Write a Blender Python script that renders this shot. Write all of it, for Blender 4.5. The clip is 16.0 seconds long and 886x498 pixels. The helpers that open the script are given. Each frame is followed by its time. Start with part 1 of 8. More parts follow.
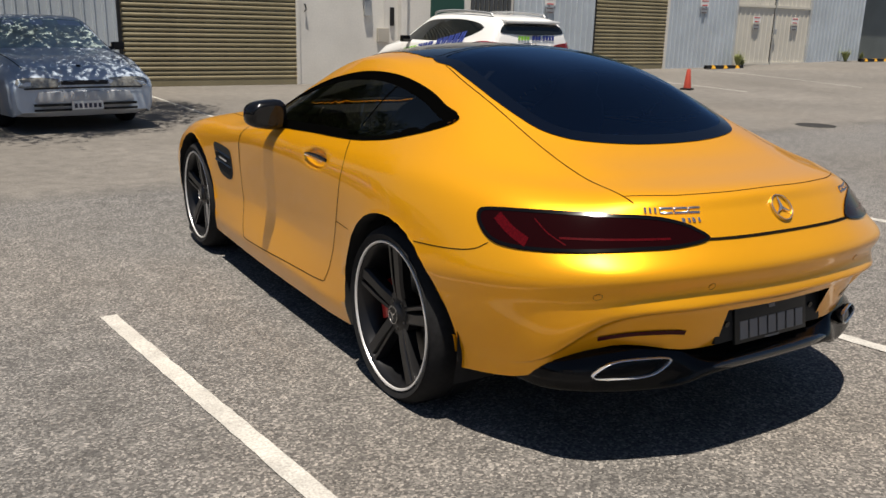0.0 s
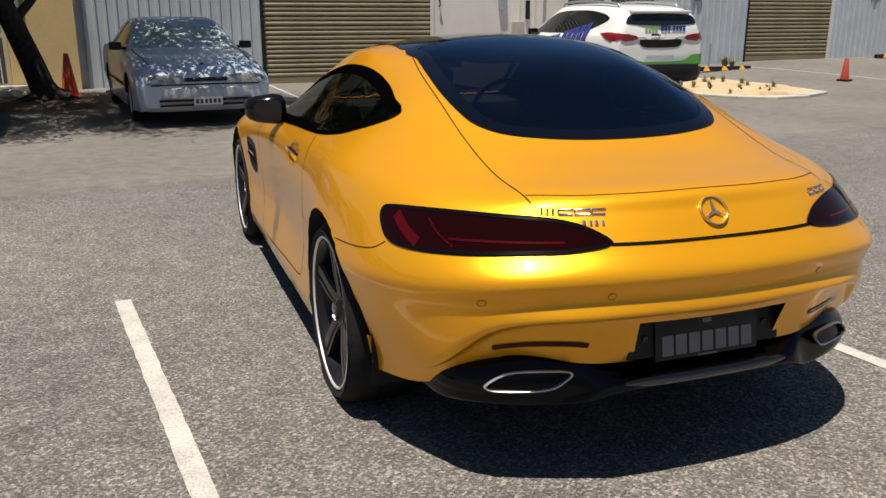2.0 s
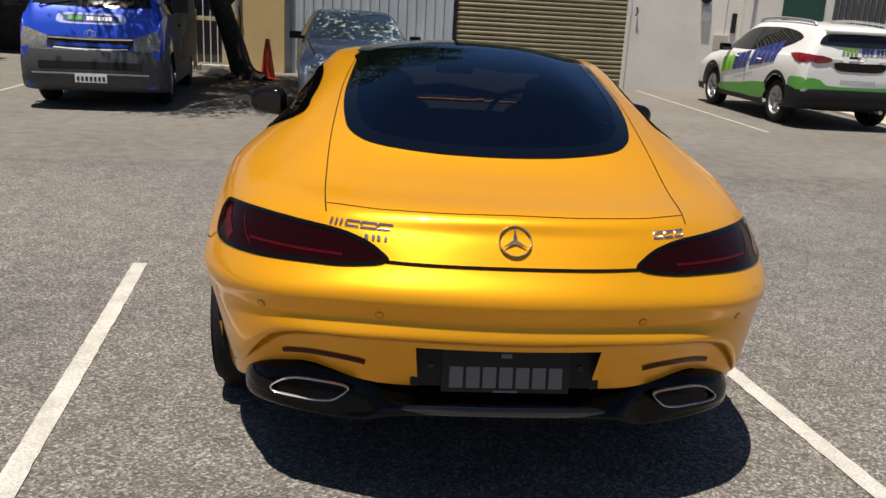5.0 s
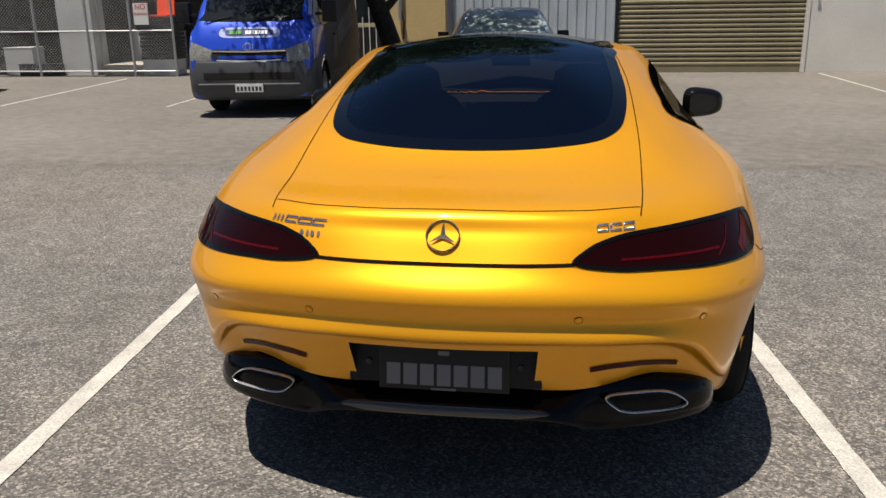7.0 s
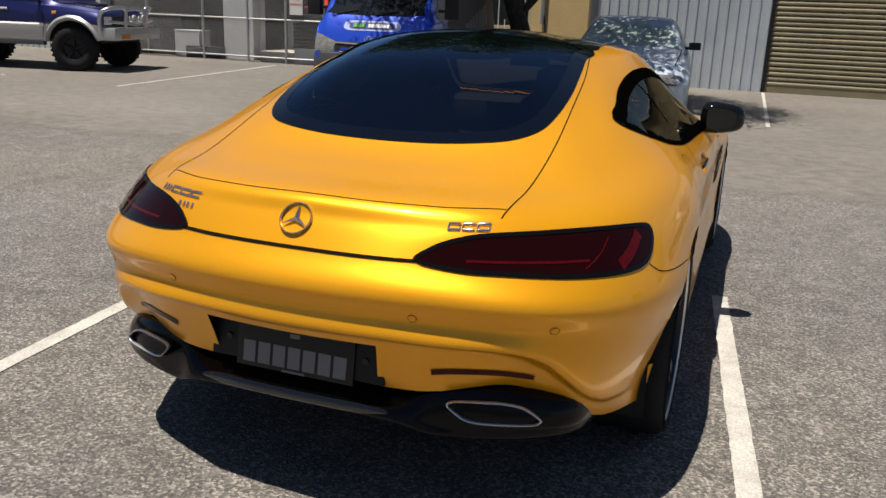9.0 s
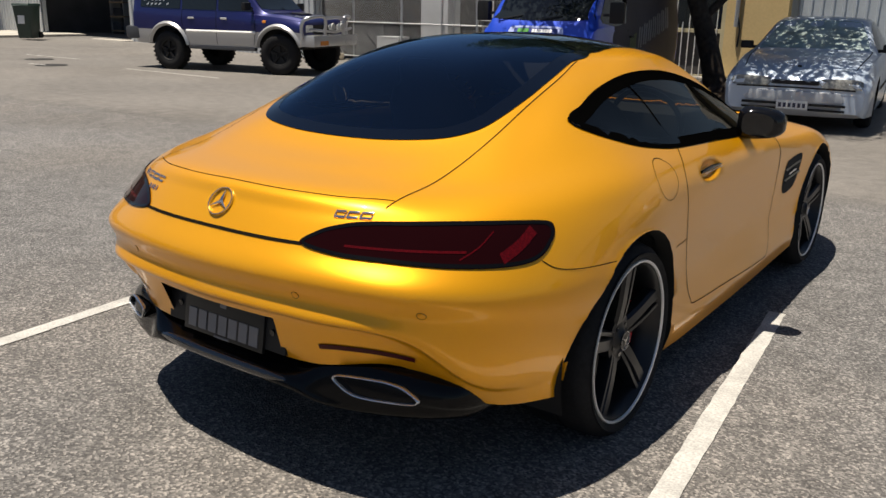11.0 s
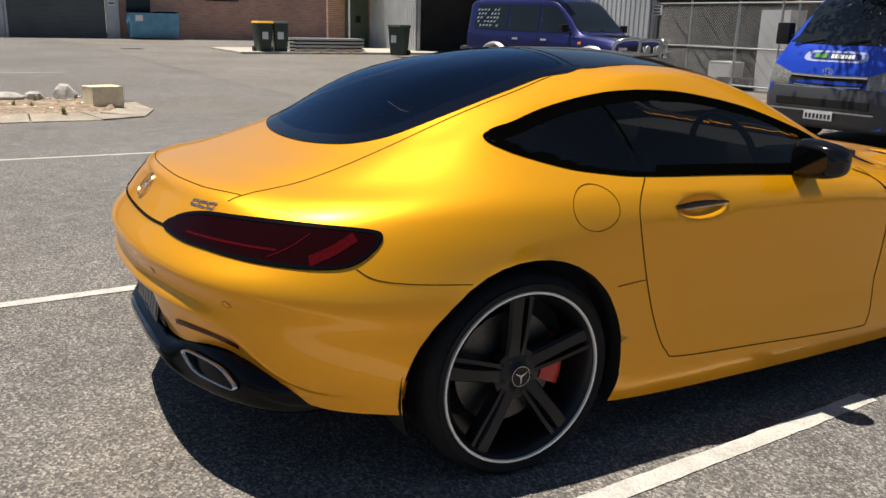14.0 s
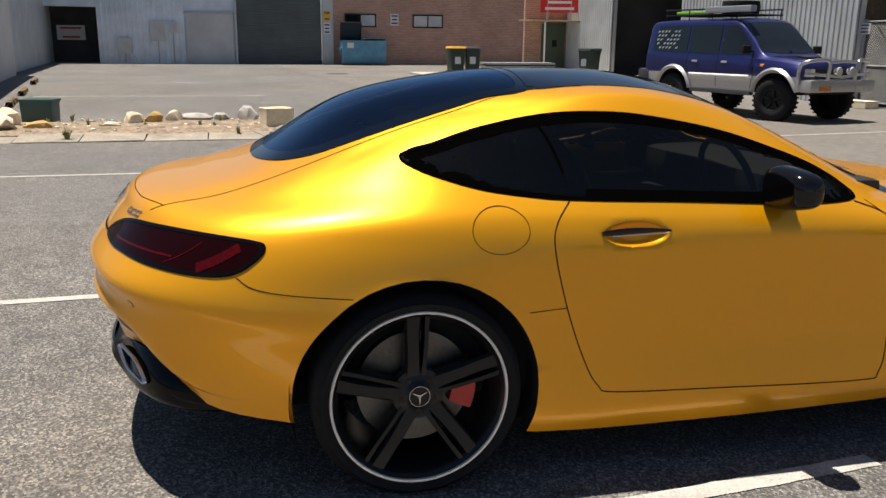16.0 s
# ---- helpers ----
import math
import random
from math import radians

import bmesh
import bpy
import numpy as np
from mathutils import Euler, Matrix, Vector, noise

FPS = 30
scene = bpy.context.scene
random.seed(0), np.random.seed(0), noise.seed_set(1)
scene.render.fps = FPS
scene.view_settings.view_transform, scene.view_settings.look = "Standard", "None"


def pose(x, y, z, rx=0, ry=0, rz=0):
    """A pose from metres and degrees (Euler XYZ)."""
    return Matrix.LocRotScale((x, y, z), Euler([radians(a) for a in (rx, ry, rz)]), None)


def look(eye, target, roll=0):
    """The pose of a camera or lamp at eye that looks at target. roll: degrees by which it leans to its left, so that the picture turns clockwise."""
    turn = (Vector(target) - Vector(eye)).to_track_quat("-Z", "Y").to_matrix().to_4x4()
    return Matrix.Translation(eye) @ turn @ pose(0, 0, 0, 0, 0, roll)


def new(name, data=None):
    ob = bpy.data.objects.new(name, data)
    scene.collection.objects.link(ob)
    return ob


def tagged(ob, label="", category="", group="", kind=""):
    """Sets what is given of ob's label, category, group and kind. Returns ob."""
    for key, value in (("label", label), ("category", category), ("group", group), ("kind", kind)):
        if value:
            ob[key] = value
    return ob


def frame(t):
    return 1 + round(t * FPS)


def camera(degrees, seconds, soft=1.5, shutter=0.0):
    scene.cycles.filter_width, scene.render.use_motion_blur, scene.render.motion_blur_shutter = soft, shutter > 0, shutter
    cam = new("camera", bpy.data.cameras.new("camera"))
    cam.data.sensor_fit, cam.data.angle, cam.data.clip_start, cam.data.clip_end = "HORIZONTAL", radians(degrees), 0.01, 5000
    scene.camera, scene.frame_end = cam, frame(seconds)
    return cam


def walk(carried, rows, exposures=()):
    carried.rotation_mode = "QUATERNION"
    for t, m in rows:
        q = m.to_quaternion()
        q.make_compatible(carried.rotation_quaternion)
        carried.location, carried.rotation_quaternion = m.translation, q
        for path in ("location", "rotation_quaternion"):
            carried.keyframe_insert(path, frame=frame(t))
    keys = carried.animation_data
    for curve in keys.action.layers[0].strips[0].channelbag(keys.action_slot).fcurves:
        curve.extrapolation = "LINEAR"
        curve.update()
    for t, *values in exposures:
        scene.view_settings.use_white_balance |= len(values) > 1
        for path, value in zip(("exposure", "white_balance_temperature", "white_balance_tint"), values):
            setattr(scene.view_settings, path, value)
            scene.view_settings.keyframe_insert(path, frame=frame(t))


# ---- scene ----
cam = camera(56.2, 16.0)
PATH = [
    (0, (-2.355, -3.934, 1.431), (-1.3345, -2.2958, 0.9056), 1.46),
    (0.5, (-2.156, -3.981, 1.426), (-1.1889, -2.3164, 0.8833), 0.98),
    (1, (-1.969, -4.093, 1.428), (-1.0904, -2.3854, 0.8702), 0.51),
    (1.5, (-1.793, -4.164, 1.437), (-1.0245, -2.4034, 0.8818), 0.63),
    (2, (-1.566, -4.199, 1.426), (-0.9000, -2.3933, 0.8836), 0.04),
    (2.5, (-1.356, -4.260, 1.436), (-0.8042, -2.4154, 0.8933), 1.06),
    (3, (-1.150, -4.357, 1.446), (-0.7253, -2.4836, 0.8893), 2.39),
    (3.5, (-0.980, -4.384, 1.450), (-0.6314, -2.4951, 0.8933), 2.61),
    (4, (-0.800, -4.350, 1.437), (-0.5165, -2.4534, 0.8711), 3.14),
    (4.5, (-0.595, -4.374, 1.453), (-0.3755, -2.4671, 0.8898), 2.96),
    (5, (-0.376, -4.422, 1.472), (-0.2186, -2.5060, 0.9207), 3.19),
    (5.2, (-0.309, -4.407, 1.470), (-0.1726, -2.4889, 0.9205), 2.92),
    (7.3, (0.443, -4.350, 1.468), (0.0825, -2.4669, 0.8992), -0.05),
    (7.5, (0.508, -4.337, 1.449), (0.1255, -2.4571, 0.8841), 0.98),
    (8, (0.704, -4.248, 1.426), (0.2385, -2.3858, 0.8637), 1.96),
    (10.3, (1.613, -3.952, 1.451), (0.6569, -2.2810, 0.9080), 1.45),
    (10.5, (1.693, -3.909, 1.457), (0.6902, -2.2644, 0.9165), 1.35),
    (11, (1.969, -3.842, 1.452), (0.8508, -2.2813, 0.8898), 1.07),
    (11.5, (2.170, -3.741, 1.467), (0.9607, -2.2524, 0.8995), 0.44),
    (12, (2.273, -3.471, 1.415), (0.9715, -2.0636, 0.8467), 1.60),
    (12.5, (2.404, -3.265, 1.439), (1.0017, -1.9699, 0.8426), 1.67),
    (13, (2.608, -3.100, 1.440), (1.0781, -1.9590, 0.8415), 1.00),
    (13.5, (2.828, -2.931, 1.454), (1.2162, -1.8967, 0.8777), 1.14),
    (14, (2.950, -2.710, 1.437), (1.2619, -1.7769, 0.9091), 1.47),
    (14.5, (3.070, -2.470, 1.452), (1.3055, -1.6755, 0.9461), 0.81),
    (15, (3.231, -2.224, 1.444), (1.4038, -1.5873, 0.9404), 0.51),
    (15.5, (3.287, -2.007, 1.436), (1.4359, -1.4422, 0.9307), 1.42),
    (16, (3.319, -1.834, 1.444), (1.4382, -1.3560, 0.9609), 0.62),
]
walk(cam, [(t, look(eye, target, roll)) for t, eye, target, roll in PATH], exposures=[(0.0, 0.45, 6800, 10), (4.0, 0.41, 6800, 10), (8.0, 0.41, 6800, 10), (11.0, 0.48, 6800, 10), (16.0, 0.56, 6800, 10)])


# ---- world, sun ----
TO_SUN = Vector((-0.15, -0.155, 0.97)).normalized()
world = bpy.data.worlds.new("sky")
world.use_nodes = True
scene.world = world
wn = world.node_tree.nodes
sky = wn.new("ShaderNodeTexSky")
sky.sky_type, sky.sun_disc = "NISHITA", False
sky.sun_elevation = math.asin(TO_SUN.z)
sky.sun_rotation = math.atan2(TO_SUN.x, TO_SUN.y)
sky.altitude, sky.air_density, sky.dust_density, sky.ozone_density = 20, 0.85, 0.3, 2.5
wn["Background"].inputs["Strength"].default_value = 0.05
world.node_tree.links.new(sky.outputs[0], wn["Background"].inputs["Color"])
sun = new("sun", bpy.data.lights.new("sun", "SUN"))
sun.data.energy, sun.data.angle, sun.data.color = 5.0, radians(0.53), (1.0, 0.94, 0.85)
sun.matrix_world = look(TO_SUN * 50, (0, 0, 0))


# ---- materials ----
def material(name, color, rough=0.6, metal=0.0, grain=0.0, scale=40.0, bump=0.0, coat=0.0, stain=0.0, stain_scale=1.2, spec=0.5, vary=0.0):
    """A surface with fine grain, large stains, relief and, between alike pieces, a change of tone."""
    m = bpy.data.materials.new(name)
    m.use_nodes = True
    n, l = m.node_tree.nodes, m.node_tree.links
    b = n["Principled BSDF"]
    b.inputs["Base Color"].default_value = (*color, 1)
    b.inputs["Roughness"].default_value = rough
    b.inputs["Metallic"].default_value = metal
    b.inputs["Specular IOR Level"].default_value = spec
    b.inputs["Coat Weight"].default_value = coat
    b.inputs["Coat Roughness"].default_value = 0.04
    at = n.new("ShaderNodeTexCoord")
    last = None

    def tone(tex_out, lo, hi, amount, before):
        r = n.new("ShaderNodeMapRange")
        r.inputs["From Min"].default_value, r.inputs["From Max"].default_value = lo, hi
        r.inputs["To Min"].default_value, r.inputs["To Max"].default_value = 1 - amount, 1 + amount
        l.new(tex_out, r.inputs["Value"])
        mul = n.new("ShaderNodeVectorMath")
        mul.operation = "SCALE"
        if before is None:
            mul.inputs[0].default_value = color
        else:
            l.new(before, mul.inputs[0])
        l.new(r.outputs[0], mul.inputs["Scale"])
        return mul.outputs[0]

    if grain or bump:
        t = n.new("ShaderNodeTexNoise")
        t.inputs["Scale"].default_value, t.inputs["Detail"].default_value = scale, 4
        l.new(at.outputs["Object"], t.inputs["Vector"])
        if grain:
            last = tone(t.outputs["Fac"], 0.3, 0.7, grain, last)
        if bump:
            bp = n.new("ShaderNodeBump")
            bp.inputs["Strength"].default_value, bp.inputs["Distance"].default_value = bump, 0.01
            l.new(t.outputs["Fac"], bp.inputs["Height"])
            l.new(bp.outputs[0], b.inputs["Normal"])
    if stain:
        t2 = n.new("ShaderNodeTexNoise")
        t2.inputs["Scale"].default_value, t2.inputs["Detail"].default_value = stain_scale, 6
        l.new(at.outputs["Object"], t2.inputs["Vector"])
        last = tone(t2.outputs["Fac"], 0.3, 0.7, stain, last)
    if vary:
        info = n.new("ShaderNodeObjectInfo")
        last = tone(info.outputs["Random"], 0, 1, vary, last)
    if last is not None:
        l.new(last, b.inputs["Base Color"])
    return m


def glass(name, tint, gloss_ior=1.5, rough=0.0, gloss=(1, 1, 1)):
    """A thin tinted pane: what passes is coloured, the gloss grows with the angle."""
    m = bpy.data.materials.new(name)
    m.use_nodes = True
    n, l = m.node_tree.nodes, m.node_tree.links
    n.remove(n["Principled BSDF"])
    tr, gl, mix, fr = (n.new("ShaderNode" + k) for k in ("BsdfTransparent", "BsdfGlossy", "MixShader", "Fresnel"))
    tr.inputs["Color"].default_value = (*tint, 1)
    gl.inputs["Roughness"].default_value, gl.inputs["Color"].default_value = rough, (*gloss, 1)
    fr.inputs["IOR"].default_value = gloss_ior
    l.new(fr.outputs[0], mix.inputs[0])
    l.new(tr.outputs[0], mix.inputs[1])
    l.new(gl.outputs[0], mix.inputs[2])
    l.new(mix.outputs[0], n["Material Output"].inputs["Surface"])
    return m


def asphalt():
    """Worn grey asphalt: light and dark aggregate, tar, broad stains and tyre marks."""
    m = bpy.data.materials.new("asphalt")
    m.use_nodes = True
    n, l = m.node_tree.nodes, m.node_tree.links
    b = n["Principled BSDF"]
    b.inputs["Roughness"].default_value = 0.85
    at = n.new("ShaderNodeTexCoord").outputs["Object"]
    vor = n.new("ShaderNodeTexVoronoi")
    vor.inputs["Scale"].default_value = 120
    l.new(at, vor.inputs["Vector"])
    ramp = n.new("ShaderNodeValToRGB")
    e = ramp.color_ramp.elements
    e[0].position, e[0].color = 0.0, (0.070, 0.067, 0.065, 1)
    e[1].position, e[1].color = 1.0, (0.40, 0.378, 0.355, 1)
    for pos, c in ((0.35, (0.118, 0.114, 0.112, 1)), (0.62, (0.172, 0.166, 0.160, 1)), (0.86, (0.26, 0.25, 0.238, 1))):
        k = ramp.color_ramp.elements.new(pos)
        k.color = c
    sep = n.new("ShaderNodeSeparateColor")
    l.new(vor.outputs["Color"], sep.inputs[0])
    l.new(sep.outputs[0], ramp.inputs[0])
    big = n.new("ShaderNodeTexNoise")
    big.inputs["Scale"].default_value, big.inputs["Detail"].default_value = 0.35, 7
    l.new(at, big.inputs["Vector"])
    mid = n.new("ShaderNodeTexNoise")
    mid.inputs["Scale"].default_value, mid.inputs["Detail"].default_value = 6, 5
    l.new(at, mid.inputs["Vector"])
    add = n.new("ShaderNodeMath")
    add.operation = "ADD"
    l.new(big.outputs["Fac"], add.inputs[0])
    l.new(mid.outputs["Fac"], add.inputs[1])
    rng = n.new("ShaderNodeMapRange")
    rng.inputs["From Min"].default_value, rng.inputs["From Max"].default_value = 0.75, 1.3
    rng.inputs["To Min"].default_value, rng.inputs["To Max"].default_value = 0.62, 0.99
    l.new(add.outputs[0], rng.inputs["Value"])
    mul = n.new("ShaderNodeVectorMath")
    mul.operation = "SCALE"
    l.new(ramp.outputs[0], mul.inputs[0])
    l.new(rng.outputs[0], mul.inputs["Scale"])
    # broad brownish dust and darker drips
    dust = n.new("ShaderNodeTexNoise")
    dust.inputs["Scale"].default_value, dust.inputs["Detail"].default_value = 0.22, 5
    l.new(at, dust.inputs["Vector"])
    dr = n.new("ShaderNodeMapRange")
    dr.inputs["From Min"].default_value, dr.inputs["From Max"].default_value = 0.45, 0.68
    l.new(dust.outputs["Fac"], dr.inputs["Value"])
    mix = n.new("ShaderNodeMix")
    mix.data_type, mix.blend_type = "RGBA", "MULTIPLY"
    mix.inputs["B"].default_value = (1.02, 0.96, 0.89, 1)
    l.new(dr.outputs[0], mix.inputs["Factor"])
    l.new(mul.outputs[0], mix.inputs["A"])
    spot = n.new("ShaderNodeTexNoise")
    spot.inputs["Scale"].default_value, spot.inputs["Detail"].default_value = 1.3, 3
    l.new(at, spot.inputs["Vector"])
    sr = n.new("ShaderNodeMapRange")
    sr.inputs["From Min"].default_value, sr.inputs["From Max"].default_value = 0.66, 0.76
    sr.inputs["To Min"].default_value, sr.inputs["To Max"].default_value = 1.0, 0.72
    l.new(spot.outputs["Fac"], sr.inputs["Value"])
    wet = n.new("ShaderNodeVectorMath")
    wet.operation = "SCALE"
    l.new(mix.outputs["Result"], wet.inputs[0])
    l.new(sr.outputs[0], wet.inputs["Scale"])
    # a dark tarry joint runs across the yard; the seal beyond it is browner and finer
    pos = n.new("ShaderNodeSeparateXYZ")
    l.new(at, pos.inputs[0])

    def calc(op, p, q):
        m_ = n.new("ShaderNodeMath")
        m_.operation = op
        for k, v in enumerate((p, q)):
            if isinstance(v, (int, float)):
                m_.inputs[k].default_value = v
            else:
                l.new(v, m_.inputs[k])
        return m_.outputs[0]

    off = calc("SUBTRACT", pos.outputs["Y"], calc("ADD", calc("MULTIPLY", pos.outputs["X"], 0.075), 3.42))
    off = calc("ADD", off, calc("MULTIPLY", calc("SUBTRACT", mid.outputs["Fac"], 0.5), 0.5))
    joint = n.new("ShaderNodeMapRange")
    joint.interpolation_type = "SMOOTHSTEP"
    joint.inputs["From Min"].default_value, joint.inputs["From Max"].default_value = 0.0, 0.32
    joint.inputs["To Min"].default_value, joint.inputs["To Max"].default_value = 0.80, 1.0
    l.new(calc("ABSOLUTE", off, 0), joint.inputs["Value"])
    tar = n.new("ShaderNodeVectorMath")
    tar.operation = "SCALE"
    l.new(wet.outputs[0], tar.inputs[0])
    l.new(joint.outputs[0], tar.inputs["Scale"])
    far = n.new("ShaderNodeMapRange")
    far.inputs["From Min"].default_value, far.inputs["From Max"].default_value = -0.3, 0.3
    far.inputs["To Min"].default_value, far.inputs["To Max"].default_value = 0.0, 0.7
    l.new(off, far.inputs["Value"])
    old = n.new("ShaderNodeVectorMath")
    old.operation = "SCALE"
    old.inputs[0].default_value = (0.205, 0.187, 0.165)
    l.new(rng.outputs[0], old.inputs["Scale"])
    seal = n.new("ShaderNodeMix")
    seal.data_type = "RGBA"
    l.new(far.outputs[0], seal.inputs["Factor"])
    l.new(tar.outputs[0], seal.inputs["A"])
    l.new(old.outputs[0], seal.inputs["B"])
    l.new(seal.outputs["Result"], b.inputs["Base Color"])
    bp = n.new("ShaderNodeBump")
    bp.inputs["Strength"].default_value, bp.inputs["Distance"].default_value = 0.6, 0.005
    l.new(vor.outputs["Distance"], bp.inputs["Height"])
    l.new(bp.outputs[0], b.inputs["Normal"])
    return m


def car_paint(name, color, metal=0.35, rough=0.32, flake=0.05, coat=1.0):
    """Metallic paint under clear coat, with fine flake."""
    m = material(name, color, rough, metal, grain=flake, scale=1500, coat=coat, spec=0.3)
    m.node_tree.nodes["Principled BSDF"].inputs["Coat Roughness"].default_value = 0.03
    return m


ASPHALT = asphalt()
YELLOW = car_paint("solar_yellow_paint", (0.90, 0.395, 0.006), 0.50, 0.33, 0.012, 0.7)
BADGE = material("worn_badge_chrome", (0.56, 0.55, 0.54), 0.16, 0.95)
BLACK_GLOSS = material("gloss_black", (0.004, 0.004, 0.0045), 0.07, spec=0.4)
BLACK_ROOF = material("black_roof_glass", (0.0008, 0.0009, 0.0012), 0.03, spec=0.8)
BLACK_MATT = material("black_plastic", (0.011, 0.011, 0.012), 0.55, grain=0.2, scale=300, spec=0.3)
CAVITY = material("unlit_black_lining", (0.008, 0.008, 0.008), 0.9)
RUBBER = material("tyre_rubber", (0.011, 0.011, 0.012), 0.8, grain=0.25, scale=60, bump=0.1, spec=0.25)
WHEEL_BLACK = material("satin_black_alloy", (0.022, 0.022, 0.024), 0.32, 0.6)
RIM_SILVER = material("machined_rim_edge", (0.78, 0.77, 0.76), 0.3, 0.45)
CHROME = material("chrome", (0.82, 0.82, 0.83), 0.08, 1.0)
STEEL = material("brake_disc_steel", (0.14, 0.135, 0.13), 0.45, 1.0, grain=0.15, scale=80)
CALIPER = material("red_caliper_paint", (0.55, 0.012, 0.01), 0.3, coat=0.5)
SEAM = material("panel_gap", (0.006, 0.004, 0.002), 0.9, spec=0.1)
TINT = glass("dark_tinted_glass", (0.22, 0.23, 0.23), 1.75, gloss=(0.5, 0.72, 1.0))
SCREEN_GLASS = glass("clear_windscreen_glass", (0.80, 0.83, 0.82), 1.45)
LAMP_RED = material("smoked_red_lamp_lens", (0.010, 0.0011, 0.0012), 0.07, spec=0.12)
LAMP_REDCORE = material("red_lamp_strip", (0.058, 0.0016, 0.0028), 0.15, spec=0.2, grain=0.3, scale=160)
LEATHER = material("black_leather", (0.02, 0.02, 0.02), 0.5, grain=0.2, scale=200)
WHITE_LINE = material("worn_white_line_paint", (0.43, 0.415, 0.385), 0.8, grain=0.26, scale=110, stain=0.16, stain_scale=9)
TRIM_BLACK = material("black_trim", (0.003, 0.003, 0.0034), 0.14, spec=0.2)
MIRROR_DARK = material("dimmed_mirror", (0.003, 0.003, 0.0035), 0.03, spec=0.6)
CARBON = material("carbon_fibre", (0.012, 0.012, 0.013), 0.2, coat=1.0, grain=0.5, scale=600)
PLATE_BLACK = material("black_plate", (0.010, 0.010, 0.010), 0.3, spec=0.35)
PLATE_GREY = material("plate_characters", (0.17, 0.17, 0.18), 0.45)
WINDOW_TRIM = material("matt_black_window_trim", (0.0012, 0.0012, 0.0012), 0.6, spec=0.0)
SIDE_TINT = glass("dark_side_glass", (0.28, 0.28, 0.26), 1.62, gloss=(0.8, 0.72, 0.6))
sheen = BLACK_ROOF.node_tree.nodes["Principled BSDF"].inputs
sheen["IOR"].default_value, sheen["Specular IOR Level"].default_value, sheen["Specular Tint"].default_value = 1.8, 0.5, (0.55, 0.74, 1.0, 1)
TIP_SATIN = material("satin_steel_tip", (0.74, 0.74, 0.74), 0.22, 0.75)


# ---- building helpers ----
from mathutils.bvhtree import BVHTree
from mathutils.geometry import delaunay_2d_cdt


def part(name, bm, mat, parent=None, label="", smooth=None):
    """Links a bmesh as one mesh object. smooth: the angle in degrees under which edges are shaded round."""
    me = bpy.data.meshes.new(name)
    bmesh.ops.recalc_face_normals(bm, faces=bm.faces)
    bm.to_mesh(me)
    bm.free()
    return linked(name, me, mat, parent, label, smooth)


def linked(name, me, mat, parent=None, label="", smooth=None):
    for m in mat if isinstance(mat, (list, tuple)) else [mat]:
        me.materials.append(m)
    if smooth:
        me.shade_smooth()
        me.set_sharp_from_angle(angle=radians(smooth))
    ob = new(name, me)
    if parent:
        ob.parent = parent
    if label:
        ob["label"] = label
    return ob


def raw(name, verts, faces, mat, parent=None, label="", smooth=None):
    me = bpy.data.meshes.new(name)
    me.from_pydata(verts, [], faces)
    me.update()
    return linked(name, me, mat, parent, label, smooth)


def thing(name, label, category, m=None, group="", kind=""):
    ob = new(name)
    if m is not None:
        ob.matrix_basis = m
    return tagged(ob, label, category, group, kind)


def box(bm, c, s, rz=0.0, bevel=0.0, rx=0.0, ry=0.0, taper=1.0):
    """A box of size s about c, with bevelled edges; taper narrows its top."""
    r = bmesh.ops.create_cube(bm, size=1.0)
    vs = r["verts"]
    for v in vs:
        k = taper if v.co.z > 0 else 1.0
        v.co = Vector((v.co.x * s[0] * k, v.co.y * s[1] * k, v.co.z * s[2]))
    if bevel:
        es = list({e for v in vs for e in v.link_edges})
        r = bmesh.ops.bevel(bm, geom=vs + es, offset=bevel, segments=2, profile=0.7, affect="EDGES", clamp_overlap=True)
        vs = list({v for f in r["faces"] for v in f.verts} | {v for v in vs if v.is_valid})
    m = Matrix.LocRotScale(c, Euler((radians(rx), radians(ry), radians(rz))), None)
    bmesh.ops.transform(bm, matrix=m, verts=vs)
    return vs


def tube(bm, pts, r, n=8, caps=True):
    """A round bar along points; r is one radius or one for each point."""
    pts = [Vector(p) for p in pts]
    rings = []
    for i, p in enumerate(pts):
        d = (pts[min(i + 1, len(pts) - 1)] - pts[max(i - 1, 0)]).normalized()
        a = d.orthogonal().normalized() if not rings else (prev - d * prev.dot(d)).normalized()
        prev = a
        b = d.cross(a)
        k = float(r[i]) if isinstance(r, (list, tuple)) else r
        rings.append([bm.verts.new(p + k * (math.cos(t) * a + math.sin(t) * b)) for t in (2 * math.pi * j / n for j in range(n))])
    for q, w in zip(rings, rings[1:]):
        for j in range(n):
            bm.faces.new((q[j], q[(j + 1) % n], w[(j + 1) % n], w[j]))
    if caps:
        bm.faces.new(rings[0][::-1])
        bm.faces.new(rings[-1])


def lathe(bm, prof, n=48, c=(0, 0, 0), axis="x"):
    """Turns (radius, along) points about an axis through c."""
    rings = []
    for r, h in prof:
        ring = []
        for j in range(n):
            t = 2 * math.pi * j / n
            u, w = r * math.cos(t), r * math.sin(t)
            p = {"x": (h, u, w), "y": (u, h, w), "z": (u, w, h)}[axis]
            ring.append(bm.verts.new(Vector(p) + Vector(c)))
        rings.append(ring)
    for q, w in zip(rings, rings[1:]):
        for j in range(n):
            bm.faces.new((q[j], q[(j + 1) % n], w[(j + 1) % n], w[j]))
    return rings


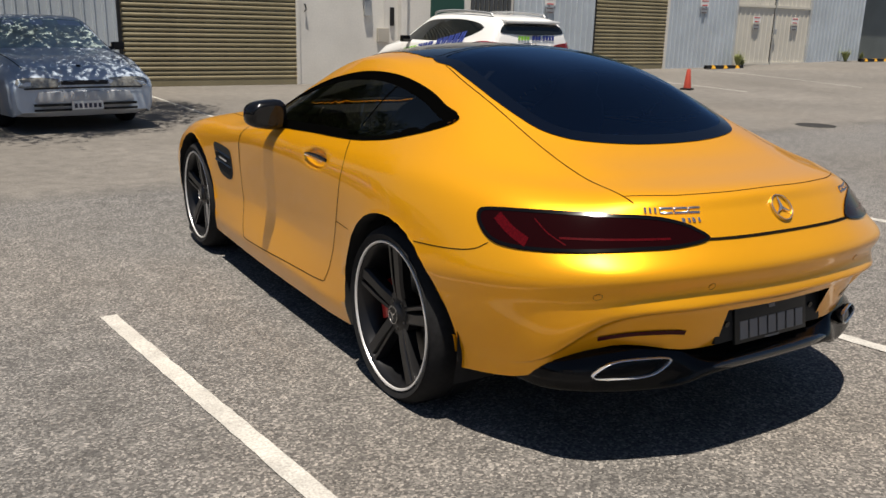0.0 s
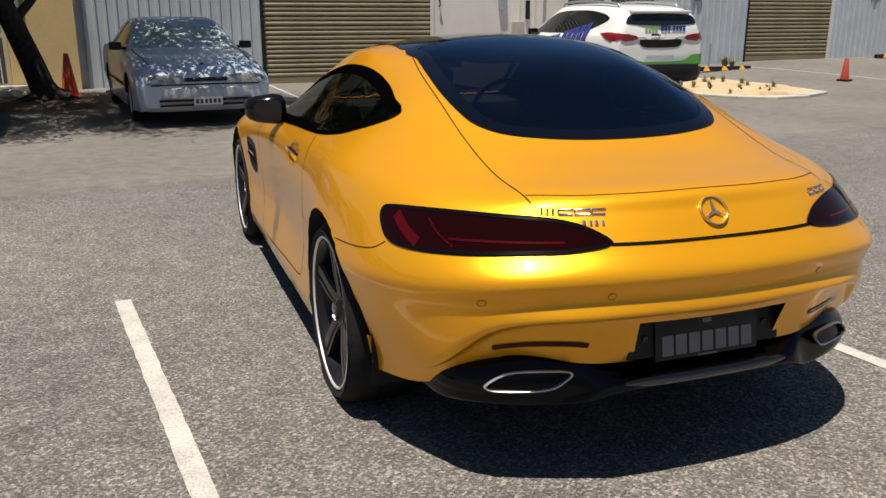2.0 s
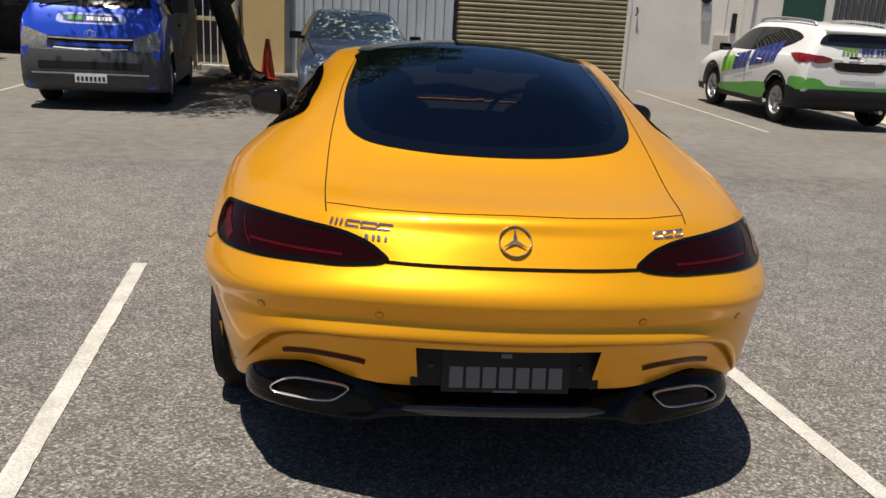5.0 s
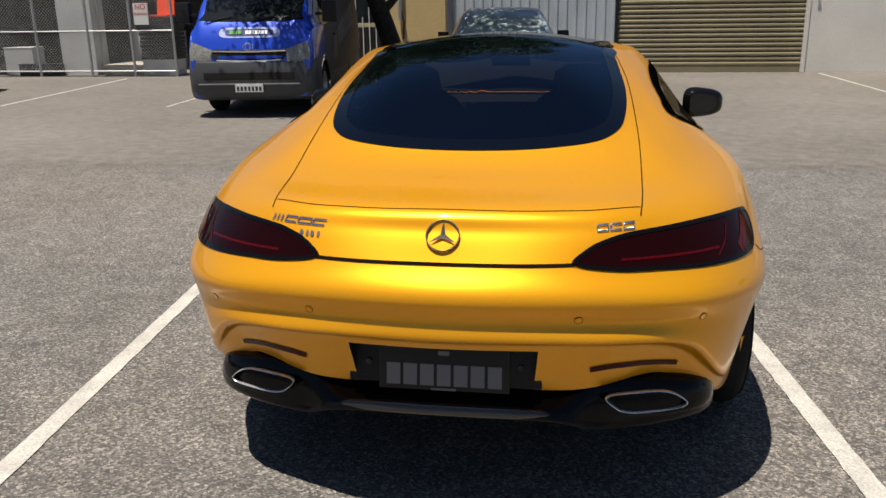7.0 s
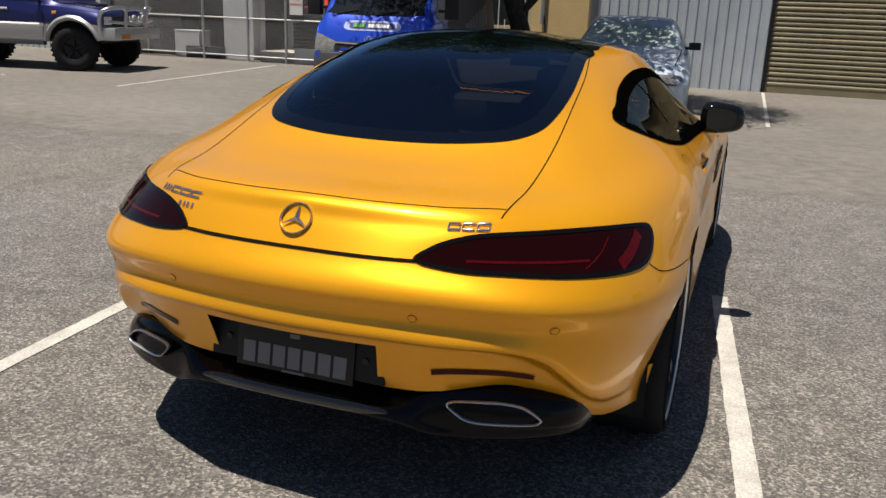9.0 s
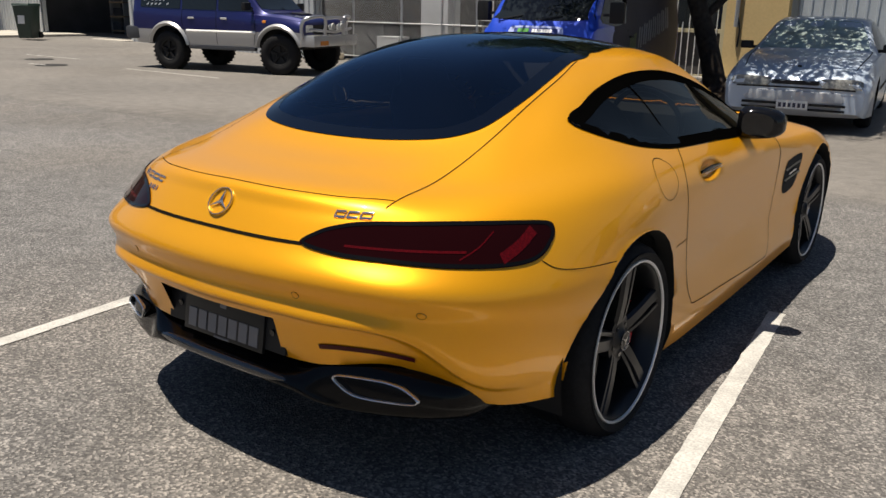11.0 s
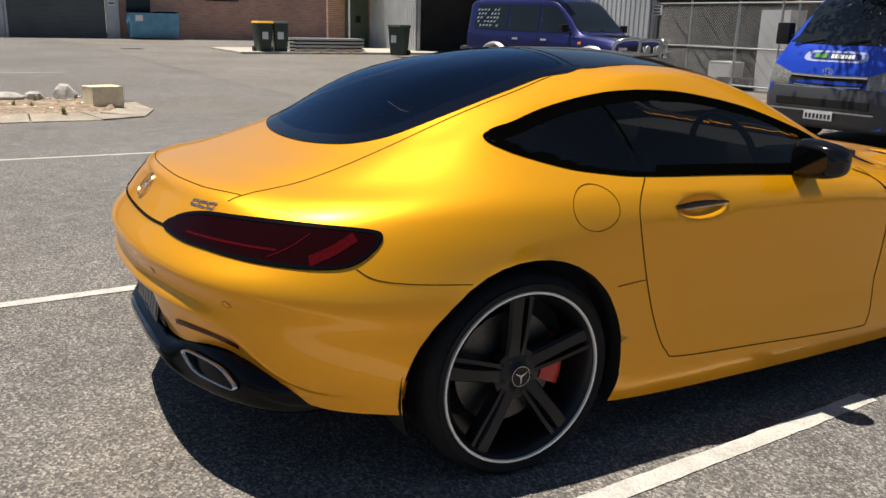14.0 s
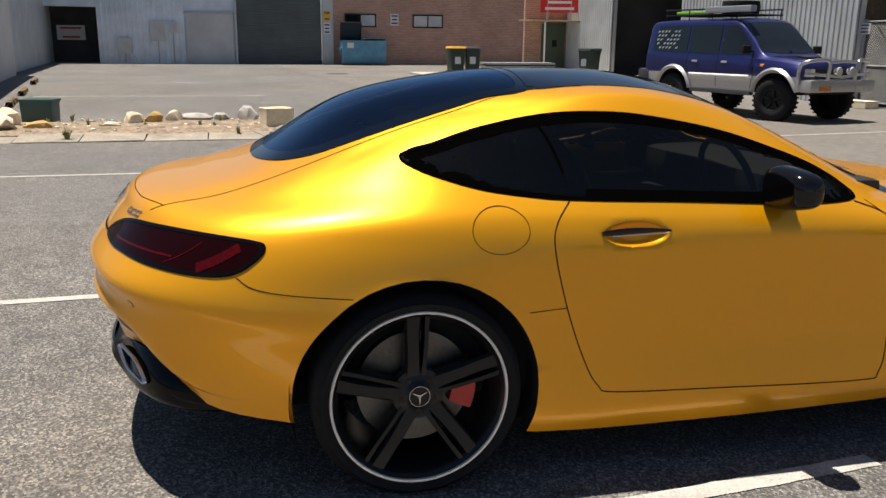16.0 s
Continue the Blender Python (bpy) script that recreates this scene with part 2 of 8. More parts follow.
def spline(P, n, before=None, after=None):
    """Catmull-Rom through the rows of P, n steps between two; before and after give the end tangents."""
    P = np.asarray(P, float)
    a = 2 * P[0] - P[1] if before is None else before
    z = 2 * P[-1] - P[-2] if after is None else after
    Q = np.concatenate([[a], P, [z]])
    out = []
    for i in range(1, len(Q) - 2):
        for k in range(n):
            t = k / n
            out.append(0.5 * (2 * Q[i] + (Q[i + 1] - Q[i - 1]) * t + (2 * Q[i - 1] - 5 * Q[i] + 4 * Q[i + 1] - Q[i + 2]) * t * t
                              + (3 * Q[i] - Q[i - 1] - 3 * Q[i + 1] + Q[i + 2]) * t ** 3))
    out.append(Q[-2])
    return np.array(out)


def loop(P, n):
    """The same round a closed outline."""
    P = np.asarray(P, float)
    return spline(np.concatenate([P, P[:1]]), n, P[-1], P[1])[:-1]


def inside(p, poly):
    x, y = p
    odd = False
    j = len(poly) - 1
    for i in range(len(poly)):
        xi, yi, xj, yj = poly[i][0], poly[i][1], poly[j][0], poly[j][1]
        if (yi > y) != (yj > y) and x < (xj - xi) * (y - yi) / (yj - yi) + xi:
            odd = not odd
        j = i
    return odd


class Seen:
    """A plane of projection on to a skin: u and w span it, d looks at the skin."""

    def __init__(self, skin, u, w, d, start=4.0):
        self.skin, self.u, self.w, self.d, self.start = skin, Vector(u), Vector(w), Vector(d).normalized(), start

    def flat(self, p):
        return Vector(p).dot(self.u), Vector(p).dot(self.w)

    def on(self, a, b, lift=0.0):
        o = self.u * a + self.w * b
        loc, nor, _, _ = self.skin.ray_cast(o - self.d * self.start, self.d)
        if loc is None:
            return None
        if nor.dot(self.d) > 0:
            nor = -nor
        return loc + nor * lift, nor


def patch(name, seen, outline, mat, parent, lift=0.003, depth=0.012, step=0.05, fine=6, label="", smooth=True):
    """A piece of skin with the given outline, lying lift proud, with a turned-in rim."""
    edge = [Vector(p) for p in (loop(outline, fine) if fine > 1 else np.asarray(outline, float))]
    xs, ys = [p.x for p in edge], [p.y for p in edge]
    pts = list(edge)
    for a in np.arange(min(xs), max(xs), step):
        for b in np.arange(min(ys), max(ys), step):
            if inside((a, b), edge) and min((p.x - a) ** 2 + (p.y - b) ** 2 for p in edge) > (0.4 * step) ** 2:
                pts.append(Vector((a, b)))
    k = len(edge)
    vs, _, fs, _, _, _ = delaunay_2d_cdt(pts, [(i, (i + 1) % k) for i in range(k)], [], 1, 1e-7)
    verts, nors = [], []
    for v in vs:
        h = seen.on(v.x, v.y, lift)
        if h is None:
            o = seen.u * v.x + seen.w * v.y - seen.d * 1.0
            loc, nor, _, _ = seen.skin.find_nearest(o)
            h = loc + nor * lift, nor
        verts.append(h[0])
        nors.append(h[1])
    n0 = k
    back = len(verts)
    faces = [tuple(f) for f in fs]
    if depth:
        verts += [verts[i] - nors[i] * depth for i in range(n0)]
        faces += [(i, back + i, back + (i + 1) % n0, (i + 1) % n0) for i in range(n0)]
    bm = bmesh.new()
    bv = [bm.verts.new(v) for v in verts]
    for f in faces:
        try:
            bm.faces.new([bv[i] for i in f])
        except ValueError:
            pass
    return part(name, bm, mat, parent, label, 40 if smooth else None)


def strip(name, seen, line, width, mat, parent, lift=0.0012, fine=6, closed=False, label="", tall=0.0):
    """A narrow band along a line on the skin."""
    P = loop(line, fine) if closed else spline(line, fine)
    if closed:
        P = np.concatenate([P, P[:1]])
    bm = bmesh.new()
    rows = []
    for i, p in enumerate(P):
        d = P[min(i + 1, len(P) - 1)] - P[max(i - 1, 0)]
        d = np.array([-d[1], d[0]]) / (np.hypot(*d) + 1e-9) * width / 2
        row = []
        for k in (-1, 1):
            h = seen.on(*(p + k * d), lift)
            if h is None:
                break
            row.append(h[0])
        if len(row) == 2:
            h = seen.on(*p, lift + tall)
            mid = h[0] if h and tall else (row[0] + row[1]) / 2
            rows.append([bm.verts.new(row[0]), bm.verts.new(mid), bm.verts.new(row[1])])
    for q, w in zip(rows, rows[1:]):
        if (q[1].co - w[1].co).length < 0.25:
            bm.faces.new((q[0], q[1], w[1], w[0]))
            bm.faces.new((q[1], q[2], w[2], w[1]))
    return part(name, bm, mat, parent, label, 60)


def skin_of(verts, faces):
    return BVHTree.FromPolygons([Vector(v) for v in verts], faces)


def sheet(bm, grid, close=False):
    """Faces over a grid of points."""
    vv = [[bm.verts.new(p) for p in row] for row in grid]
    for a, b in zip(vv, vv[1:]):
        for i in range(len(a) - 1):
            bm.faces.new((a[i], a[i + 1], b[i + 1], b[i]))
        if close:
            bm.faces.new((a[-1], a[0], b[0], b[-1]))
    return vv


def rise(a, b, v):
    t = min(1.0, max(0.0, (v - a) / (b - a)))
    return t * t * (3 - 2 * t)


def ground_z(x, y):
    """The yard climbs a little behind the parked car, to the west and to the north-east."""
    west = 0.17 * rise(-14, -27, x) + 0.05 * rise(-27, -42, x)
    east = rise(5, 13.5, y) * (0.27 * rise(8, 15, x) + 0.25 * rise(15, 28, x))
    fall = (0.5 * (-y + math.hypot(y, 0.4)) * 0.0238 - 0.009 - 0.0047 * min(max(x, -3), 3)) * (1 - rise(2.5, 6.0, abs(x))) * (1 - rise(3, 7, abs(y)))
    return west + east + fall


# ---- ground ----
def build_ground():
    xs = sorted({*np.linspace(-60, 45, 106), *np.arange(-6, -0.5, 0.1), -400, -200, -120, -85, 70, 110, 200, 400})
    ys = sorted({*np.linspace(-30, 30, 61), *np.arange(-7, 7, 0.2), -400, -200, -100, -60, 50, 90, 200, 400})
    bm = bmesh.new()
    sheet(bm, [[(x, y, ground_z(x, y)) for x in xs] for y in ys])
    return tagged(part("ground", bm, ASPHALT, smooth=30), "worn grey asphalt yard with light aggregate", "ground", kind="structure")


build_ground()


def painted_line(a, b, width, worn=0.0, seed=1):
    """A thin painted line with slightly ragged edges, its end cut square."""
    rnd = random.Random(seed)
    a, b = Vector((*a, 0)), Vector((*b, 0))
    d = (b - a).normalized()
    s = Vector((-d.y, d.x, 0)) * width / 2
    n = max(4, int((b - a).length / 0.06))
    bm = bmesh.new()
    rows = []
    for i in range(n + 1):
        p = a.lerp(b, i / n)
        row = []
        for k in (-1, 1):
            q = p + s * k * (1 + rnd.uniform(-1, 1) * worn)
            row.append((q.x, q.y, ground_z(q.x, q.y) + 0.004))
        rows.append(row)
    sheet(bm, rows)
    return tagged(part("line_marking", bm, WHITE_LINE), "worn white parking bay line on asphalt", "line marking", "bay lines", "structure")


for i, (a, b, w) in enumerate((
        ((-1.715, 0.18), (-1.091, -5.3), 0.078), ((1.048, 0.36), (1.571, -5.2), 0.08), ((3.99, 0.4), (4.4, -5.2), 0.09),
        ((-6.33, 0.2), (-6.33, -5.4), 0.07), ((1.15, 14.0), (1.27, 8.2), 0.055), ((5.22, 13.9), (5.33, 7.5), 0.055),
        ((-8.68, 6.8), (-9.4, 12.8), 0.07), ((-5.94, 7.8), (-6.1, 10.5), 0.05), ((12.6, 13.6), (13.5, 8.7), 0.055),
        ((17.0, 13.5), (17.8, 8.6), 0.055), ((-14.6, 7.2), (-11.4, 7.1), 0.06), ((-19.5, 7.6), (-17.6, 7.9), 0.06), ((-17.0, 6.3), (-16.2, 6.4), 0.07),
        ((-19, -6.5), (-19, -1.0), 0.06), ((-24, -6.5), (-24, -2.5), 0.06))):
    painted_line(a, b, w, 0.07, i)

CORR_BLUE = material("grey_blue_steel_cladding", (0.46, 0.51, 0.56), 0.45, 0.1, grain=0.05, scale=30, stain=0.10)
CORR_GREY = material("pale_steel_cladding", (0.50, 0.52, 0.53), 0.5, 0.1, grain=0.05, scale=30, stain=0.12)
SHUTTER = material("olive_brown_roller_door", (0.22, 0.19, 0.115), 0.5, 0.0, grain=0.06, scale=20, stain=0.12)
WHITE_WALL = material("painted_white_masonry", (0.66, 0.64, 0.60), 0.8, grain=0.04, scale=25, bump=0.2, stain=0.07)
YELLOW_WALL = material("cream_yellow_render", (0.62, 0.46, 0.22), 0.8, grain=0.05, scale=20, bump=0.2, stain=0.09)
CONCRETE = material("weathered_concrete", (0.42, 0.39, 0.34), 0.9, grain=0.12, scale=60, bump=0.3, stain=0.15)
# interior shade put into the colour of walls inside and behind openings
ROOM_SHADE = material("interior_shade_dark", (0.06, 0.058, 0.06), 0.8, stain=0.3)
DARK_GREEN = material("dark_green_door_paint", (0.105, 0.122, 0.122), 0.5, stain=0.15)
GREEN_DOOR = material("olive_green_door_paint", (0.07, 0.10, 0.065), 0.5, stain=0.12)
DOOR_CREAM = material("cream_door_paint", (0.60, 0.57, 0.50), 0.6, stain=0.06)
GREY_STEEL = material("galvanised_steel", (0.45, 0.46, 0.47), 0.45, 0.7, grain=0.1, scale=60)
SAND = material("sandy_soil", (0.46, 0.34, 0.21), 0.95, grain=0.2, scale=25, bump=0.5, stain=0.2, stain_scale=2)


def wall_slab(name, a, b, z0, z1, thick, mat, label):
    """A wall between two plan points, its thickness behind the line a to b."""
    a, b = Vector((*a, 0)), Vector((*b, 0))
    d = (b - a).normalized()
    s = Vector((-d.y, d.x, 0)) * thick
    bm = bmesh.new()
    lo = [bm.verts.new((p.x, p.y, z0)) for p in (a, b, b + s, a + s)]
    hi = [bm.verts.new((p.x, p.y, z1)) for p in (a, b, b + s, a + s)]
    bm.faces.new(lo[::-1])
    bm.faces.new(hi)
    for i in range(4):
        bm.faces.new((lo[i], lo[(i + 1) % 4], hi[(i + 1) % 4], hi[i]))
    return tagged(part(name, bm, mat), label, "wall", kind="structure")


def ribbed(name, a, b, z0, z1, mat, label, pitch=0.19, rib=0.03, upright=True, shape="box", parent=None):
    """Ribbed sheet between two plan points: upright or lying ribs, trapezoid or round."""
    a, b = Vector((*a, 0)), Vector((*b, 0))
    d = (b - a).normalized()
    out = Vector((d.y, -d.x, 0))
    L = (b - a).length if upright else z1 - z0
    n = max(1, round(L / pitch))
    if shape == "box":
        cut = [(0, 0), (0.62, 0), (0.70, 1), (0.92, 1)]
    elif shape == "slat":
        cut = [(0.0, -0.5), (0.05, 0.6), (0.3, 1.0), (0.55, 0.95), (0.78, 0.5), (0.90, -0.4)]
    else:
        cut = [(k / 8, 0.5 - 0.5 * math.cos(2 * math.pi * k / 8)) for k in range(8)]
    marks = [((i + f) * L / n, h * rib) for i in range(n) for f, h in cut] + [(L, 0)]
    bm = bmesh.new()
    if upright:
        rows = [[a + d * s + out * h + Vector((0, 0, z)) for s, h in marks] for z in (z0, z1)]
    else:
        rows = [[p + out * h + Vector((0, 0, z0 + s)) for p in (a, b)] for s, h in marks]
    sheet(bm, rows)
    ob = part(name, bm, mat, parent)
    return ob if parent else tagged(ob, label, "wall", kind="structure")


# ---- north building, along y = 14.3 ----
NY = 14.2
ribbed("wall_north_1", (-2.5, NY - 0.03), (1.1, NY - 0.03), -0.05, 4.6, CORR_BLUE, "grey-blue ribbed steel cladding wall", 0.2, 0.03)
wall_slab("wall_north_2", (-2.5, NY + 0.02), (1.1, NY + 0.02), -0.05, 4.6, 0.2, CORR_GREY, "backing of the steel cladding")
wall_slab("wall_north_3", (4.98, NY), (10.9, NY), -0.05, 4.6, 0.2, WHITE_WALL, "white painted masonry wall")
wall_slab("wall_north_4", (-3.72, 13.95), (-2.5, 13.95), -0.05, 4.6, 0.5, YELLOW_WALL, "cream-yellow rendered wall at the corner")


SHUTTER_SLAT = material("olive_brown_door_slat", (0.235, 0.20, 0.12), 0.5, 0.0, grain=0.08, scale=9, stain=0.14, vary=0.07)


def roller_door(x0, x1, y, z0, top, label):
    door = thing("roller_door", label, "roller door", pose(0, 0, 0))
    # slats, each a piece of its own on one shared mesh
    cut = [(0.0, -0.012), (0.004, 0.012), (0.022, 0.028), (0.050, 0.028), (0.074, 0.014), (0.087, -0.012)]
    bm = bmesh.new()
    sheet(bm, [[(x, -h, z) for x in (x0 + 0.04, x1 - 0.04)] for z, h in cut])
    slat = part("slat", bm, SHUTTER_SLAT, door)
    n = int((top - z0 - 0.14) / 0.098)
    for k in range(n):
        ob = slat if k == 0 else new("slat", slat.data)
        ob.parent = door
        ob.matrix_basis = pose(0, y + 0.004 * math.sin(1.7 * k) ** 2, z0 + 0.14 + 0.098 * k)
    bm = bmesh.new()
    box(bm, ((x0 + x1) / 2, y + 0.03, (z0 + top) / 2), (x1 - x0 - 0.08, 0.02, top - z0))
    part("backing", bm, SHUTTER, door)
    bm = bmesh.new()
    box(bm, ((x0 + x1) / 2, y - 0.005, z0 + 0.075), (x1 - x0 - 0.08, 0.03, 0.15), bevel=0.006)
    part("bottom_rail", bm, SHUTTER, door)
    for x in (x0 + 0.03, x1 - 0.03):
        bm = bmesh.new()
        box(bm, (x, y - 0.02, z0 + top / 2), (0.08, 0.09, top), bevel=0.005)
        part("guide", bm, BLACK_MATT if x < (x0 + x1) / 2 else WHITE_WALL, door)
    return door


roller_door(1.1, 4.98, NY + 0.03, 0.0, 4.4, "olive-brown ribbed steel roller door, closed")
wall_slab("wall_north_5", (1.1, NY + 0.1), (4.98, NY + 0.1), -0.05, 4.6, 0.1, ROOM_SHADE, "dark wall behind the roller door")


# ---- the yellow coupe ----
# Fourteen curves run from the middle of the tail round the side to the nose, from the sill up to the spine of the roof.
def coupe_rings():
    R = []
    R.append([(0, -2.25, .428), (.36, -2.243, .430), (.60, -2.130, .446), (.806, -1.91, .30), (.94, -1.35, .232), (.93, -.85, .17), (.92, -.3, .15),
              (.92, .25, .15), (.92, .75, .16), (.94, 1.3, .2), (.90, 1.80, .2), (.72, 2.08, .18), (.38, 2.2, .17), (0, 2.24, .17)])
    R.append([(0, -2.322, .576), (.38, -2.281, .571), (.630, -2.158, .536), (.812, -1.933, .350), (.948, -1.35, .30), (.945, -.85, .235), (.942, -.3, .235),
              (.942, .25, .235), (.940, .75, .24), (.948, 1.3, .27), (.91, 1.81, .26), (.73, 2.10, .25), (.39, 2.23, .25), (0, 2.27, .25)])
    R.append([(0, -2.352, .604), (.39, -2.316, .600), (.662, -2.193, .562), (.825, -1.940, .392), (.955, -1.35, .36), (.946, -.85, .30), (.937, -.3, .30),
              (.937, .25, .30), (.938, .75, .32), (.955, 1.3, .35), (.92, 1.82, .33), (.74, 2.12, .32), (.4, 2.25, .32), (0, 2.29, .32)])
    R.append([(0, -2.340, .655), (.385, -2.300, .650), (.704, -2.159, .622), (.890, -1.87, .56), (.970, -1.35, .49), (.942, -.85, .43), (.918, -.3, .42),
              (.918, .25, .42), (.930, .75, .43), (.962, 1.3, .46), (.927, 1.81, .43), (.75, 2.11, .42), (.41, 2.245, .41), (0, 2.288, .40)])
    R.append([(0, -2.356, .718), (.395, -2.316, .714), (.718, -2.171, .692), (.922, -1.845, .65), (.980, -1.35, .59), (.943, -.85, .52), (.917, -.3, .50),
              (.917, .25, .50), (.935, .75, .52), (.965, 1.3, .55), (.93, 1.8, .52), (.76, 2.1, .5), (.42, 2.24, .48), (0, 2.285, .47)])
    R.append([(0, -2.296, .793), (.37, -2.264, .786), (.70, -2.110, .762), (.893, -1.826, .747), (.968, -1.35, .74), (.95, -.85, .70), (.935, -.3, .69),
              (.935, .25, .69), (.94, .75, .68), (.96, 1.3, .68), (.91, 1.78, .62), (.74, 2.05, .58), (.42, 2.2, .56), (0, 2.24, .55)])
    R.append([(0, -2.238, .87), (.41, -2.19, .865), (.67, -2.03, .858), (.848, -1.77, .85), (.945, -1.35, .83), (.945, -.85, .81), (.94, -.3, .80),
              (.94, .25, .795), (.935, .75, .77), (.935, 1.3, .755), (.88, 1.74, .68), (.7, 1.98, .64), (.4, 2.12, .63), (0, 2.16, .63)])
    R.append([(0, -2.19, .922), (.40, -2.13, .917), (.61, -1.98, .907), (.79, -1.74, .905), (.903, -1.33, .907), (.915, -.85, .885), (.92, -.3, .865),
              (.92, .25, .85), (.90, .75, .82), (.88, 1.3, .80), (.82, 1.68, .73), (.62, 1.88, .70), (.36, 2.0, .70), (0, 2.03, .70)])
    R.append([(0, -2.0, .950), (.37, -1.95, .950), (.55, -1.85, .948), (.69, -1.68, .957), (.805, -1.29, .985), (.87, -.85, .935), (.875, -.3, .92),
              (.875, .25, .895), (.80, .75, .85), (.74, 1.25, .835), (.66, 1.55, .78), (.5, 1.7, .765), (.28, 1.78, .77), (0, 1.8, .77)])
    R.append([(0, -1.77, 1.01), (.33, -1.73, 1.018), (.50, -1.62, 1.035), (.59, -1.47, 1.06), (.685, -1.23, 1.075), (.80, -.82, 1.00), (.815, -.3, .985),
              (.80, .22, .95), (.66, .72, .875), (.58, 1.1, .87), (.5, 1.3, .835), (.38, 1.4, .83), (.2, 1.45, .835), (0, 1.46, .835)])
    R.append([(0, -1.40, 1.225), (.28, -1.37, 1.215), (.43, -1.27, 1.192), (.51, -1.15, 1.19), (.572, -.95, 1.205), (.625, -.65, 1.222), (.635, -.3, 1.20),
              (.63, .12, 1.10), (.54, .52, .96), (.44, .85, .90), (.36, 1.0, .885), (.26, 1.06, .885), (.14, 1.1, .885), (0, 1.1, .885)])
    R.append([(0, -.95, 1.317), (.22, -.93, 1.310), (.36, -.86, 1.296), (.43, -.78, 1.285), (.475, -.65, 1.283), (.495, -.48, 1.281), (.49, -.28, 1.263),
              (.47, -.02, 1.202), (.40, .36, 1.045), (.3, .6, .96), (.22, .68, .935), (.16, .71, .93), (.08, .73, .93), (0, .73, .93)])
    R.append([(0, y, z) for y, z in ((-.60, 1.333), (-.59, 1.333), (-.57, 1.333), (-.54, 1.333), (-.49, 1.332), (-.42, 1.33), (-.3, 1.322), (-.11, 1.29),
                                     (.1, 1.22), (.28, 1.14), (.36, 1.10), (.40, 1.082), (.42, 1.073), (.42, 1.073))])
    return np.array(R)


def coupe_grid(n_along=9, n_up=8):
    R = coupe_rings()
    flip = np.array([-1, 1, 1])
    S = np.array([spline(r, n_along, r[1] * flip, r[-2] * flip) for r in R])
    G = np.array([spline(S[:, j], n_up, None, S[-2, j] * flip) for j in range(S.shape[1])])
    return G  # station, level, xyz


REAR_HUB, FRONT_HUB = (-1.30, 0.338), (1.315, 0.333)
ARCHES = ((*REAR_HUB, 0.397), (*FRONT_HUB, 0.385))
SIDE_GLASS = [(-1.31, 1.062), (-1.13, .995), (-.95, .962), (-.78, .945), (-.4, .928), (0.0, .908), (.25, .905), (.33, .925), (.22, 1.0), (.0, 1.085),
              (-.16, 1.135), (-.35, 1.175), (-.55, 1.200), (-.78, 1.197), (-1.02, 1.155), (-1.2, 1.103)]
def both(half):
    """A closed outline from its right half, which runs from the middle to the middle."""
    return half + [(-x, y) for x, y in half[-2:0:-1]]


REAR_GLASS = both([(0, -1.768), (.22, -1.75), (.39, -1.695), (.475, -1.60), (.505, -1.48), (.512, -1.3), (.497, -1.1), (.482, -.95), (.470, -.80), (.2, -.765), (0, -.76)])
ROOF_PANEL = both([(0, -.752), (.2, -.757), (.468, -.792), (.472, -.6), (.480, -.42), (.482, -.22), (.475, -.02), (.25, .07), (0, .09)])
SCREEN = both([(0, .10), (.25, .08), (.47, 0.0), (.53, .16), (.565, .38), (.545, .52), (.35, .66), (0, .72)])


SCOOP = (-.578, .836, .128, .044)


def dent(bm, seen):
    """Sinks the hollow behind the door handle into the door skin."""
    cy, cz, a, b = SCOOP
    side = -seen.d.x
    sel = {f for f in bm.faces if f.calc_center_median().x * side > 0.8 and any(math.hypot((v.co.y - cy) / a, (v.co.z - cz) / b) < 1.12 for v in f.verts)}
    rim = {}
    for f in sel:
        for e in f.edges:
            if sum(g in sel for g in e.link_faces) == 1:
                u, w = e.verts
                rim.setdefault(u, []).append(w)
                rim.setdefault(w, []).append(u)
    first = next(iter(rim))
    ring, last = [first], None
    while True:
        nxt = [v for v in rim[ring[-1]] if v is not last][0]
        if nxt is first:
            break
        last = ring[-1]
        ring.append(nxt)
    bmesh.ops.delete(bm, geom=list(sel), context="FACES")
    edge = [Vector((v.co.y, v.co.z)) for v in ring]
    pts = list(edge)
    for q, m in ((1.0, 40), (0.93, 40), (0.84, 36), (0.72, 32), (0.55, 24), (0.36, 16), (0.16, 8)):
        pts += [Vector((cy + a * q * math.cos(t), cz + b * q * math.sin(t))) for t in np.linspace(0, 2 * math.pi, m + 1)[:-1]]
    k = len(edge)
    vs, _, fs, orig, _, _ = delaunay_2d_cdt(pts, [(i, (i + 1) % k) for i in range(k)], [], 1, 1e-7)
    made = []
    for v, o in zip(vs, orig):
        if o and min(o) < k:
            made.append(ring[min(o)])
            continue
        q = math.hypot((v.x - cy) / a, (v.y - cz) / b)
        made.append(bm.verts.new(seen.on(v.x, v.y, -0.026 * rise(1.0, 0.55, q))[0]))
    for f in fs:
        try:
            bm.faces.new([made[i] for i in f])
        except ValueError:
            pass


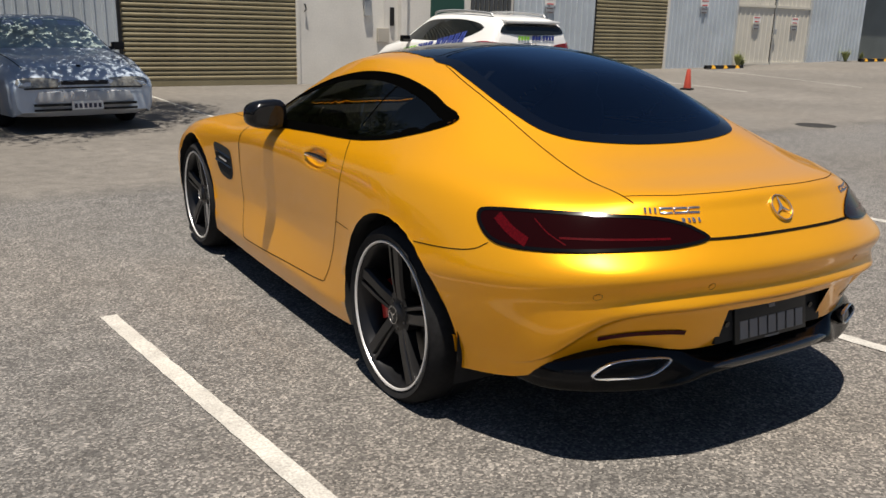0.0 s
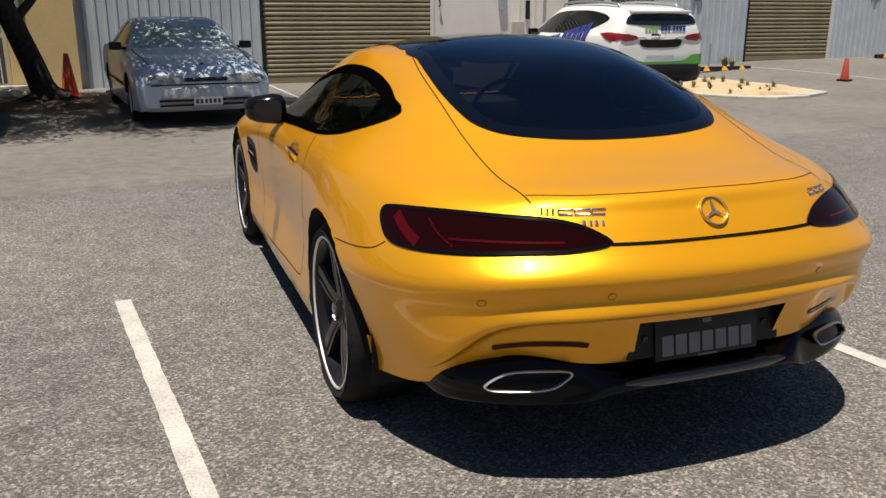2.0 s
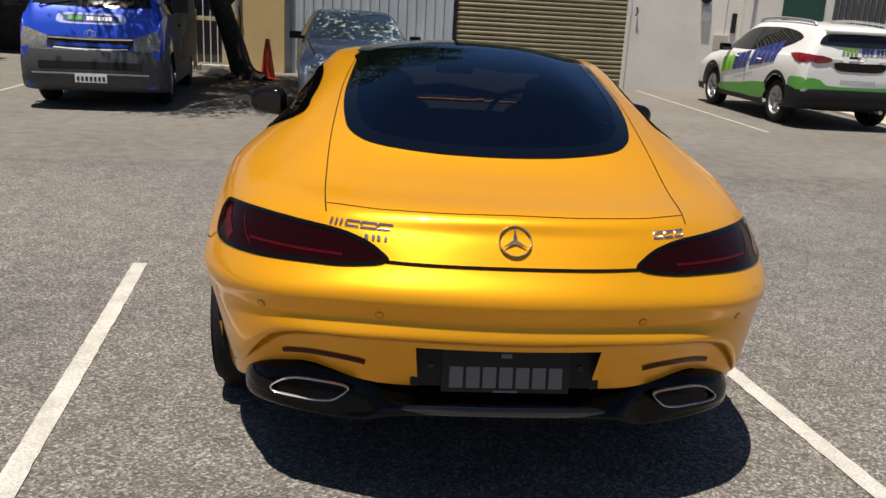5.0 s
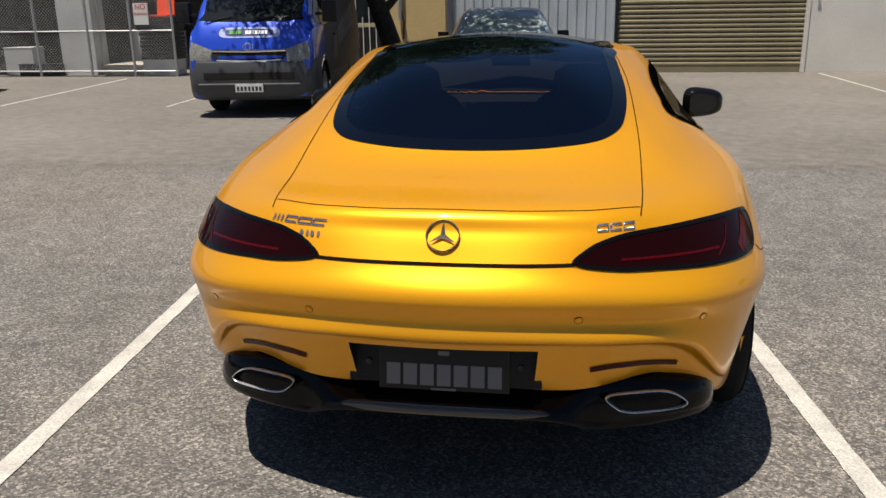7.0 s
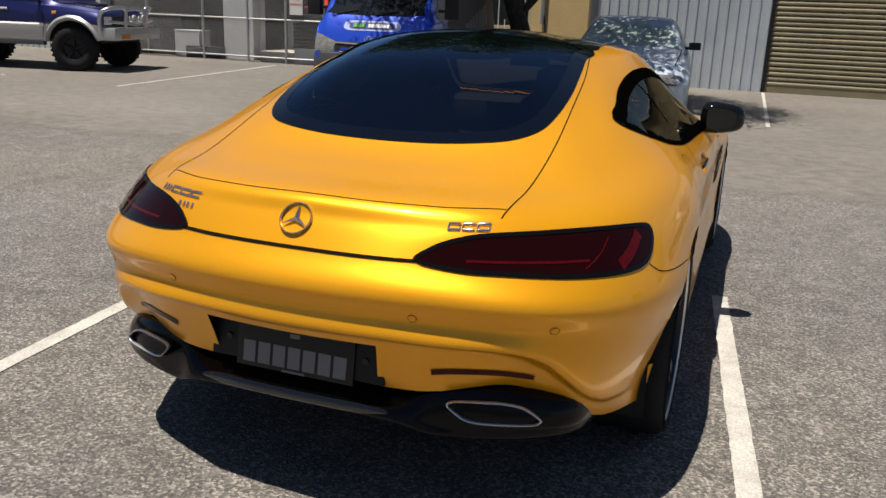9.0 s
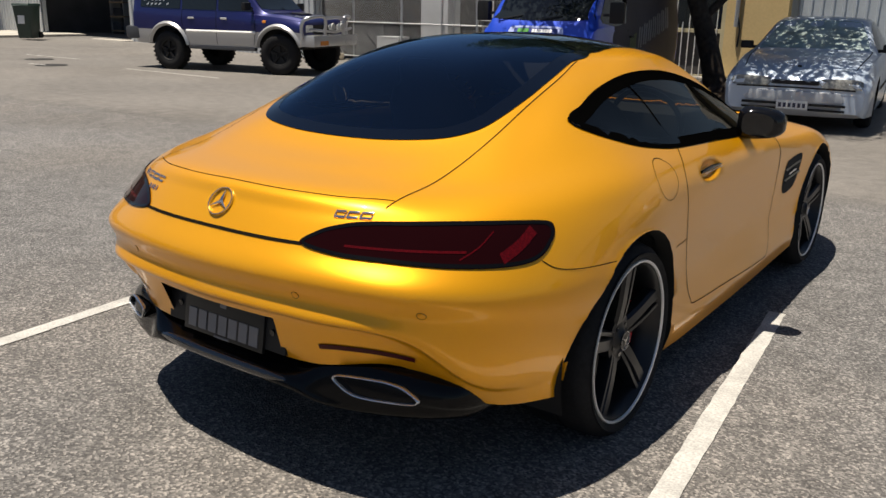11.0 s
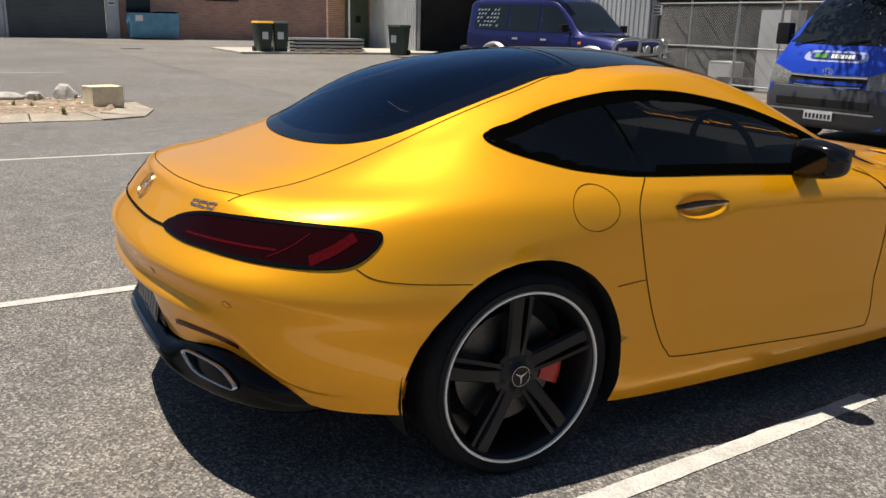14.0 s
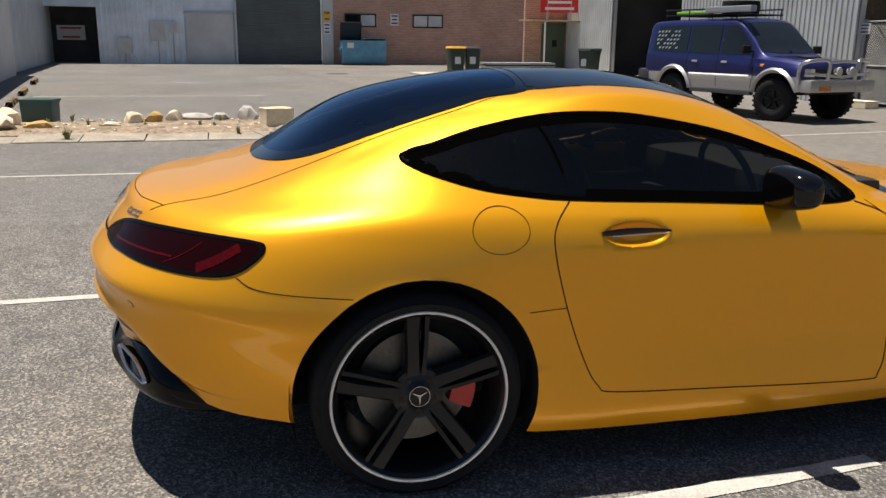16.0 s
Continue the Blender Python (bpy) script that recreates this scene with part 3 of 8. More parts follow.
def coupe():
    car = thing("sports_car", "yellow two-door sports coupe with black roof and black wheels", "car", pose(0, 0, 0.012))
    G = coupe_grid()
    ns, nl = G.shape[:2]
    verts, faces = [], []
    idx, recess = {}, set()
    for side in (1, -1):
        for i in range(ns):
            for j in range(nl):
                p = G[i, j] * (side, 1, 1)
                if abs(p[0]) < 1e-6 and side == -1:
                    idx[side, i, j] = idx[1, i, j]
                    continue
                idx[side, i, j] = len(verts)
                verts.append(Vector(p))
    for side in (1, -1):
        for i in range(ns - 1):
            for j in range(nl - 1):
                f = [idx[side, i, j], idx[side, i + 1, j], idx[side, i + 1, j + 1], idx[side, i, j + 1]]
                f = list(dict.fromkeys(f))
                if len(f) > 2:
                    faces.append(tuple(f if side == 1 else f[::-1]))
                    if i < 6 and j < 7:
                        recess.add(faces[-1])
    skin = skin_of(verts, faces)
    right = Seen(skin, (0, 1, 0), (0, 0, 1), (-1, 0, 0))
    left = Seen(skin, (0, 1, 0), (0, 0, 1), (1, 0, 0))
    top = Seen(skin, (1, 0, 0), (0, 1, 0), (0, 0, -1))
    back = Seen(skin, (1, 0, 0), (0, 0, 1), (0, 1, 0))

    # the shell: wheel arches and glass openings cut out
    side_poly = loop(SIDE_GLASS, 6)
    top_polys = [loop(p, 6) for p in (REAR_GLASS, SCREEN)]
    kept = []
    moved = {}
    for f in faces:
        P = [verts[i] for i in f]
        ym = sum(p.y for p in P) / len(P)
        zm = sum(p.z for p in P) / len(P)
        if zm > 0.88 and abs(P[0].x) > 0.5 and all(inside((p.y, p.z), side_poly) for p in P):
            continue
        if zm > 0.95 and any(all(inside((p.x, p.y), q) for p in P) for q in top_polys):
            continue
        gone = f in recess
        for cy, cz, r in ARCHES:
            if all((p.y - cy) ** 2 + (p.z - cz) ** 2 < r * r for p in P) and abs(P[0].x) > 0.5:
                gone = True
        if not gone:
            kept.append(f)
    shell = [v.copy() for v in verts]
    for f in kept:
        for i in f:
            v = verts[i]
            for cy, cz, r in ARCHES:
                q = math.hypot(v.y - cy, v.z - cz)
                if q < r and abs(v.x) > 0.5:
                    if v.z < cz:
                        shell[i] = Vector((v.x, cy + math.copysign(math.sqrt(r * r - (v.z - cz) ** 2), v.y - cy), v.z))
                    else:
                        k = r / max(q, 1e-6)
                        shell[i] = Vector((v.x, cy + (v.y - cy) * k, cz + (v.z - cz) * k))
    bm = bmesh.new()
    bv = [bm.verts.new(v) for v in shell]
    for f in kept:
        try:
            bm.faces.new([bv[i] for i in f])
        except ValueError:
            pass
    for v in list(bm.verts):
        if not v.link_faces:
            bm.verts.remove(v)
    # dark lining under the roof and pillars
    lining = [f for f in kept if sum(verts[i].z for i in f) / len(f) > 0.93 and all(-1.45 < verts[i].y < 0.42 for i in f)]
    near = Vector((0, -0.45, 0.85))
    used = sorted({i for f in lining for i in f})
    at = {i: k for k, i in enumerate(used)}
    raw("headlining", [verts[i] + (near - verts[i]).normalized() * 0.014 for i in used], [tuple(at[i] for i in f) for f in lining], CAVITY, car, "black headlining")
    # arch lips turned inwards
    rim = [e for e in bm.edges if len(e.link_faces) == 1 and any(
        all(abs(math.hypot(v.co.y - cy, v.co.z - cz) - r) < 2e-3 for v in e.verts) for cy, cz, r in ARCHES)]
    ex = bmesh.ops.extrude_edge_only(bm, edges=rim)
    for g in ex["geom"]:
        if isinstance(g, bmesh.types.BMFace):
            g.material_index = 1
    for v in ex["geom"]:
        if isinstance(v, bmesh.types.BMVert):
            v.co.x -= math.copysign(0.06, v.co.x)
    for seen in (right, left):
        dent(bm, seen)
    part("body", bm, [YELLOW, CAVITY], car, "metallic yellow bodywork", 50)

    # glass
    for seen in (right, left):
        g = patch("side_window", seen, SIDE_GLASS, SIDE_TINT, car, 0.002, 0.0, 0.06, label="dark tinted side glass")
        strip("window_surround", seen, SIDE_GLASS, 0.009, WINDOW_TRIM, car, 0.003, closed=True)
        strip("window_divider", seen, [(-.842, 1.188), (-.80, 1.08), (-.775, .95)], 0.010, WINDOW_TRIM, car, 0.003)
        strip("window_edge", seen, [(-.5 + (y + .5) * .965, 1.055 + (z - 1.055) * .90) for y, z in SIDE_GLASS], 0.034, WINDOW_TRIM, car, 0.0026, closed=True)
    patch("rear_window", top, REAR_GLASS, TINT, car, 0.002, 0.0, 0.06, label="dark tinted rear glass")
    strip("rear_window_edge", top, [(x * .955, -1.27 + (y + 1.27) * .955) for x, y in REAR_GLASS], 0.05, BLACK_ROOF, car, 0.003, closed=True)
    for s in (1, -1):
        strip("roof_edge", top, [(s * .470, -1.0), (s * .463, -.8), (s * .462, -.6)], 0.034, BLACK_ROOF, car, 0.0035)
    patch("roof_panel", top, ROOF_PANEL, BLACK_ROOF, car, 0.003, 0.01, 0.06, label="gloss black glass roof")
    patch("windscreen", top, SCREEN, SCREEN_GLASS, car, 0.002, 0.0, 0.06)
    joint = [(-.455, -.789), (-.2, -.761), (0, -.756), (.2, -.761), (.455, -.789)]
    strip("roof_joint", top, joint, 0.03, BLACK_ROOF, car, 0.0045)
    strip("roof_bow", top, joint, 0.09, CAVITY, car, -0.018)
    strip("windscreen_edge", top, SCREEN, 0.11, CAVITY, car, -0.014, closed=True)
    return car, skin, right, left, top, back


CAR, SKIN, RIGHT, LEFT, TOP, BACK = coupe()


def wheel_mesh(r_tyre, width, r_rim, name, parent, at, side, front=False):
    """Tyre, five twin spokes, bright rim edge, disc, caliper and hub cap."""
    w = new(name)
    w.parent = parent
    w.matrix_basis = Matrix.Translation(at) @ Matrix.Diagonal((side, 1, 1, 1))
    h = width / 2
    bm = bmesh.new()
    lathe(bm, [(r_rim - 0.005, h - 0.03), (r_rim + 0.012, h - 0.008), (r_rim + 0.035, h + 0.002), (r_tyre - 0.03, h - 0.006), (r_tyre - 0.008, h - 0.022), (r_tyre, h - 0.05),
               (r_tyre, 0.02), (r_tyre - 0.006, 0.016), (r_tyre - 0.006, 0.008), (r_tyre, 0.004), (r_tyre, -h + 0.05), (r_tyre - 0.02, -h + 0.01), (r_rim, -h + 0.02)], 72)
    part("tyre", bm, RUBBER, w, "low-profile black tyre", 40)
    bm = bmesh.new()
    lathe(bm, [(r_rim + 0.010, h - 0.010), (r_rim + 0.008, h - 0.004), (r_rim + 0.001, h - 0.005), (r_rim - 0.001, h - 0.011)], 72)
    part("rim_edge", bm, RIM_SILVER, w, "bright machined rim edge", 40)
    bm = bmesh.new()
    lathe(bm, [(r_rim - 0.004, h - 0.012), (r_rim - 0.02, h - 0.03), (r_rim - 0.03, 0.0), (r_rim - 0.04, -h + 0.03)], 72)
    part("rim", bm, WHEEL_BLACK, w, "", 40)
    for i in range(5):
        t = radians(90 + 72 * i)
        bm = bmesh.new()
        for s in (-1, 1):
            rows = []
            wide = 1.0 if s > 0 else 0.36
            for f, half, spread, x in ((0.050, .030, .026, h - 0.050), (0.085, .027, .028, h - 0.042), (0.14, .025, .032, h - 0.033), (0.20, .025, .036, h - 0.027), (r_rim - 0.006, .029, .036, h - 0.020)):
                row = []
                for a, dx in ((-1, -0.012), (-0.7, 0), (0.7, 0), (1, -0.012), (1, -0.045), (-1, -0.045)):
                    off = s * spread * 0.62 + a * half * wide
                    row.append((x + dx - 0.0, f * math.cos(t) - off * math.sin(t), f * math.sin(t) + off * math.cos(t)))
                rows.append(row)
            sheet(bm, rows, close=True)
        part("spoke", bm, WHEEL_BLACK, w, "", 30)
    bm = bmesh.new()
    lathe(bm, [(0.001, h - 0.028), (0.030, h - 0.029), (0.034, h - 0.034), (0.05, h - 0.045), (0.085, h - 0.05), (0.085, h - 0.09)], 40)
    part("hub", bm, WHEEL_BLACK, w, "", 40)
    bm = bmesh.new()
    lathe(bm, [(0.0335, h - 0.030), (0.0345, h - 0.025), (0.0325, h - 0.025), (0.0315, h - 0.030)], 32)
    for k in range(3):
        a = radians(270 + 120 * k)
        p = [bm.verts.new((h - 0.024, r * math.cos(a + d), r * math.sin(a + d))) for r, d in ((0.0042, -1.05), (0.032, 0), (0.0042, 1.05))]
        q = bm.verts.new((h - 0.024, 0, 0))
        bm.faces.new((q, p[0], p[1], p[2]))
    part("hub_badge", bm, BADGE, w, "chrome ring badge")
    for k in range(5):
        a = radians(90 + 36 + 72 * k)
        bm = bmesh.new()
        lathe(bm, [(0.0005, h - 0.044), (0.009, h - 0.044), (0.010, h - 0.06)], 10, (0, 0.056 * math.cos(a), 0.056 * math.sin(a)))
        part("wheel_bolt", bm, BLACK_GLOSS, w)
    bm = bmesh.new()
    lathe(bm, [(0.08, 0.03), (0.19, 0.03), (0.19, 0.0), (0.08, 0.0)], 48)
    part("brake_disc", bm, STEEL, w, "", 40)
    bm = bmesh.new()
    a0 = 0 if not front else 180
    rows = []
    for k in range(7):
        a = radians(a0 - 24 + 8 * k)
        rows.append([(x, r * math.cos(a), r * math.sin(a)) for x, r in ((0.065, 0.12), (0.072, 0.15), (0.065, 0.20), (0.0, 0.21), (-0.02, 0.12))])
    sheet(bm, rows, close=True)
    bmesh.ops.holes_fill(bm, edges=[e for e in bm.edges if len(e.link_faces) == 1])
    part("brake_caliper", bm, CALIPER, w, "red brake caliper", 40)
    return w


for side in (1, -1):
    wheel_mesh(0.345, 0.295, 0.280, "wheel", CAR, (side * 0.810, REAR_HUB[0] + 0.002, 0.339), side)
    wheel_mesh(0.336, 0.265, 0.268, "wheel", CAR, (side * 0.822, FRONT_HUB[0], 0.322), side, True)


def coupe_underside():
    for cy, cz, r in ARCHES:
        for sd in (1, -1):
            bm = bmesh.new()
            rows = []
            for k in range(17):
                a = radians(-20 + 220 * k / 16)
                rows.append([(sd * x, cy + (r + 0.012) * math.cos(a), cz + (r + 0.012) * math.sin(a)) for x in (0.90, 0.60)])
            vv = sheet(bm, rows)
            bm.faces.new([row[1] for row in vv])
            part("wheel_arch_lining", bm, CAVITY, CAR)
    bm = bmesh.new()
    P = [(0, -2.0), (.62, -1.95), (.76, -1.82), (.60, -1.7), (.60, -.92), (.90, -.88), (.90, .9), (.60, .94), (.60, 1.72), (.86, 1.76), (.68, 2.05), (0, 2.2)]
    P = P + [(-x, y) for x, y in P[-2:0:-1]]
    lo = [bm.verts.new((x, y, 0.155 if y > -1.6 else 0.30)) for x, y in P]
    hi = [bm.verts.new((x, y, 0.24 if y > -1.6 else 0.38)) for x, y in P]
    bm.faces.new(lo)
    for i in range(len(P)):
        bm.faces.new((lo[i], lo[(i + 1) % len(P)], hi[(i + 1) % len(P)], hi[i]))
    part("floor_pan", bm, CAVITY, CAR)


coupe_underside()


def coupe_details():
    # tail lamps, seen slantwise from behind
    for s, name in ((1, "tail_lamp"), (-1, "tail_lamp")):
        slant = Seen(SKIN, (0.866 * s, 0.5, 0), (0, 0, 1), (-0.5 * s, 0.866, 0))
        pts = [(.345, -2.26, .796), (.378, -2.24, .826), (.425, -2.20, .848), (.49, -2.13, .862), (.62, -2.03, .864), (.75, -1.90, .860), (.84, -1.79, .850), (.868, -1.76, .835),
               (.875, -1.77, .80), (.868, -1.83, .758), (.82, -1.90, .747), (.70, -2.04, .755), (.55, -2.14, .768), (.44, -2.21, .776)]
        out = [slant.flat((x * s, y, z)) for x, y, z in pts]
        lamp = patch(name, slant, out, LAMP_RED, CAR, 0.004, 0.015, 0.04, label="smoked dark red tail lamp")
        bar = [slant.flat((x * s, y, z)) for x, y, z in ((.45, -2.18, .80), (.6, -2.08, .795), (.72, -1.98, .79))]
        strip("light_strip", slant, bar, 0.006, LAMP_REDCORE, lamp, 0.0052)
        hook = [slant.flat((x * s, y, z)) for x, y, z in ((.785, -1.90, .768), (.815, -1.86, .795), (.835, -1.82, .83))]
        strip("light_strip", slant, hook, 0.030, LAMP_REDCORE, lamp, 0.0052)
        slash = [slant.flat((x * s, y, z)) for x, y, z in ((.70, -1.98, .772), (.735, -1.94, .80), (.76, -1.91, .835))]
        strip("light_strip", slant, slash, 0.004, LAMP_REDCORE, lamp, 0.0052)
        mid = np.mean(np.array(out), axis=0)
        strip("lamp_edge", slant, [tuple(mid + (np.array(p) - mid) * (.975, .90)) for p in out], 0.009, TRIM_BLACK, lamp, 0.0050, closed=True)
        # rear bumper seam from lamp to wheel arch
        seen = RIGHT if s == 1 else LEFT
        strip("bumper_seam", seen, [(-1.845, .75), (-1.80, .722), (-1.7, .703), (-1.51, .685)], 0.003, SEAM, CAR)
        strip("door_seam", seen, [(-.785, .945), (-.85, .88), (-.865, .80), (-.82, .62), (-.74, .41), (-.69, .325), (-.62, .294), (-.2, .270), (.35, .247), (.43, .272), (.46, .39), (.47, .6), (.44, .8), (.36, .9)], 0.0038, SEAM, CAR)
        strip("sill_seam", seen, [(-.945, .60), (-.815, .605)], 0.0028, SEAM, CAR)
        if s == 1:
            strip("fuel_flap_seam", seen, [(-1.040 + .094 * math.cos(t), .866 + .069 * math.sin(t)) for t in np.linspace(0, 2 * math.pi, 13)[:-1]], 0.002, SEAM, CAR, closed=True)
    # boot lid seam, round the glass and along the lamps
    for s in (1, -1):
        strip("boot_lid_seam", TOP, [(s * .492, -.93), (s * .522, -1.15), (s * .537, -1.39), (s * .546, -1.64), (s * .541, -1.90), (s * .533, -2.03), (s * .525, -2.105)], 0.0034, SEAM, CAR)
    strip("boot_lid_gap", BACK, [(-.35, .796), (-.15, .796), (0, .796), (.15, .796), (.35, .796)], 0.008, SEAM, CAR, 0.002)


coupe_details()


def coupe_rear():
    # black diffuser with the exhaust housings
    flip = np.array([-1, 1, 1])
    D = np.array([
        [(0, -2.12, .45), (.30, -2.11, .45), (.42, -2.10, .455), (.58, -2.05, .462), (.74, -1.93, .42), (.79, -1.82, .34)],
        [(0, -2.215, .425), (.30, -2.205, .425), (.42, -2.195, .444), (.58, -2.118, .452), (.74, -2.015, .405), (.80, -1.84, .315)],
        [(0, -2.275, .395), (.30, -2.265, .393), (.42, -2.226, .412), (.61, -2.155, .412), (.75, -2.055, .368), (.80, -1.84, .30)],
        [(0, -2.300, .375), (.30, -2.290, .372), (.42, -2.245, .340), (.63, -2.168, .330), (.755, -2.055, .318), (.80, -1.84, .29)],
        [(0, -2.295, .350), (.30, -2.285, .346), (.42, -2.245, .312), (.62, -2.152, .298), (.755, -2.02, .288), (.79, -1.83, .28)],
        [(0, -2.20, .325), (.30, -2.19, .32), (.42, -2.165, .292), (.62, -2.075, .278), (.74, -1.92, .275), (.77, -1.82, .27)],
        [(0, -2.02, .31), (.30, -2.02, .30), (.42, -2.0, .29), (.60, -1.95, .27), (.70, -1.86, .26), (.78, -1.74, .25)]])
    S = np.array([spline(r, 6, r[1] * flip) for r in D])
    G = np.array([spline(S[:, j], 5) for j in range(S.shape[1])])
    bm = bmesh.new()
    sheet(bm, [list(map(tuple, g * flip)) for g in G[:0:-1]] + [list(map(tuple, g)) for g in G])
    part("rear_diffuser", bm, TRIM_BLACK, CAR, "gloss black rear diffuser", 50)
    # woven lip along the diffuser's edge
    lip = spline([(x, y - 0.003, z) for x, y, z in D[3][:3]], 6, D[3][1] * flip)
    lip = np.concatenate([lip[:0:-1] * flip, lip])
    bm = bmesh.new()
    rows = []
    for x, y, z in lip:
        k = 1 - 0.95 * rise(0.16, 0.42, abs(x))
        rows.append([(x, y + (0.012 - 0.020 * k * math.sin(a)), z - 0.004 + 0.020 * k * math.cos(a)) for a in np.linspace(0.1, 3.0, 7)])
    sheet(bm, rows)
    part("diffuser_lip", bm, CARBON, CAR, "woven carbon diffuser lip", 60)
    for s in (1, -1):
        # exhaust tip: a bright rounded frame, slanting at both ends, round a dark pipe
        hexa = np.array([(.440, .410), (.462, .421), (.620, .412), (.684, .366), (.664, .350), (.500, .354)])
        for _ in range(3):
            nxt = np.roll(hexa, -1, 0)
            hexa = np.stack([hexa * 0.8 + nxt * 0.2, hexa * 0.2 + nxt * 0.8], 1).reshape(-1, 2)
        mid = hexa.mean(0)
        def ring(grow, back):
            out = hexa - mid
            out = out / np.hypot(out[:, :1], 2.4 * out[:, 1:]) * grow * np.array([1.0, 2.4])
            return [(s * (x + dx), -2.242 + 0.43 * (x - .445) + back, z + dz) for (x, z), (dx, dz) in zip(hexa, out)]
        bm = bmesh.new()
        sheet(bm, [ring(0.0035 * math.cos(t), -0.008 * math.sin(t) - 0.004) for t in np.linspace(-0.6, math.pi + 0.6, 9)], close=True)
        tip = part("exhaust_tip", bm, TIP_SATIN, CAR, "chrome-framed exhaust outlet", 60)
        bm = bmesh.new()
        vv = sheet(bm, [ring(-0.002, -0.004), ring(-0.006, 0.02), ring(-0.008, 0.07)], close=True)
        bm.faces.new(vv[-1])
        part("pipe_inside", bm, CAVITY, tip)
        strip("rear_reflector", BACK, [(s * x, z) for x, z in ((.400, .497), (.46, .502), (.55, .496), (.645, .474))], 0.016, LAMP_REDCORE, CAR, 0.003, label="dark red reflector")
        for x, z in ((.365, .660), (.70, .634)):
            o = BACK.on(s * x, z, 0.001)
            bm = bmesh.new()
            tube(bm, [o[0] - o[1] * 0.002, o[0] + o[1] * 0.0012], 0.0095, 20)
            sens = part("parking_sensor", bm, YELLOW, CAR)
            strip("sensor_ring", BACK, [(s * x + .0108 * math.cos(t), z + .0108 * math.sin(t)) for t in np.linspace(0, 2 * math.pi, 9)[:-1]], 0.0012, SEAM, sens, 0.001, closed=True)
    # plate holder
    def leaning(name, x0, x1, z0, z1, y, t, mat, parent, label="", bevel=0.006):
        bm = bmesh.new()
        zc = (z0 + z1) / 2
        box(bm, ((x0 + x1) / 2, y, zc), (x1 - x0, t, z1 - z0), bevel=bevel, rx=-9)
        return part(name, bm, mat, parent, label, 40)
    holder = leaning("plate_surround", -.272, .272, .429, .560, -2.228, 0.06, BLACK_MATT, CAR, "black plate recess")
    plate = leaning("number_plate", -.184, .184, .420, .554, -2.262, 0.012, PLATE_BLACK, holder, "black number plate with grey characters", 0.003)
    for k in range(7):
        bm = bmesh.new()
        box(bm, (-.142 + .0475 * k, -2.2725, .466), (.039, .004, .062), bevel=0.003, rx=-9)
        part("plate_character", bm, PLATE_GREY, plate)
    for x0, w, z, hh in ((0, .08, .543, .004), (0, .03, .528, .012), (0, .07, .426, .006)):
        bm = bmesh.new()
        box(bm, (x0, -2.269 + 0.16 * (z - .487), z), (w, .004, hh), rx=-9)
        part("plate_small_print", bm, PLATE_GREY, plate)
    for x in (-.215, .215):
        bm = bmesh.new()
        tube(bm, [(x, -2.25, .495), (x, -2.263, .4935)], 0.010, 14)
        part("plate_bolt", bm, BLACK_GLOSS, holder)

    # round badge: ring and three arms
    c, nrm = BACK.on(0, .860, 0.006)
    up = Vector((0, 0, 1)) - nrm * nrm.z
    up.normalize()
    rt = nrm.cross(up)
    def at_badge(r, a, h=0.0):
        return c + (rt * math.cos(a) + up * math.sin(a)) * r + nrm * h
    bm = bmesh.new()
    rings = []
    for k in range(48):
        a = 2 * math.pi * k / 48
        rings.append([at_badge(r, a, h) for r, h in ((.0465, -.004), (.0465, .003), (.0448, .005), (.0430, .003), (.0430, -.004))])
    sheet(bm, rings + rings[:1])
    badge = part("badge", bm, BADGE, CAR, "chrome ring badge with three arms", 40)
    for k in range(3):
        a = math.pi / 2 + k * 2 * math.pi / 3
        bm = bmesh.new()
        tipv = bm.verts.new(at_badge(.044, a, 0.001))
        ridge = bm.verts.new(at_badge(0, 0, .006))
        l1, r1 = bm.verts.new(at_badge(.0075, a + 1.05, 0.0)), bm.verts.new(at_badge(.0075, a - 1.05, 0.0))
        bm.faces.new((ridge, l1, tipv))
        bm.faces.new((ridge, tipv, r1))
        part("arm", bm, BADGE, badge)
    # model badges as plain bright blocks
    def block_badge(name, x0, z0, widths, h, gap, mat, lean=0.0, label=""):
        first = None
        x = x0
        for k, w in enumerate(widths):
            if w < 0.02:
                ob = strip(name if first is None else "badge_block", BACK, [(x, z0 - h / 2), (x + lean, z0 + h / 2)], w * 0.6, mat, first or CAR, 0.003, 3, False, label if first is None else "", 0.002)
            else:
                q = h * 0.40
                m_ = x + lean / 2
                hook = [(x + lean + w, z0 + q), (x + lean, z0 + q), (m_, z0), (x, z0 - q), (x + w, z0 - q), (m_ + w, z0)]
                ob = strip(name if first is None else "badge_block", BACK, hook[:5] if k % 2 else hook, 0.0056, mat, first or CAR, 0.003, 1, False, label if first is None else "", 0.002)
            first = first or ob
            x += w + gap
    block_badge("model_badge", -.510, .876, (.009, .009, .009, .038, .042, .038), .016, .005, BADGE, 0.006, "chrome model badge")
    block_badge("racing_badge", -.408, .849, (.016, .012, .016, .012), .012, .003, BADGE, 0.002, "small chrome racing badge")
    block_badge("model_badge", .408, .876, (.028, .028, .028), .017, .007, BADGE, 0.0, "chrome model badge")
    strip("spoiler_edge", TOP, [(-.526, -2.066), (-.44, -2.118), (-.35, -2.152), (-.18, -2.184), (0, -2.192), (.18, -2.184), (.35, -2.152), (.44, -2.118), (.526, -2.066)], 0.0026, SEAM, CAR, 0.0012)


coupe_rear()


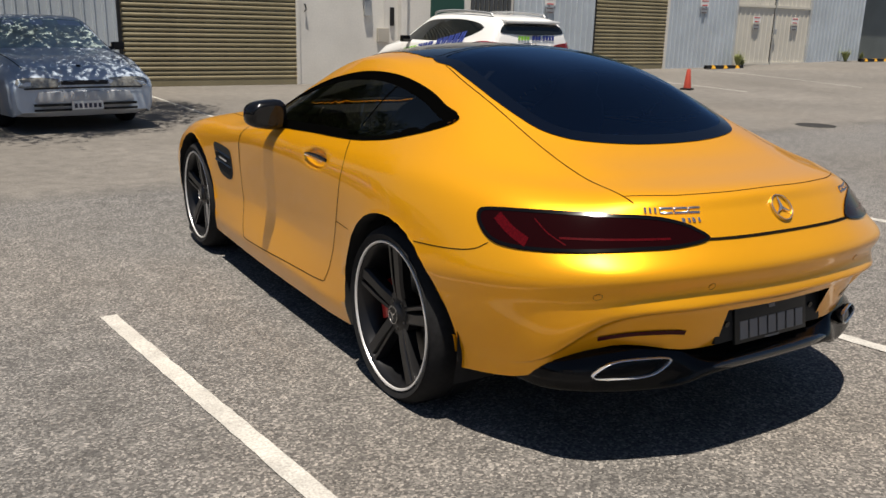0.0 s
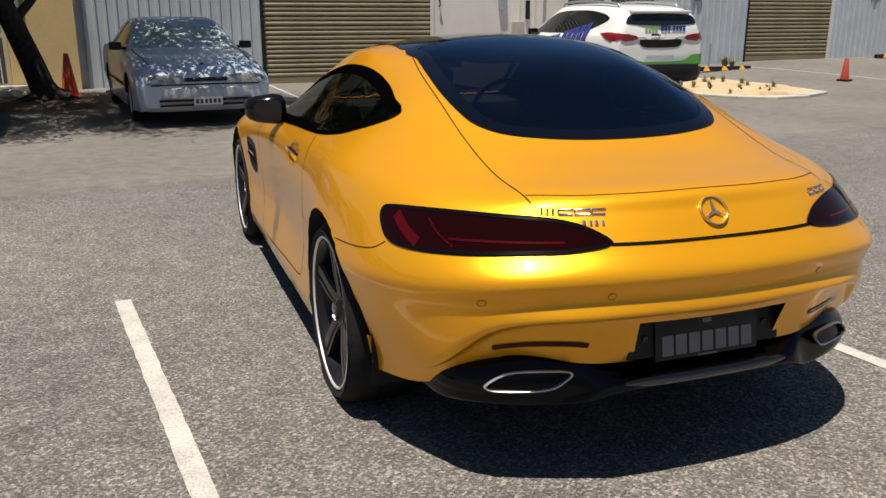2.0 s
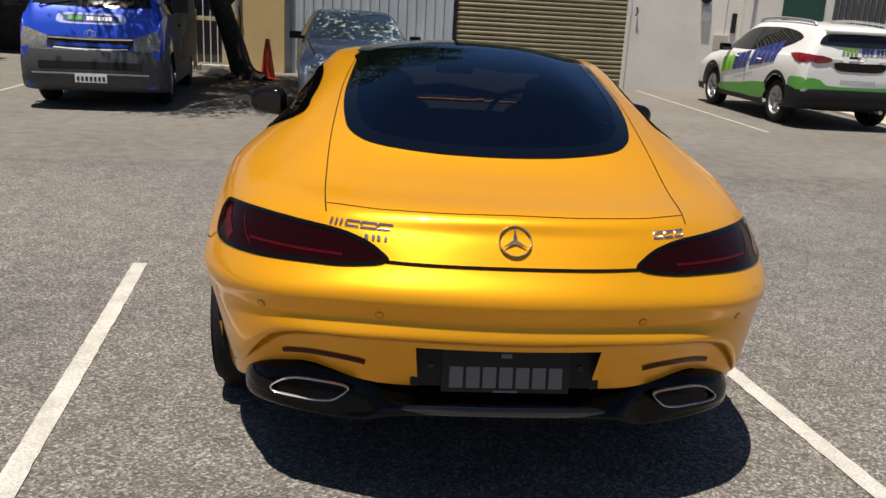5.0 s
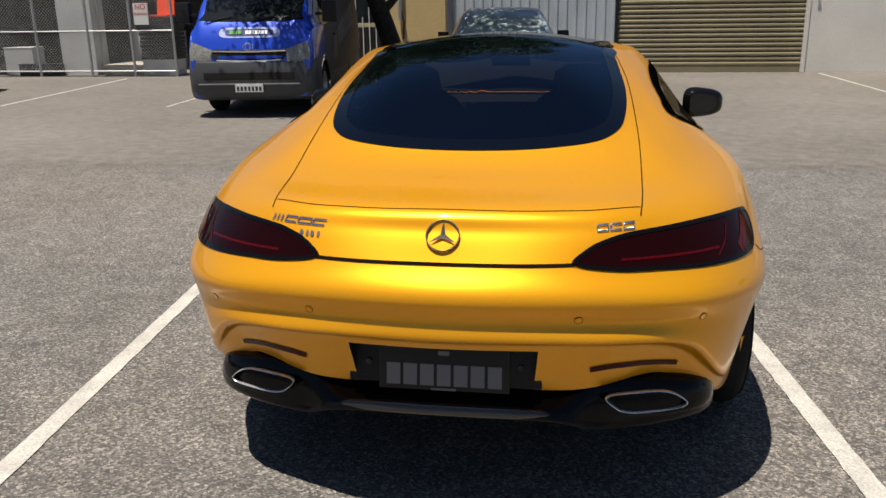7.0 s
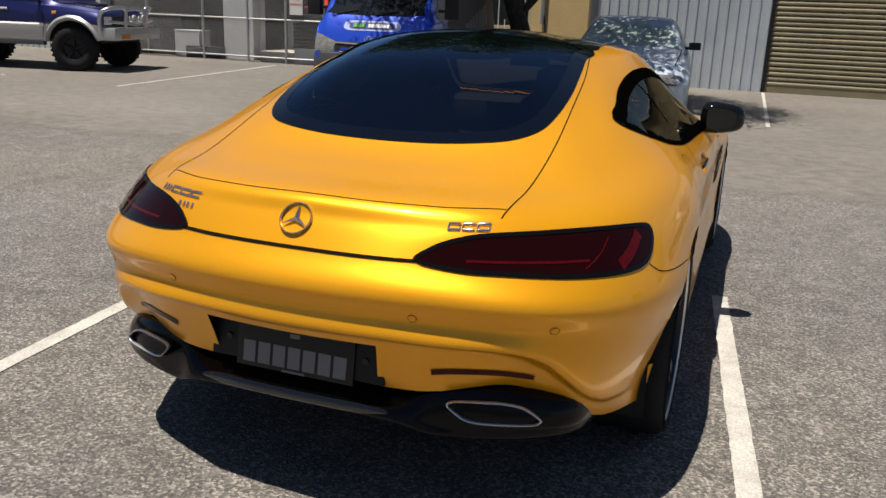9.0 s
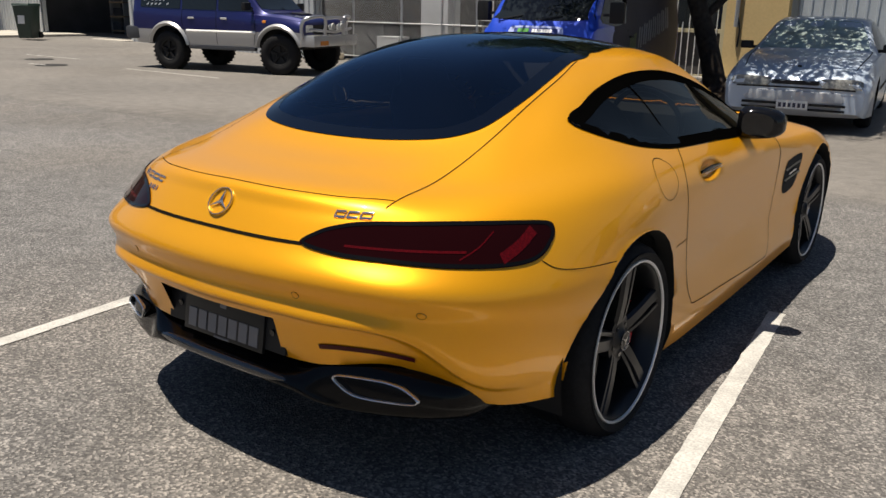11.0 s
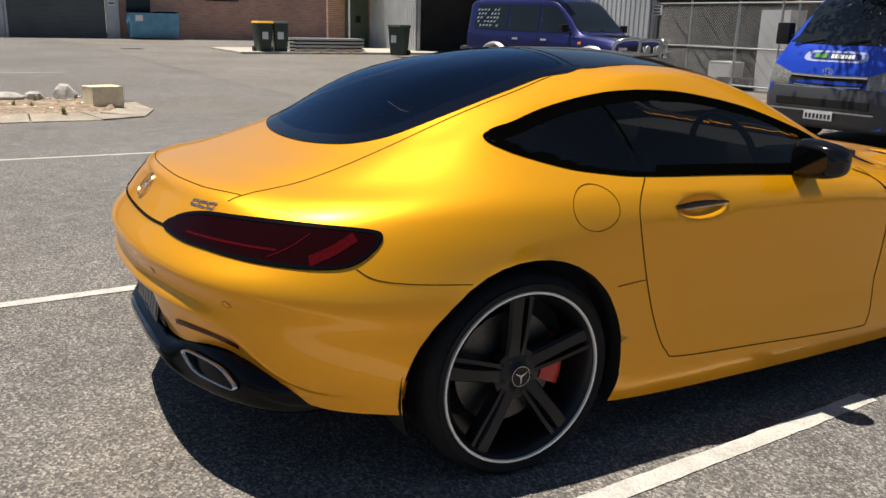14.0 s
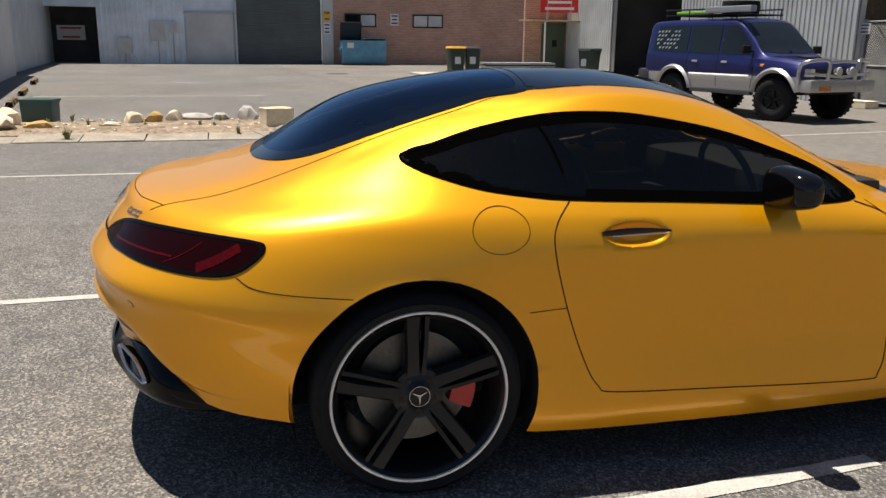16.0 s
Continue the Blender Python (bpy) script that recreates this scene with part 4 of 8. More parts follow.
def coupe_sides():
    for s in (1, -1):
        seen = RIGHT if s == 1 else LEFT
        # door handle in its scoop
        bm = bmesh.new()
        rows = []
        for f in np.linspace(0, 1, 13):
            y, z = -.704 + .247 * f, .842 + .004 * math.sin(math.pi * f)
            o, n = seen.on(y, z, 0.002)
            r = (0.0135 - 0.007 * f) * math.sin(math.pi * (0.1 + 0.8 * f)) ** 0.5
            rows.append([o + n * (0.008 * math.sin(math.pi * f) ** 0.6 + 0.8 * r * math.cos(t)) + Vector((0, 0, r * math.sin(t))) for t in np.linspace(0, 2 * math.pi, 13)[:-1]])
        sheet(bm, rows, close=True)
        handle = part("door_handle", bm, BLACK_GLOSS, CAR, "gloss black door handle", 60)
        bm = bmesh.new()
        tube(bm, [seen.on(-.67 + .2 * f, .833 + .003 * f, 0.008)[0] for f in np.linspace(0, 1, 7)], 0.0018, 6)
        part("handle_trim", bm, RIM_SILVER, handle)
        # vent behind the front wheel
        vent = patch("wing_vent", seen, [(.60, .575), (.615, .69), (.70, .712), (.86, .72), (.90, .70), (.86, .62), (.80, .55), (.66, .53)], CAVITY, CAR, 0.0015, 0.0, 0.04, 3, label="black wing vent with fins")
        for z in (.60, .655):
            strip("vent_fin", seen, [(.62, z), (.74, z + .01), (.87, z + .02)], 0.016, BLACK_GLOSS, vent, 0.002, tall=0.005)
        strip("wing_script", seen, [(.68, .632), (.80, .643)], 0.010, RIM_SILVER, vent, 0.006)
        strip("wing_seam", seen, [(.47, .60), (.455, .78), (.40, .86), (.30, .90)], 0.005, SEAM, CAR)
        # mirror on its arm
        bm = bmesh.new()
        c = Vector((s * .962, -.045, .970))
        rows = []
        for f in (-.80, -.78, -.6, -.3, 0, .3, .55, .75, .88, .96, 1):
            k = max((1 - abs(f) ** 3.2) ** 0.5, 0.02)
            ring = []
            for t in np.linspace(0, 2 * math.pi, 25)[:-1]:
                u, w = math.cos(t), math.sin(t)
                u, w = math.copysign(abs(u) ** 0.6, u), math.copysign(abs(w) ** 0.6, w)
                ring.append(c + Vector((s * .098 * k * u + s * 0.004 * f, 0.066 * f + 0.008 + 0.012 * u, (.070 - 0.012 * u) * k * w)))
            rows.append(ring)
        glass_row = [c + (p - c) * 0.93 + Vector((0, -0.006, 0)) for p in rows[0]]
        vv = sheet(bm, rows, close=True)
        bm.faces.new(vv[0])
        mir = part("door_mirror", bm, BLACK_GLOSS, CAR, "gloss black door mirror", 60)
        bm = bmesh.new()
        vv = sheet(bm, [glass_row, [p + Vector((0, .012, 0)) for p in glass_row]], close=True)
        bm.faces.new(vv[0])
        part("mirror_glass", bm, MIRROR_DARK, mir)
        bm = bmesh.new()
        tube(bm, [(s * .83, .05, .895), (s * .87, .02, .905), (s * .92, -.01, .925)], [.024, .020, .018], 10)
        part("mirror_arm", bm, BLACK_GLOSS, mir, "", 60)
        # vents on the bonnet and the dark gap by the screen
        strip("bonnet_edge", TOP, [(s * .62, .55), (s * .70, .62), (s * .74, .8), (s * .72, 1.2), (s * .62, 1.6)], 0.005, SEAM, CAR)
        patch("scuttle_gap", TOP, [(s * .60, .36), (s * .655, .40), (s * .72, .60), (s * .70, .66), (s * .62, .58)], BLACK_GLOSS, CAR, 0.0012, 0.0, 0.04)
        vent = patch("bonnet_vent", TOP, [(s * .44, .98), (s * .56, .94), (s * .58, 1.12), (s * .47, 1.16)], BLACK_MATT, CAR, 0.002, 0.004, 0.04, 3)
        for k in range(4):
            strip("vent_slat", TOP, [(s * (.455 + .004 * k), 1.0 + .04 * k), (s * (.555 + .004 * k), .975 + .04 * k)], 0.012, YELLOW, vent, 0.003, tall=0.006)
        # head lamp
        front = Seen(SKIN, (0.94 * s, -0.34, 0), (0, 0, 1), (-0.34 * s, -0.94, 0))
        out = [front.flat((x * s, y, z)) for x, y, z in ((.50, 2.1, .60), (.62, 2.02, .665), (.74, 1.88, .70), (.83, 1.72, .71), (.86, 1.74, .66), (.80, 1.9, .60), (.66, 2.08, .57))]
        patch("head_lamp", front, out, BLACK_GLOSS, CAR, 0.003, 0.01, 0.05, label="clear-lensed head lamp")
    nose = Seen(SKIN, (1, 0, 0), (0, 0, 1), (0, -1, 0))
    g = patch("front_grille", nose, both([(0, .56), (.30, .55), (.44, .50), (.50, .40), (.44, .33), (.2, .30), (0, .30)]), CAVITY, CAR, 0.002, 0.0, 0.06, 4, label="black front grille")
    strip("grille_bar", nose, [(-.44, .45), (0, .46), (.44, .45)], 0.02, CHROME, g, 0.006, tall=0.01)
    patch("front_intake", nose, both([(0, .28), (.5, .30), (.62, .26), (.55, .21), (0, .20)]), CAVITY, CAR, 0.002, 0.0, 0.06, 2)


coupe_sides()


def coupe_inside():
    """Dark cabin, two bucket seats, dashboard and wheel, seen faintly through the glass."""
    bm = bmesh.new()
    box(bm, (0, -.35, .52), (1.62, 2.3, .5), bevel=0.05)
    part("cabin_tub", bm, CAVITY, CAR, "", 40)
    for x in (-.38, .38):
        bm = bmesh.new()
        rows = []
        for z, w, d, y in ((.72, .25, .10, -.58), (.85, .26, .11, -.62), (.98, .25, .10, -.67), (1.06, .20, .08, -.71), (1.10, .14, .06, -.73), (1.18, .13, .05, -.76), (1.21, .08, .03, -.77)):
            rows.append([(x + w * math.cos(t), y + d * math.sin(t), z) for t in np.linspace(0, 2 * math.pi, 17)[:-1]])
        vv = sheet(bm, rows, close=True)
        bm.faces.new(vv[-1])
        part("seat", bm, LEATHER, CAR, "black leather bucket seat", 50)
    bm = bmesh.new()
    box(bm, (0, .36, .88), (1.40, .40, .14), bevel=0.05)
    part("dashboard", bm, LEATHER, CAR, "", 40)
    bm = bmesh.new()
    pts = [Vector((.37 + .18 * math.cos(t), .10 - .06 * math.sin(t), .90 + .17 * math.sin(t))) for t in np.linspace(0, 2 * math.pi, 25)]
    tube(bm, pts, 0.014, 8, False)
    part("steering_wheel", bm, LEATHER, CAR, "", 60)
    bm = bmesh.new()
    box(bm, (0, .05, 1.17), (.2, .03, .05), bevel=0.01)
    part("inside_mirror", bm, BLACK_MATT, CAR)
    bm = bmesh.new()
    box(bm, (0, -1.35, .86), (1.0, .75, .05), bevel=0.01)
    part("parcel_floor", bm, CAVITY, CAR)


coupe_inside()


# ---- parked vehicles round the yard ----
PALE_BLUE = car_paint("pale_blue_grey_paint", (0.42, 0.49, 0.59), 0.15, 0.35, 0.03, 0.5)
PALE_BLUE.node_tree.nodes["Principled BSDF"].inputs["Specular IOR Level"].default_value = 0.1
SILVER = material("silver_plastic_bumper", (0.42, 0.44, 0.47), 0.4, 0.2, stain=0.05)
WHITE_PAINT = car_paint("white_car_paint", (0.80, 0.80, 0.79), 0.0, 0.35, 0.0)
LIME = material("green_vinyl", (0.10, 0.36, 0.06), 0.4)
LIME_BRIGHT = material("bright_green_vinyl", (0.27, 0.62, 0.06), 0.4)
NAVY_VINYL = material("navy_vinyl", (0.03, 0.05, 0.24), 0.4)
WHITE_VINYL = material("white_vinyl", (0.8, 0.8, 0.8), 0.4)
BLUE_PAINT = car_paint("royal_blue_paint", (0.012, 0.06, 0.52), 0.2, 0.35)
DARK_SIDE = material("dark_grey_wrap", (0.030, 0.029, 0.048), 0.5, stain=0.3, spec=0.25)
GREY_PLASTIC = material("dark_grey_bumper_plastic", (0.05, 0.053, 0.06), 0.5, grain=0.1, scale=90)
NAVY = car_paint("navy_metallic_paint", (0.012, 0.015, 0.10), 0.3, 0.32)
SILVER_PAINT = car_paint("silver_two_tone_paint", (0.44, 0.44, 0.44), 0.4, 0.38)
AUTO_GLASS = material("vehicle_glass", (0.010, 0.013, 0.015), 0.03, spec=0.55)
LENS = material("clear_lamp_lens", (0.55, 0.55, 0.52), 0.12, coat=1.0, grain=0.3, scale=50)
# windscreen with sky and foliage reflections put into its pale, mottled base colour
GLARE_SCREEN = material("glare_painted_windscreen", (0.34, 0.41, 0.39), 0.05, spec=1.0, stain=0.3, stain_scale=5)
LENS_DULL = material("dulled_lamp_lens", (0.20, 0.20, 0.185), 0.15, coat=0.6, grain=0.4, scale=40)
PALE_GLOW = material("pale_lilac_vinyl", (0.36, 0.42, 0.72), 0.4)
FADED_PRINT = material("faded_grey_print", (0.20, 0.20, 0.22), 0.5, stain=0.2)
OLIVE_PRINT = material("dull_olive_print", (0.075, 0.10, 0.025), 0.5, stain=0.2)
RED_LENS = material("red_lamp_lens", (0.20, 0.006, 0.012), 0.12, coat=1.0)
AMBER = material("amber_lens", (0.6, 0.2, 0.02), 0.2, coat=1.0)
ALLOY = material("silver_alloy", (0.52, 0.52, 0.53), 0.3, 0.9)
PLATE_WHITE = material("white_plate", (0.72, 0.72, 0.70), 0.4)
PLATE_INK = material("plate_ink", (0.03, 0.03, 0.06), 0.5)
UNDER = CAVITY


def body_shell(parent, rows, paint, arches, name="body", label="", lower=None, split=0.0, n=5):
    """A lofted vehicle body. A row: y, sill half-width, underside, widest half-width, its height, belt half-width, belt height, roof half-width, roof height."""
    S = []
    for y, ws, zb, wm, zm, wb, zt, wr, zr in rows:
        up = zr - zt
        S.append([(ws, y, zb), (wm - 0.012, y, zb + 0.35 * (zm - zb)), (wm, y, zm), (wm - 0.004, y, zm + 0.6 * (zt - zm)), (wb, y, zt), (wb + (wr - wb) * 0.12, y, zt + 0.10 * up), (wb + (wr - wb) * 0.62, y, zt + 0.62 * up),
                  (wr, y, zt + 0.90 * up), (wr * 0.80, y, zt + 0.975 * up), (wr * 0.4, y, zr), (0, y, zr + 0.004)])
    S = np.array(S)
    A = np.array([spline(S[:, j], n) for j in range(S.shape[1])]).transpose(1, 0, 2)
    G = np.array([spline(a, 3, None, a[-2] * (-1, 1, 1)) for a in A])
    full = np.concatenate([G, G[:, -2::-1] * (-1, 1, 1)], axis=1)
    ni, nj = full.shape[:2]
    verts = [Vector(full[i, j]) for i in range(ni) for j in range(nj)]
    quads = [(i * nj + j, i * nj + j + 1, (i + 1) * nj + j + 1, (i + 1) * nj + j) for i in range(ni - 1) for j in range(nj - 1)]
    ends = [tuple(range(nj)), tuple((ni - 1) * nj + j for j in range(nj - 1, -1, -1))]
    skin = skin_of(verts, quads + ends)
    keep = []
    for q in quads:
        P = [verts[i] for i in q]
        if not any(all((p.y - cy) ** 2 + (p.z - cz) ** 2 < r * r for p in P) and abs(P[0].x) > 0.4 for cy, cz, r in arches):
            keep.append(q)
    bm = bmesh.new()
    bv = []
    for v in verts:
        p = v.copy()
        for cy, cz, r in arches:
            d = math.hypot(v.y - cy, v.z - cz)
            if d < r and abs(v.x) > 0.4:
                p = Vector((v.x, cy + (v.y - cy) * r / max(d, 1e-6), cz + (v.z - cz) * r / max(d, 1e-6)))
        bv.append(bm.verts.new(p))
    used = keep + ends
    for f in used:
        try:
            fc = bm.faces.new([bv[i] for i in f])
            if lower is not None:
                fc.material_index = 1 if sum(verts[i].z for i in f) / len(f) < split and f not in ends else 0
        except ValueError:
            pass
    for v in list(bm.verts):
        if not v.link_faces:
            bm.verts.remove(v)
    part(name, bm, [paint, lower] if lower is not None else paint, parent, label, 38)
    bm = bmesh.new()
    y0, y1 = rows[0][0] + 0.12, rows[-1][0] - 0.12
    zb = max(r[2] for r in rows[2:-2]) + 0.02
    box(bm, (0, (y0 + y1) / 2, zb + 0.12), (1.1, y1 - y0, 0.34))
    for cy, cz, r in arches:
        top = cz + 0.12 + 0.86 * r
        box(bm, (0, cy, (top + zb - 0.05) / 2), (1.36, 2 * r + 0.02, top - zb + 0.05))
    part("underside", bm, UNDER, parent)
    return skin


def road_wheel(parent, at, side, r, w, rim, style="alloy", steer=0.0):
    wh = new("wheel")
    wh.parent = parent
    wh.matrix_basis = Matrix.Translation(at) @ Matrix.Rotation(radians(steer), 4, "Z") @ Matrix.Diagonal((side, 1, 1, 1))
    h = w / 2
    bm = bmesh.new()
    lathe(bm, [(rim, h - 0.02), (rim + 0.03, h), (r - 0.04, h - 0.005), (r - 0.01, h - 0.03), (r, h - 0.06), (r, -h + 0.06), (r - 0.03, -h), (rim, -h + 0.02)], 36)
    if style == "mud":
        for k in range(28):
            a = 2 * math.pi * k / 28
            for sx in (h - 0.05, -h + 0.05, 0):
                box(bm, (sx, (r + 0.004) * math.cos(a + sx), (r + 0.004) * math.sin(a + sx)), (0.07, 0.04, 0.008), rx=math.degrees(a + sx) - 90)
    part("tyre", bm, RUBBER, wh, "", 40)
    bm = bmesh.new()
    lathe(bm, [(rim + 0.004, h - 0.012), (rim - 0.012, h - 0.016), (rim - 0.03, h - 0.06), (rim * 0.45, h - 0.075), (0.001, h - 0.075)], 36)
    part("rim", bm, {"alloy": GREY_STEEL, "hubcap": SILVER, "mud": BLACK_MATT, "steel": GREY_STEEL}[style], wh, "", 40)
    if style in ("alloy", "mud", "hubcap"):
        for k in range(5 if style != "hubcap" else 7):
            a = 2 * math.pi * k / (5 if style != "hubcap" else 7) + 0.3
            bm = bmesh.new()
            sheet(bm, [[(h - 0.05 + x, f * math.cos(a) - o * math.sin(a), f * math.sin(a) + o * math.cos(a)) for o, x in ((-wd, -0.02), (-wd * .6, 0.018), (wd * .6, 0.018), (wd, -0.02))] for f, wd in ((0.04, .035), (rim * 0.6, .028), (rim - 0.012, .034))])
            part("spoke", bm, {"alloy": ALLOY, "hubcap": SILVER, "mud": BLACK_MATT}[style], wh, "", 40)
    return wh


def views(skin):
    return (Seen(skin, (0, 1, 0), (0, 0, 1), (-1, 0, 0)), Seen(skin, (0, 1, 0), (0, 0, 1), (1, 0, 0)), Seen(skin, (1, 0, 0), (0, 0, 1), (0, -1, 0)), Seen(skin, (1, 0, 0), (0, 0, 1), (0, 1, 0)),
            Seen(skin, (1, 0, 0), (0, 1, 0), (0, 0, -1)))


def mirror_half(half):
    return half + [(-x, z) for x, z in half[-2:0:-1]] if half[0][0] == 0 and half[-1][0] == 0 else half + [(-x, z) for x, z in half[::-1]]


def rect(x0, x1, z0, z1):
    return [(x0, z0), ((x0 + x1) / 2, z0), (x1, z0), (x1, (z0 + z1) / 2), (x1, z1), ((x0 + x1) / 2, z1), (x0, z1), (x0, (z0 + z1) / 2)]


def car_plate(parent, y, z, facing, mat=None, n=6, w=0.37, h=0.105):
    """A flat plate whose characters are plain bars."""
    bm = bmesh.new()
    box(bm, (0, y, z), (w, 0.012, h), bevel=0.002)
    p = part("number_plate", bm, mat or PLATE_WHITE, parent, "number plate with dark characters")
    for k in range(n):
        bm = bmesh.new()
        box(bm, (-w / 2 + w * (k + 0.75) / (n + 0.5), y + facing * 0.008, z - 0.005), (w / n * 0.55, 0.004, h * 0.52))
        part("plate_character", bm, PLATE_INK, p)
    return p


def side_mirror(parent, x, y, z, mat, size=(0.17, 0.09, 0.11)):
    for s in (1, -1):
        bm = bmesh.new()
        box(bm, (s * x, y, z), size, bevel=0.025, rz=s * -8)
        m = part("side_mirror", bm, mat, parent, "", 40)
        bm = bmesh.new()
        box(bm, (s * (x - size[0] / 2 - 0.03), y + 0.01, z - 0.03), (0.12, 0.05, 0.04), bevel=0.008)
        part("mirror_arm", bm, BLACK_MATT, m)


def bar(name, seen, pts, mat, parent, lift=0.008):
    """A flat four-sided vinyl piece that follows the skin."""
    P = [Vector(p) for p in pts]
    edge = [tuple(P[i].lerp(P[(i + 1) % 4], k / 4)) for i in range(4) for k in range(4)]
    return patch(name, seen, edge, mat, parent, lift, 0.0, 0.05, 1, smooth=True)


def shape_row(seen, parent, start, step, sizes, mat, lift=0.004, name="vinyl_block", slope=0.0):
    """Plain blocks in place of lettering; slope leans them and lets the row climb."""
    a, b = start
    for w, h, skip in sizes:
        pts = [(a, b), (a + w, b + slope * w), (a + w + step * 0.0 + 0.25 * slope * h, b + slope * w + h), (a + 0.25 * slope * h, b + h)]
        bar(name, seen, pts, mat, parent, lift + 0.004)
        a += w + skip
        b += slope * (w + skip)


def sedan():
    car = thing("sedan", "pale blue-grey older sedan parked in tree shade", "car", pose(-0.9, 9.75, 0, 0, 0, 186))
    rows = [(-2.43, .70, .42, .80, .60, .74, .84, .60, .88), (-2.28, .80, .30, .87, .60, .83, .92, .70, .96), (-1.6, .86, .22, .89, .60, .85, .95, .72, 1.0), (-1.35, .86, .20, .89, .58, .85, .95, .68, 1.06),
            (-.8, .87, .19, .895, .56, .86, .95, .60, 1.35), (-.2, .87, .19, .895, .56, .86, .94, .61, 1.40), (.3, .87, .19, .895, .56, .86, .93, .60, 1.37), (.75, .87, .19, .895, .56, .855, .92, .66, 1.14),
            (1.12, .86, .2, .89, .55, .84, .90, .70, .965), (1.7, .85, .2, .885, .55, .82, .845, .65, .90), (2.2, .83, .2, .87, .50, .78, .74, .62, .79), (2.36, .80, .22, .85, .46, .75, .66, .60, .70), (2.43, .74, .26, .80, .44, .72, .60, .58, .63)]
    arches = ((-1.32, .32, .36), (1.42, .32, .36))
    skin = body_shell(car, rows, PALE_BLUE, arches, label="pale blue-grey bodywork, faded")
    R, L, F, B, T = views(skin)
    patch("windscreen", F, mirror_half([(0, 1.355), (.45, 1.34), (.54, 1.30), (.70, .99), (.60, .975), (0, .985)]), GLARE_SCREEN, car, 0.004, 0.01, 0.09, 4, "raked windscreen with pale reflections painted in")
    patch("rear_screen", B, mirror_half([(0, 1.32), (.45, 1.30), (.52, 1.26), (.68, 1.02), (0, 1.03)]), AUTO_GLASS, car, 0.004, 0.01, 0.09, 4)
    for s in (R, L):
        patch("side_glass", s, [(-1.1, .98), (-.9, 1.2), (-.72, 1.30), (-.3, 1.33), (.25, 1.31), (.6, 1.14), (.85, .98), (.85, .945), (0, .955), (-1.0, .965)], AUTO_GLASS, car, 0.004, 0.01, 0.1, 3)
        strip("door_seam", s, [(.92, .93), (.93, .6), (.88, .3)], 0.01, SEAM, car)
        strip("door_seam", s, [(-.12, .95), (-.12, .6), (-.12, .28)], 0.01, SEAM, car)
        strip("rub_strip", s, [(-2.0, .52), (-1.75, .52)], 0.05, BLACK_MATT, car, 0.006, tall=0.008)
        strip("rub_strip", s, [(-.9, .50), (0, .49), (.98, .48)], 0.05, BLACK_MATT, car, 0.006, tall=0.008)
    # nose: lamps, slim grille, grey bumper with slots
    for s in (1, -1):
        patch("head_lamp", F, [(s * x, z) for x, z in ((.30, .655), (.32, .56), (.60, .55), (.76, .56), (.76, .65), (.6, .67))], LENS_DULL, car, 0.006, 0.02, 0.08, 2, "wide clear head lamp")
    patch("grille", F, rect(-.27, .27, .585, .635), BLACK_MATT, car, 0.004, 0.01, 0.1, 2)
    bm = bmesh.new()
    prof = [(2.40, .53), (2.475, .50), (2.49, .40), (2.46, .26), (2.38, .20)]
    P = [(0, 0.0), (.45, -.02), (.70, -.09), (.84, -.26), (.885, -.55)]
    P = [(-x, y) for x, y in P[:0:-1]] + P
    sheet(bm, [[(x, y + dy, z) for y, z in prof] for x, dy in P])
    bump = part("bumper", bm, SILVER, car, "pale grey plastic bumper", 50)
    for z0, z1 in ((.335, .365), (.275, .30)):
        for s in (1, -1):
            bm = bmesh.new()
            box(bm, (s * .40, 2.475, (z0 + z1) / 2), (.42, .03, z1 - z0))
            part("bumper_slot", bm, CAVITY, bump)
    strip("bumper_line", F, [(-.7, .545), (0, .55), (.7, .545)], 0.02, BLACK_MATT, car, 0.01)
    car_plate(car, 2.497, .34, 1)
    bm = bmesh.new()
    box(bm, (0, 2.2, .80), (.05, .03, .03), bevel=0.01)
    part("bonnet_badge", bm, BLACK_MATT, car)
    strip("bonnet_seam", T, [(-.74, 1.05), (-.72, 1.6), (-.66, 2.2)], 0.012, SEAM, car)
    strip("bonnet_seam", T, [(.74, 1.05), (.72, 1.6), (.66, 2.2)], 0.012, SEAM, car)
    side_mirror(car, .93, .78, 1.0, BLACK_MATT)
    for s in (1, -1):
        for y in (-1.32, 1.42):
            road_wheel(car, (s * .77, y, .305), s, .307, .2, .19, "hubcap")
    return car


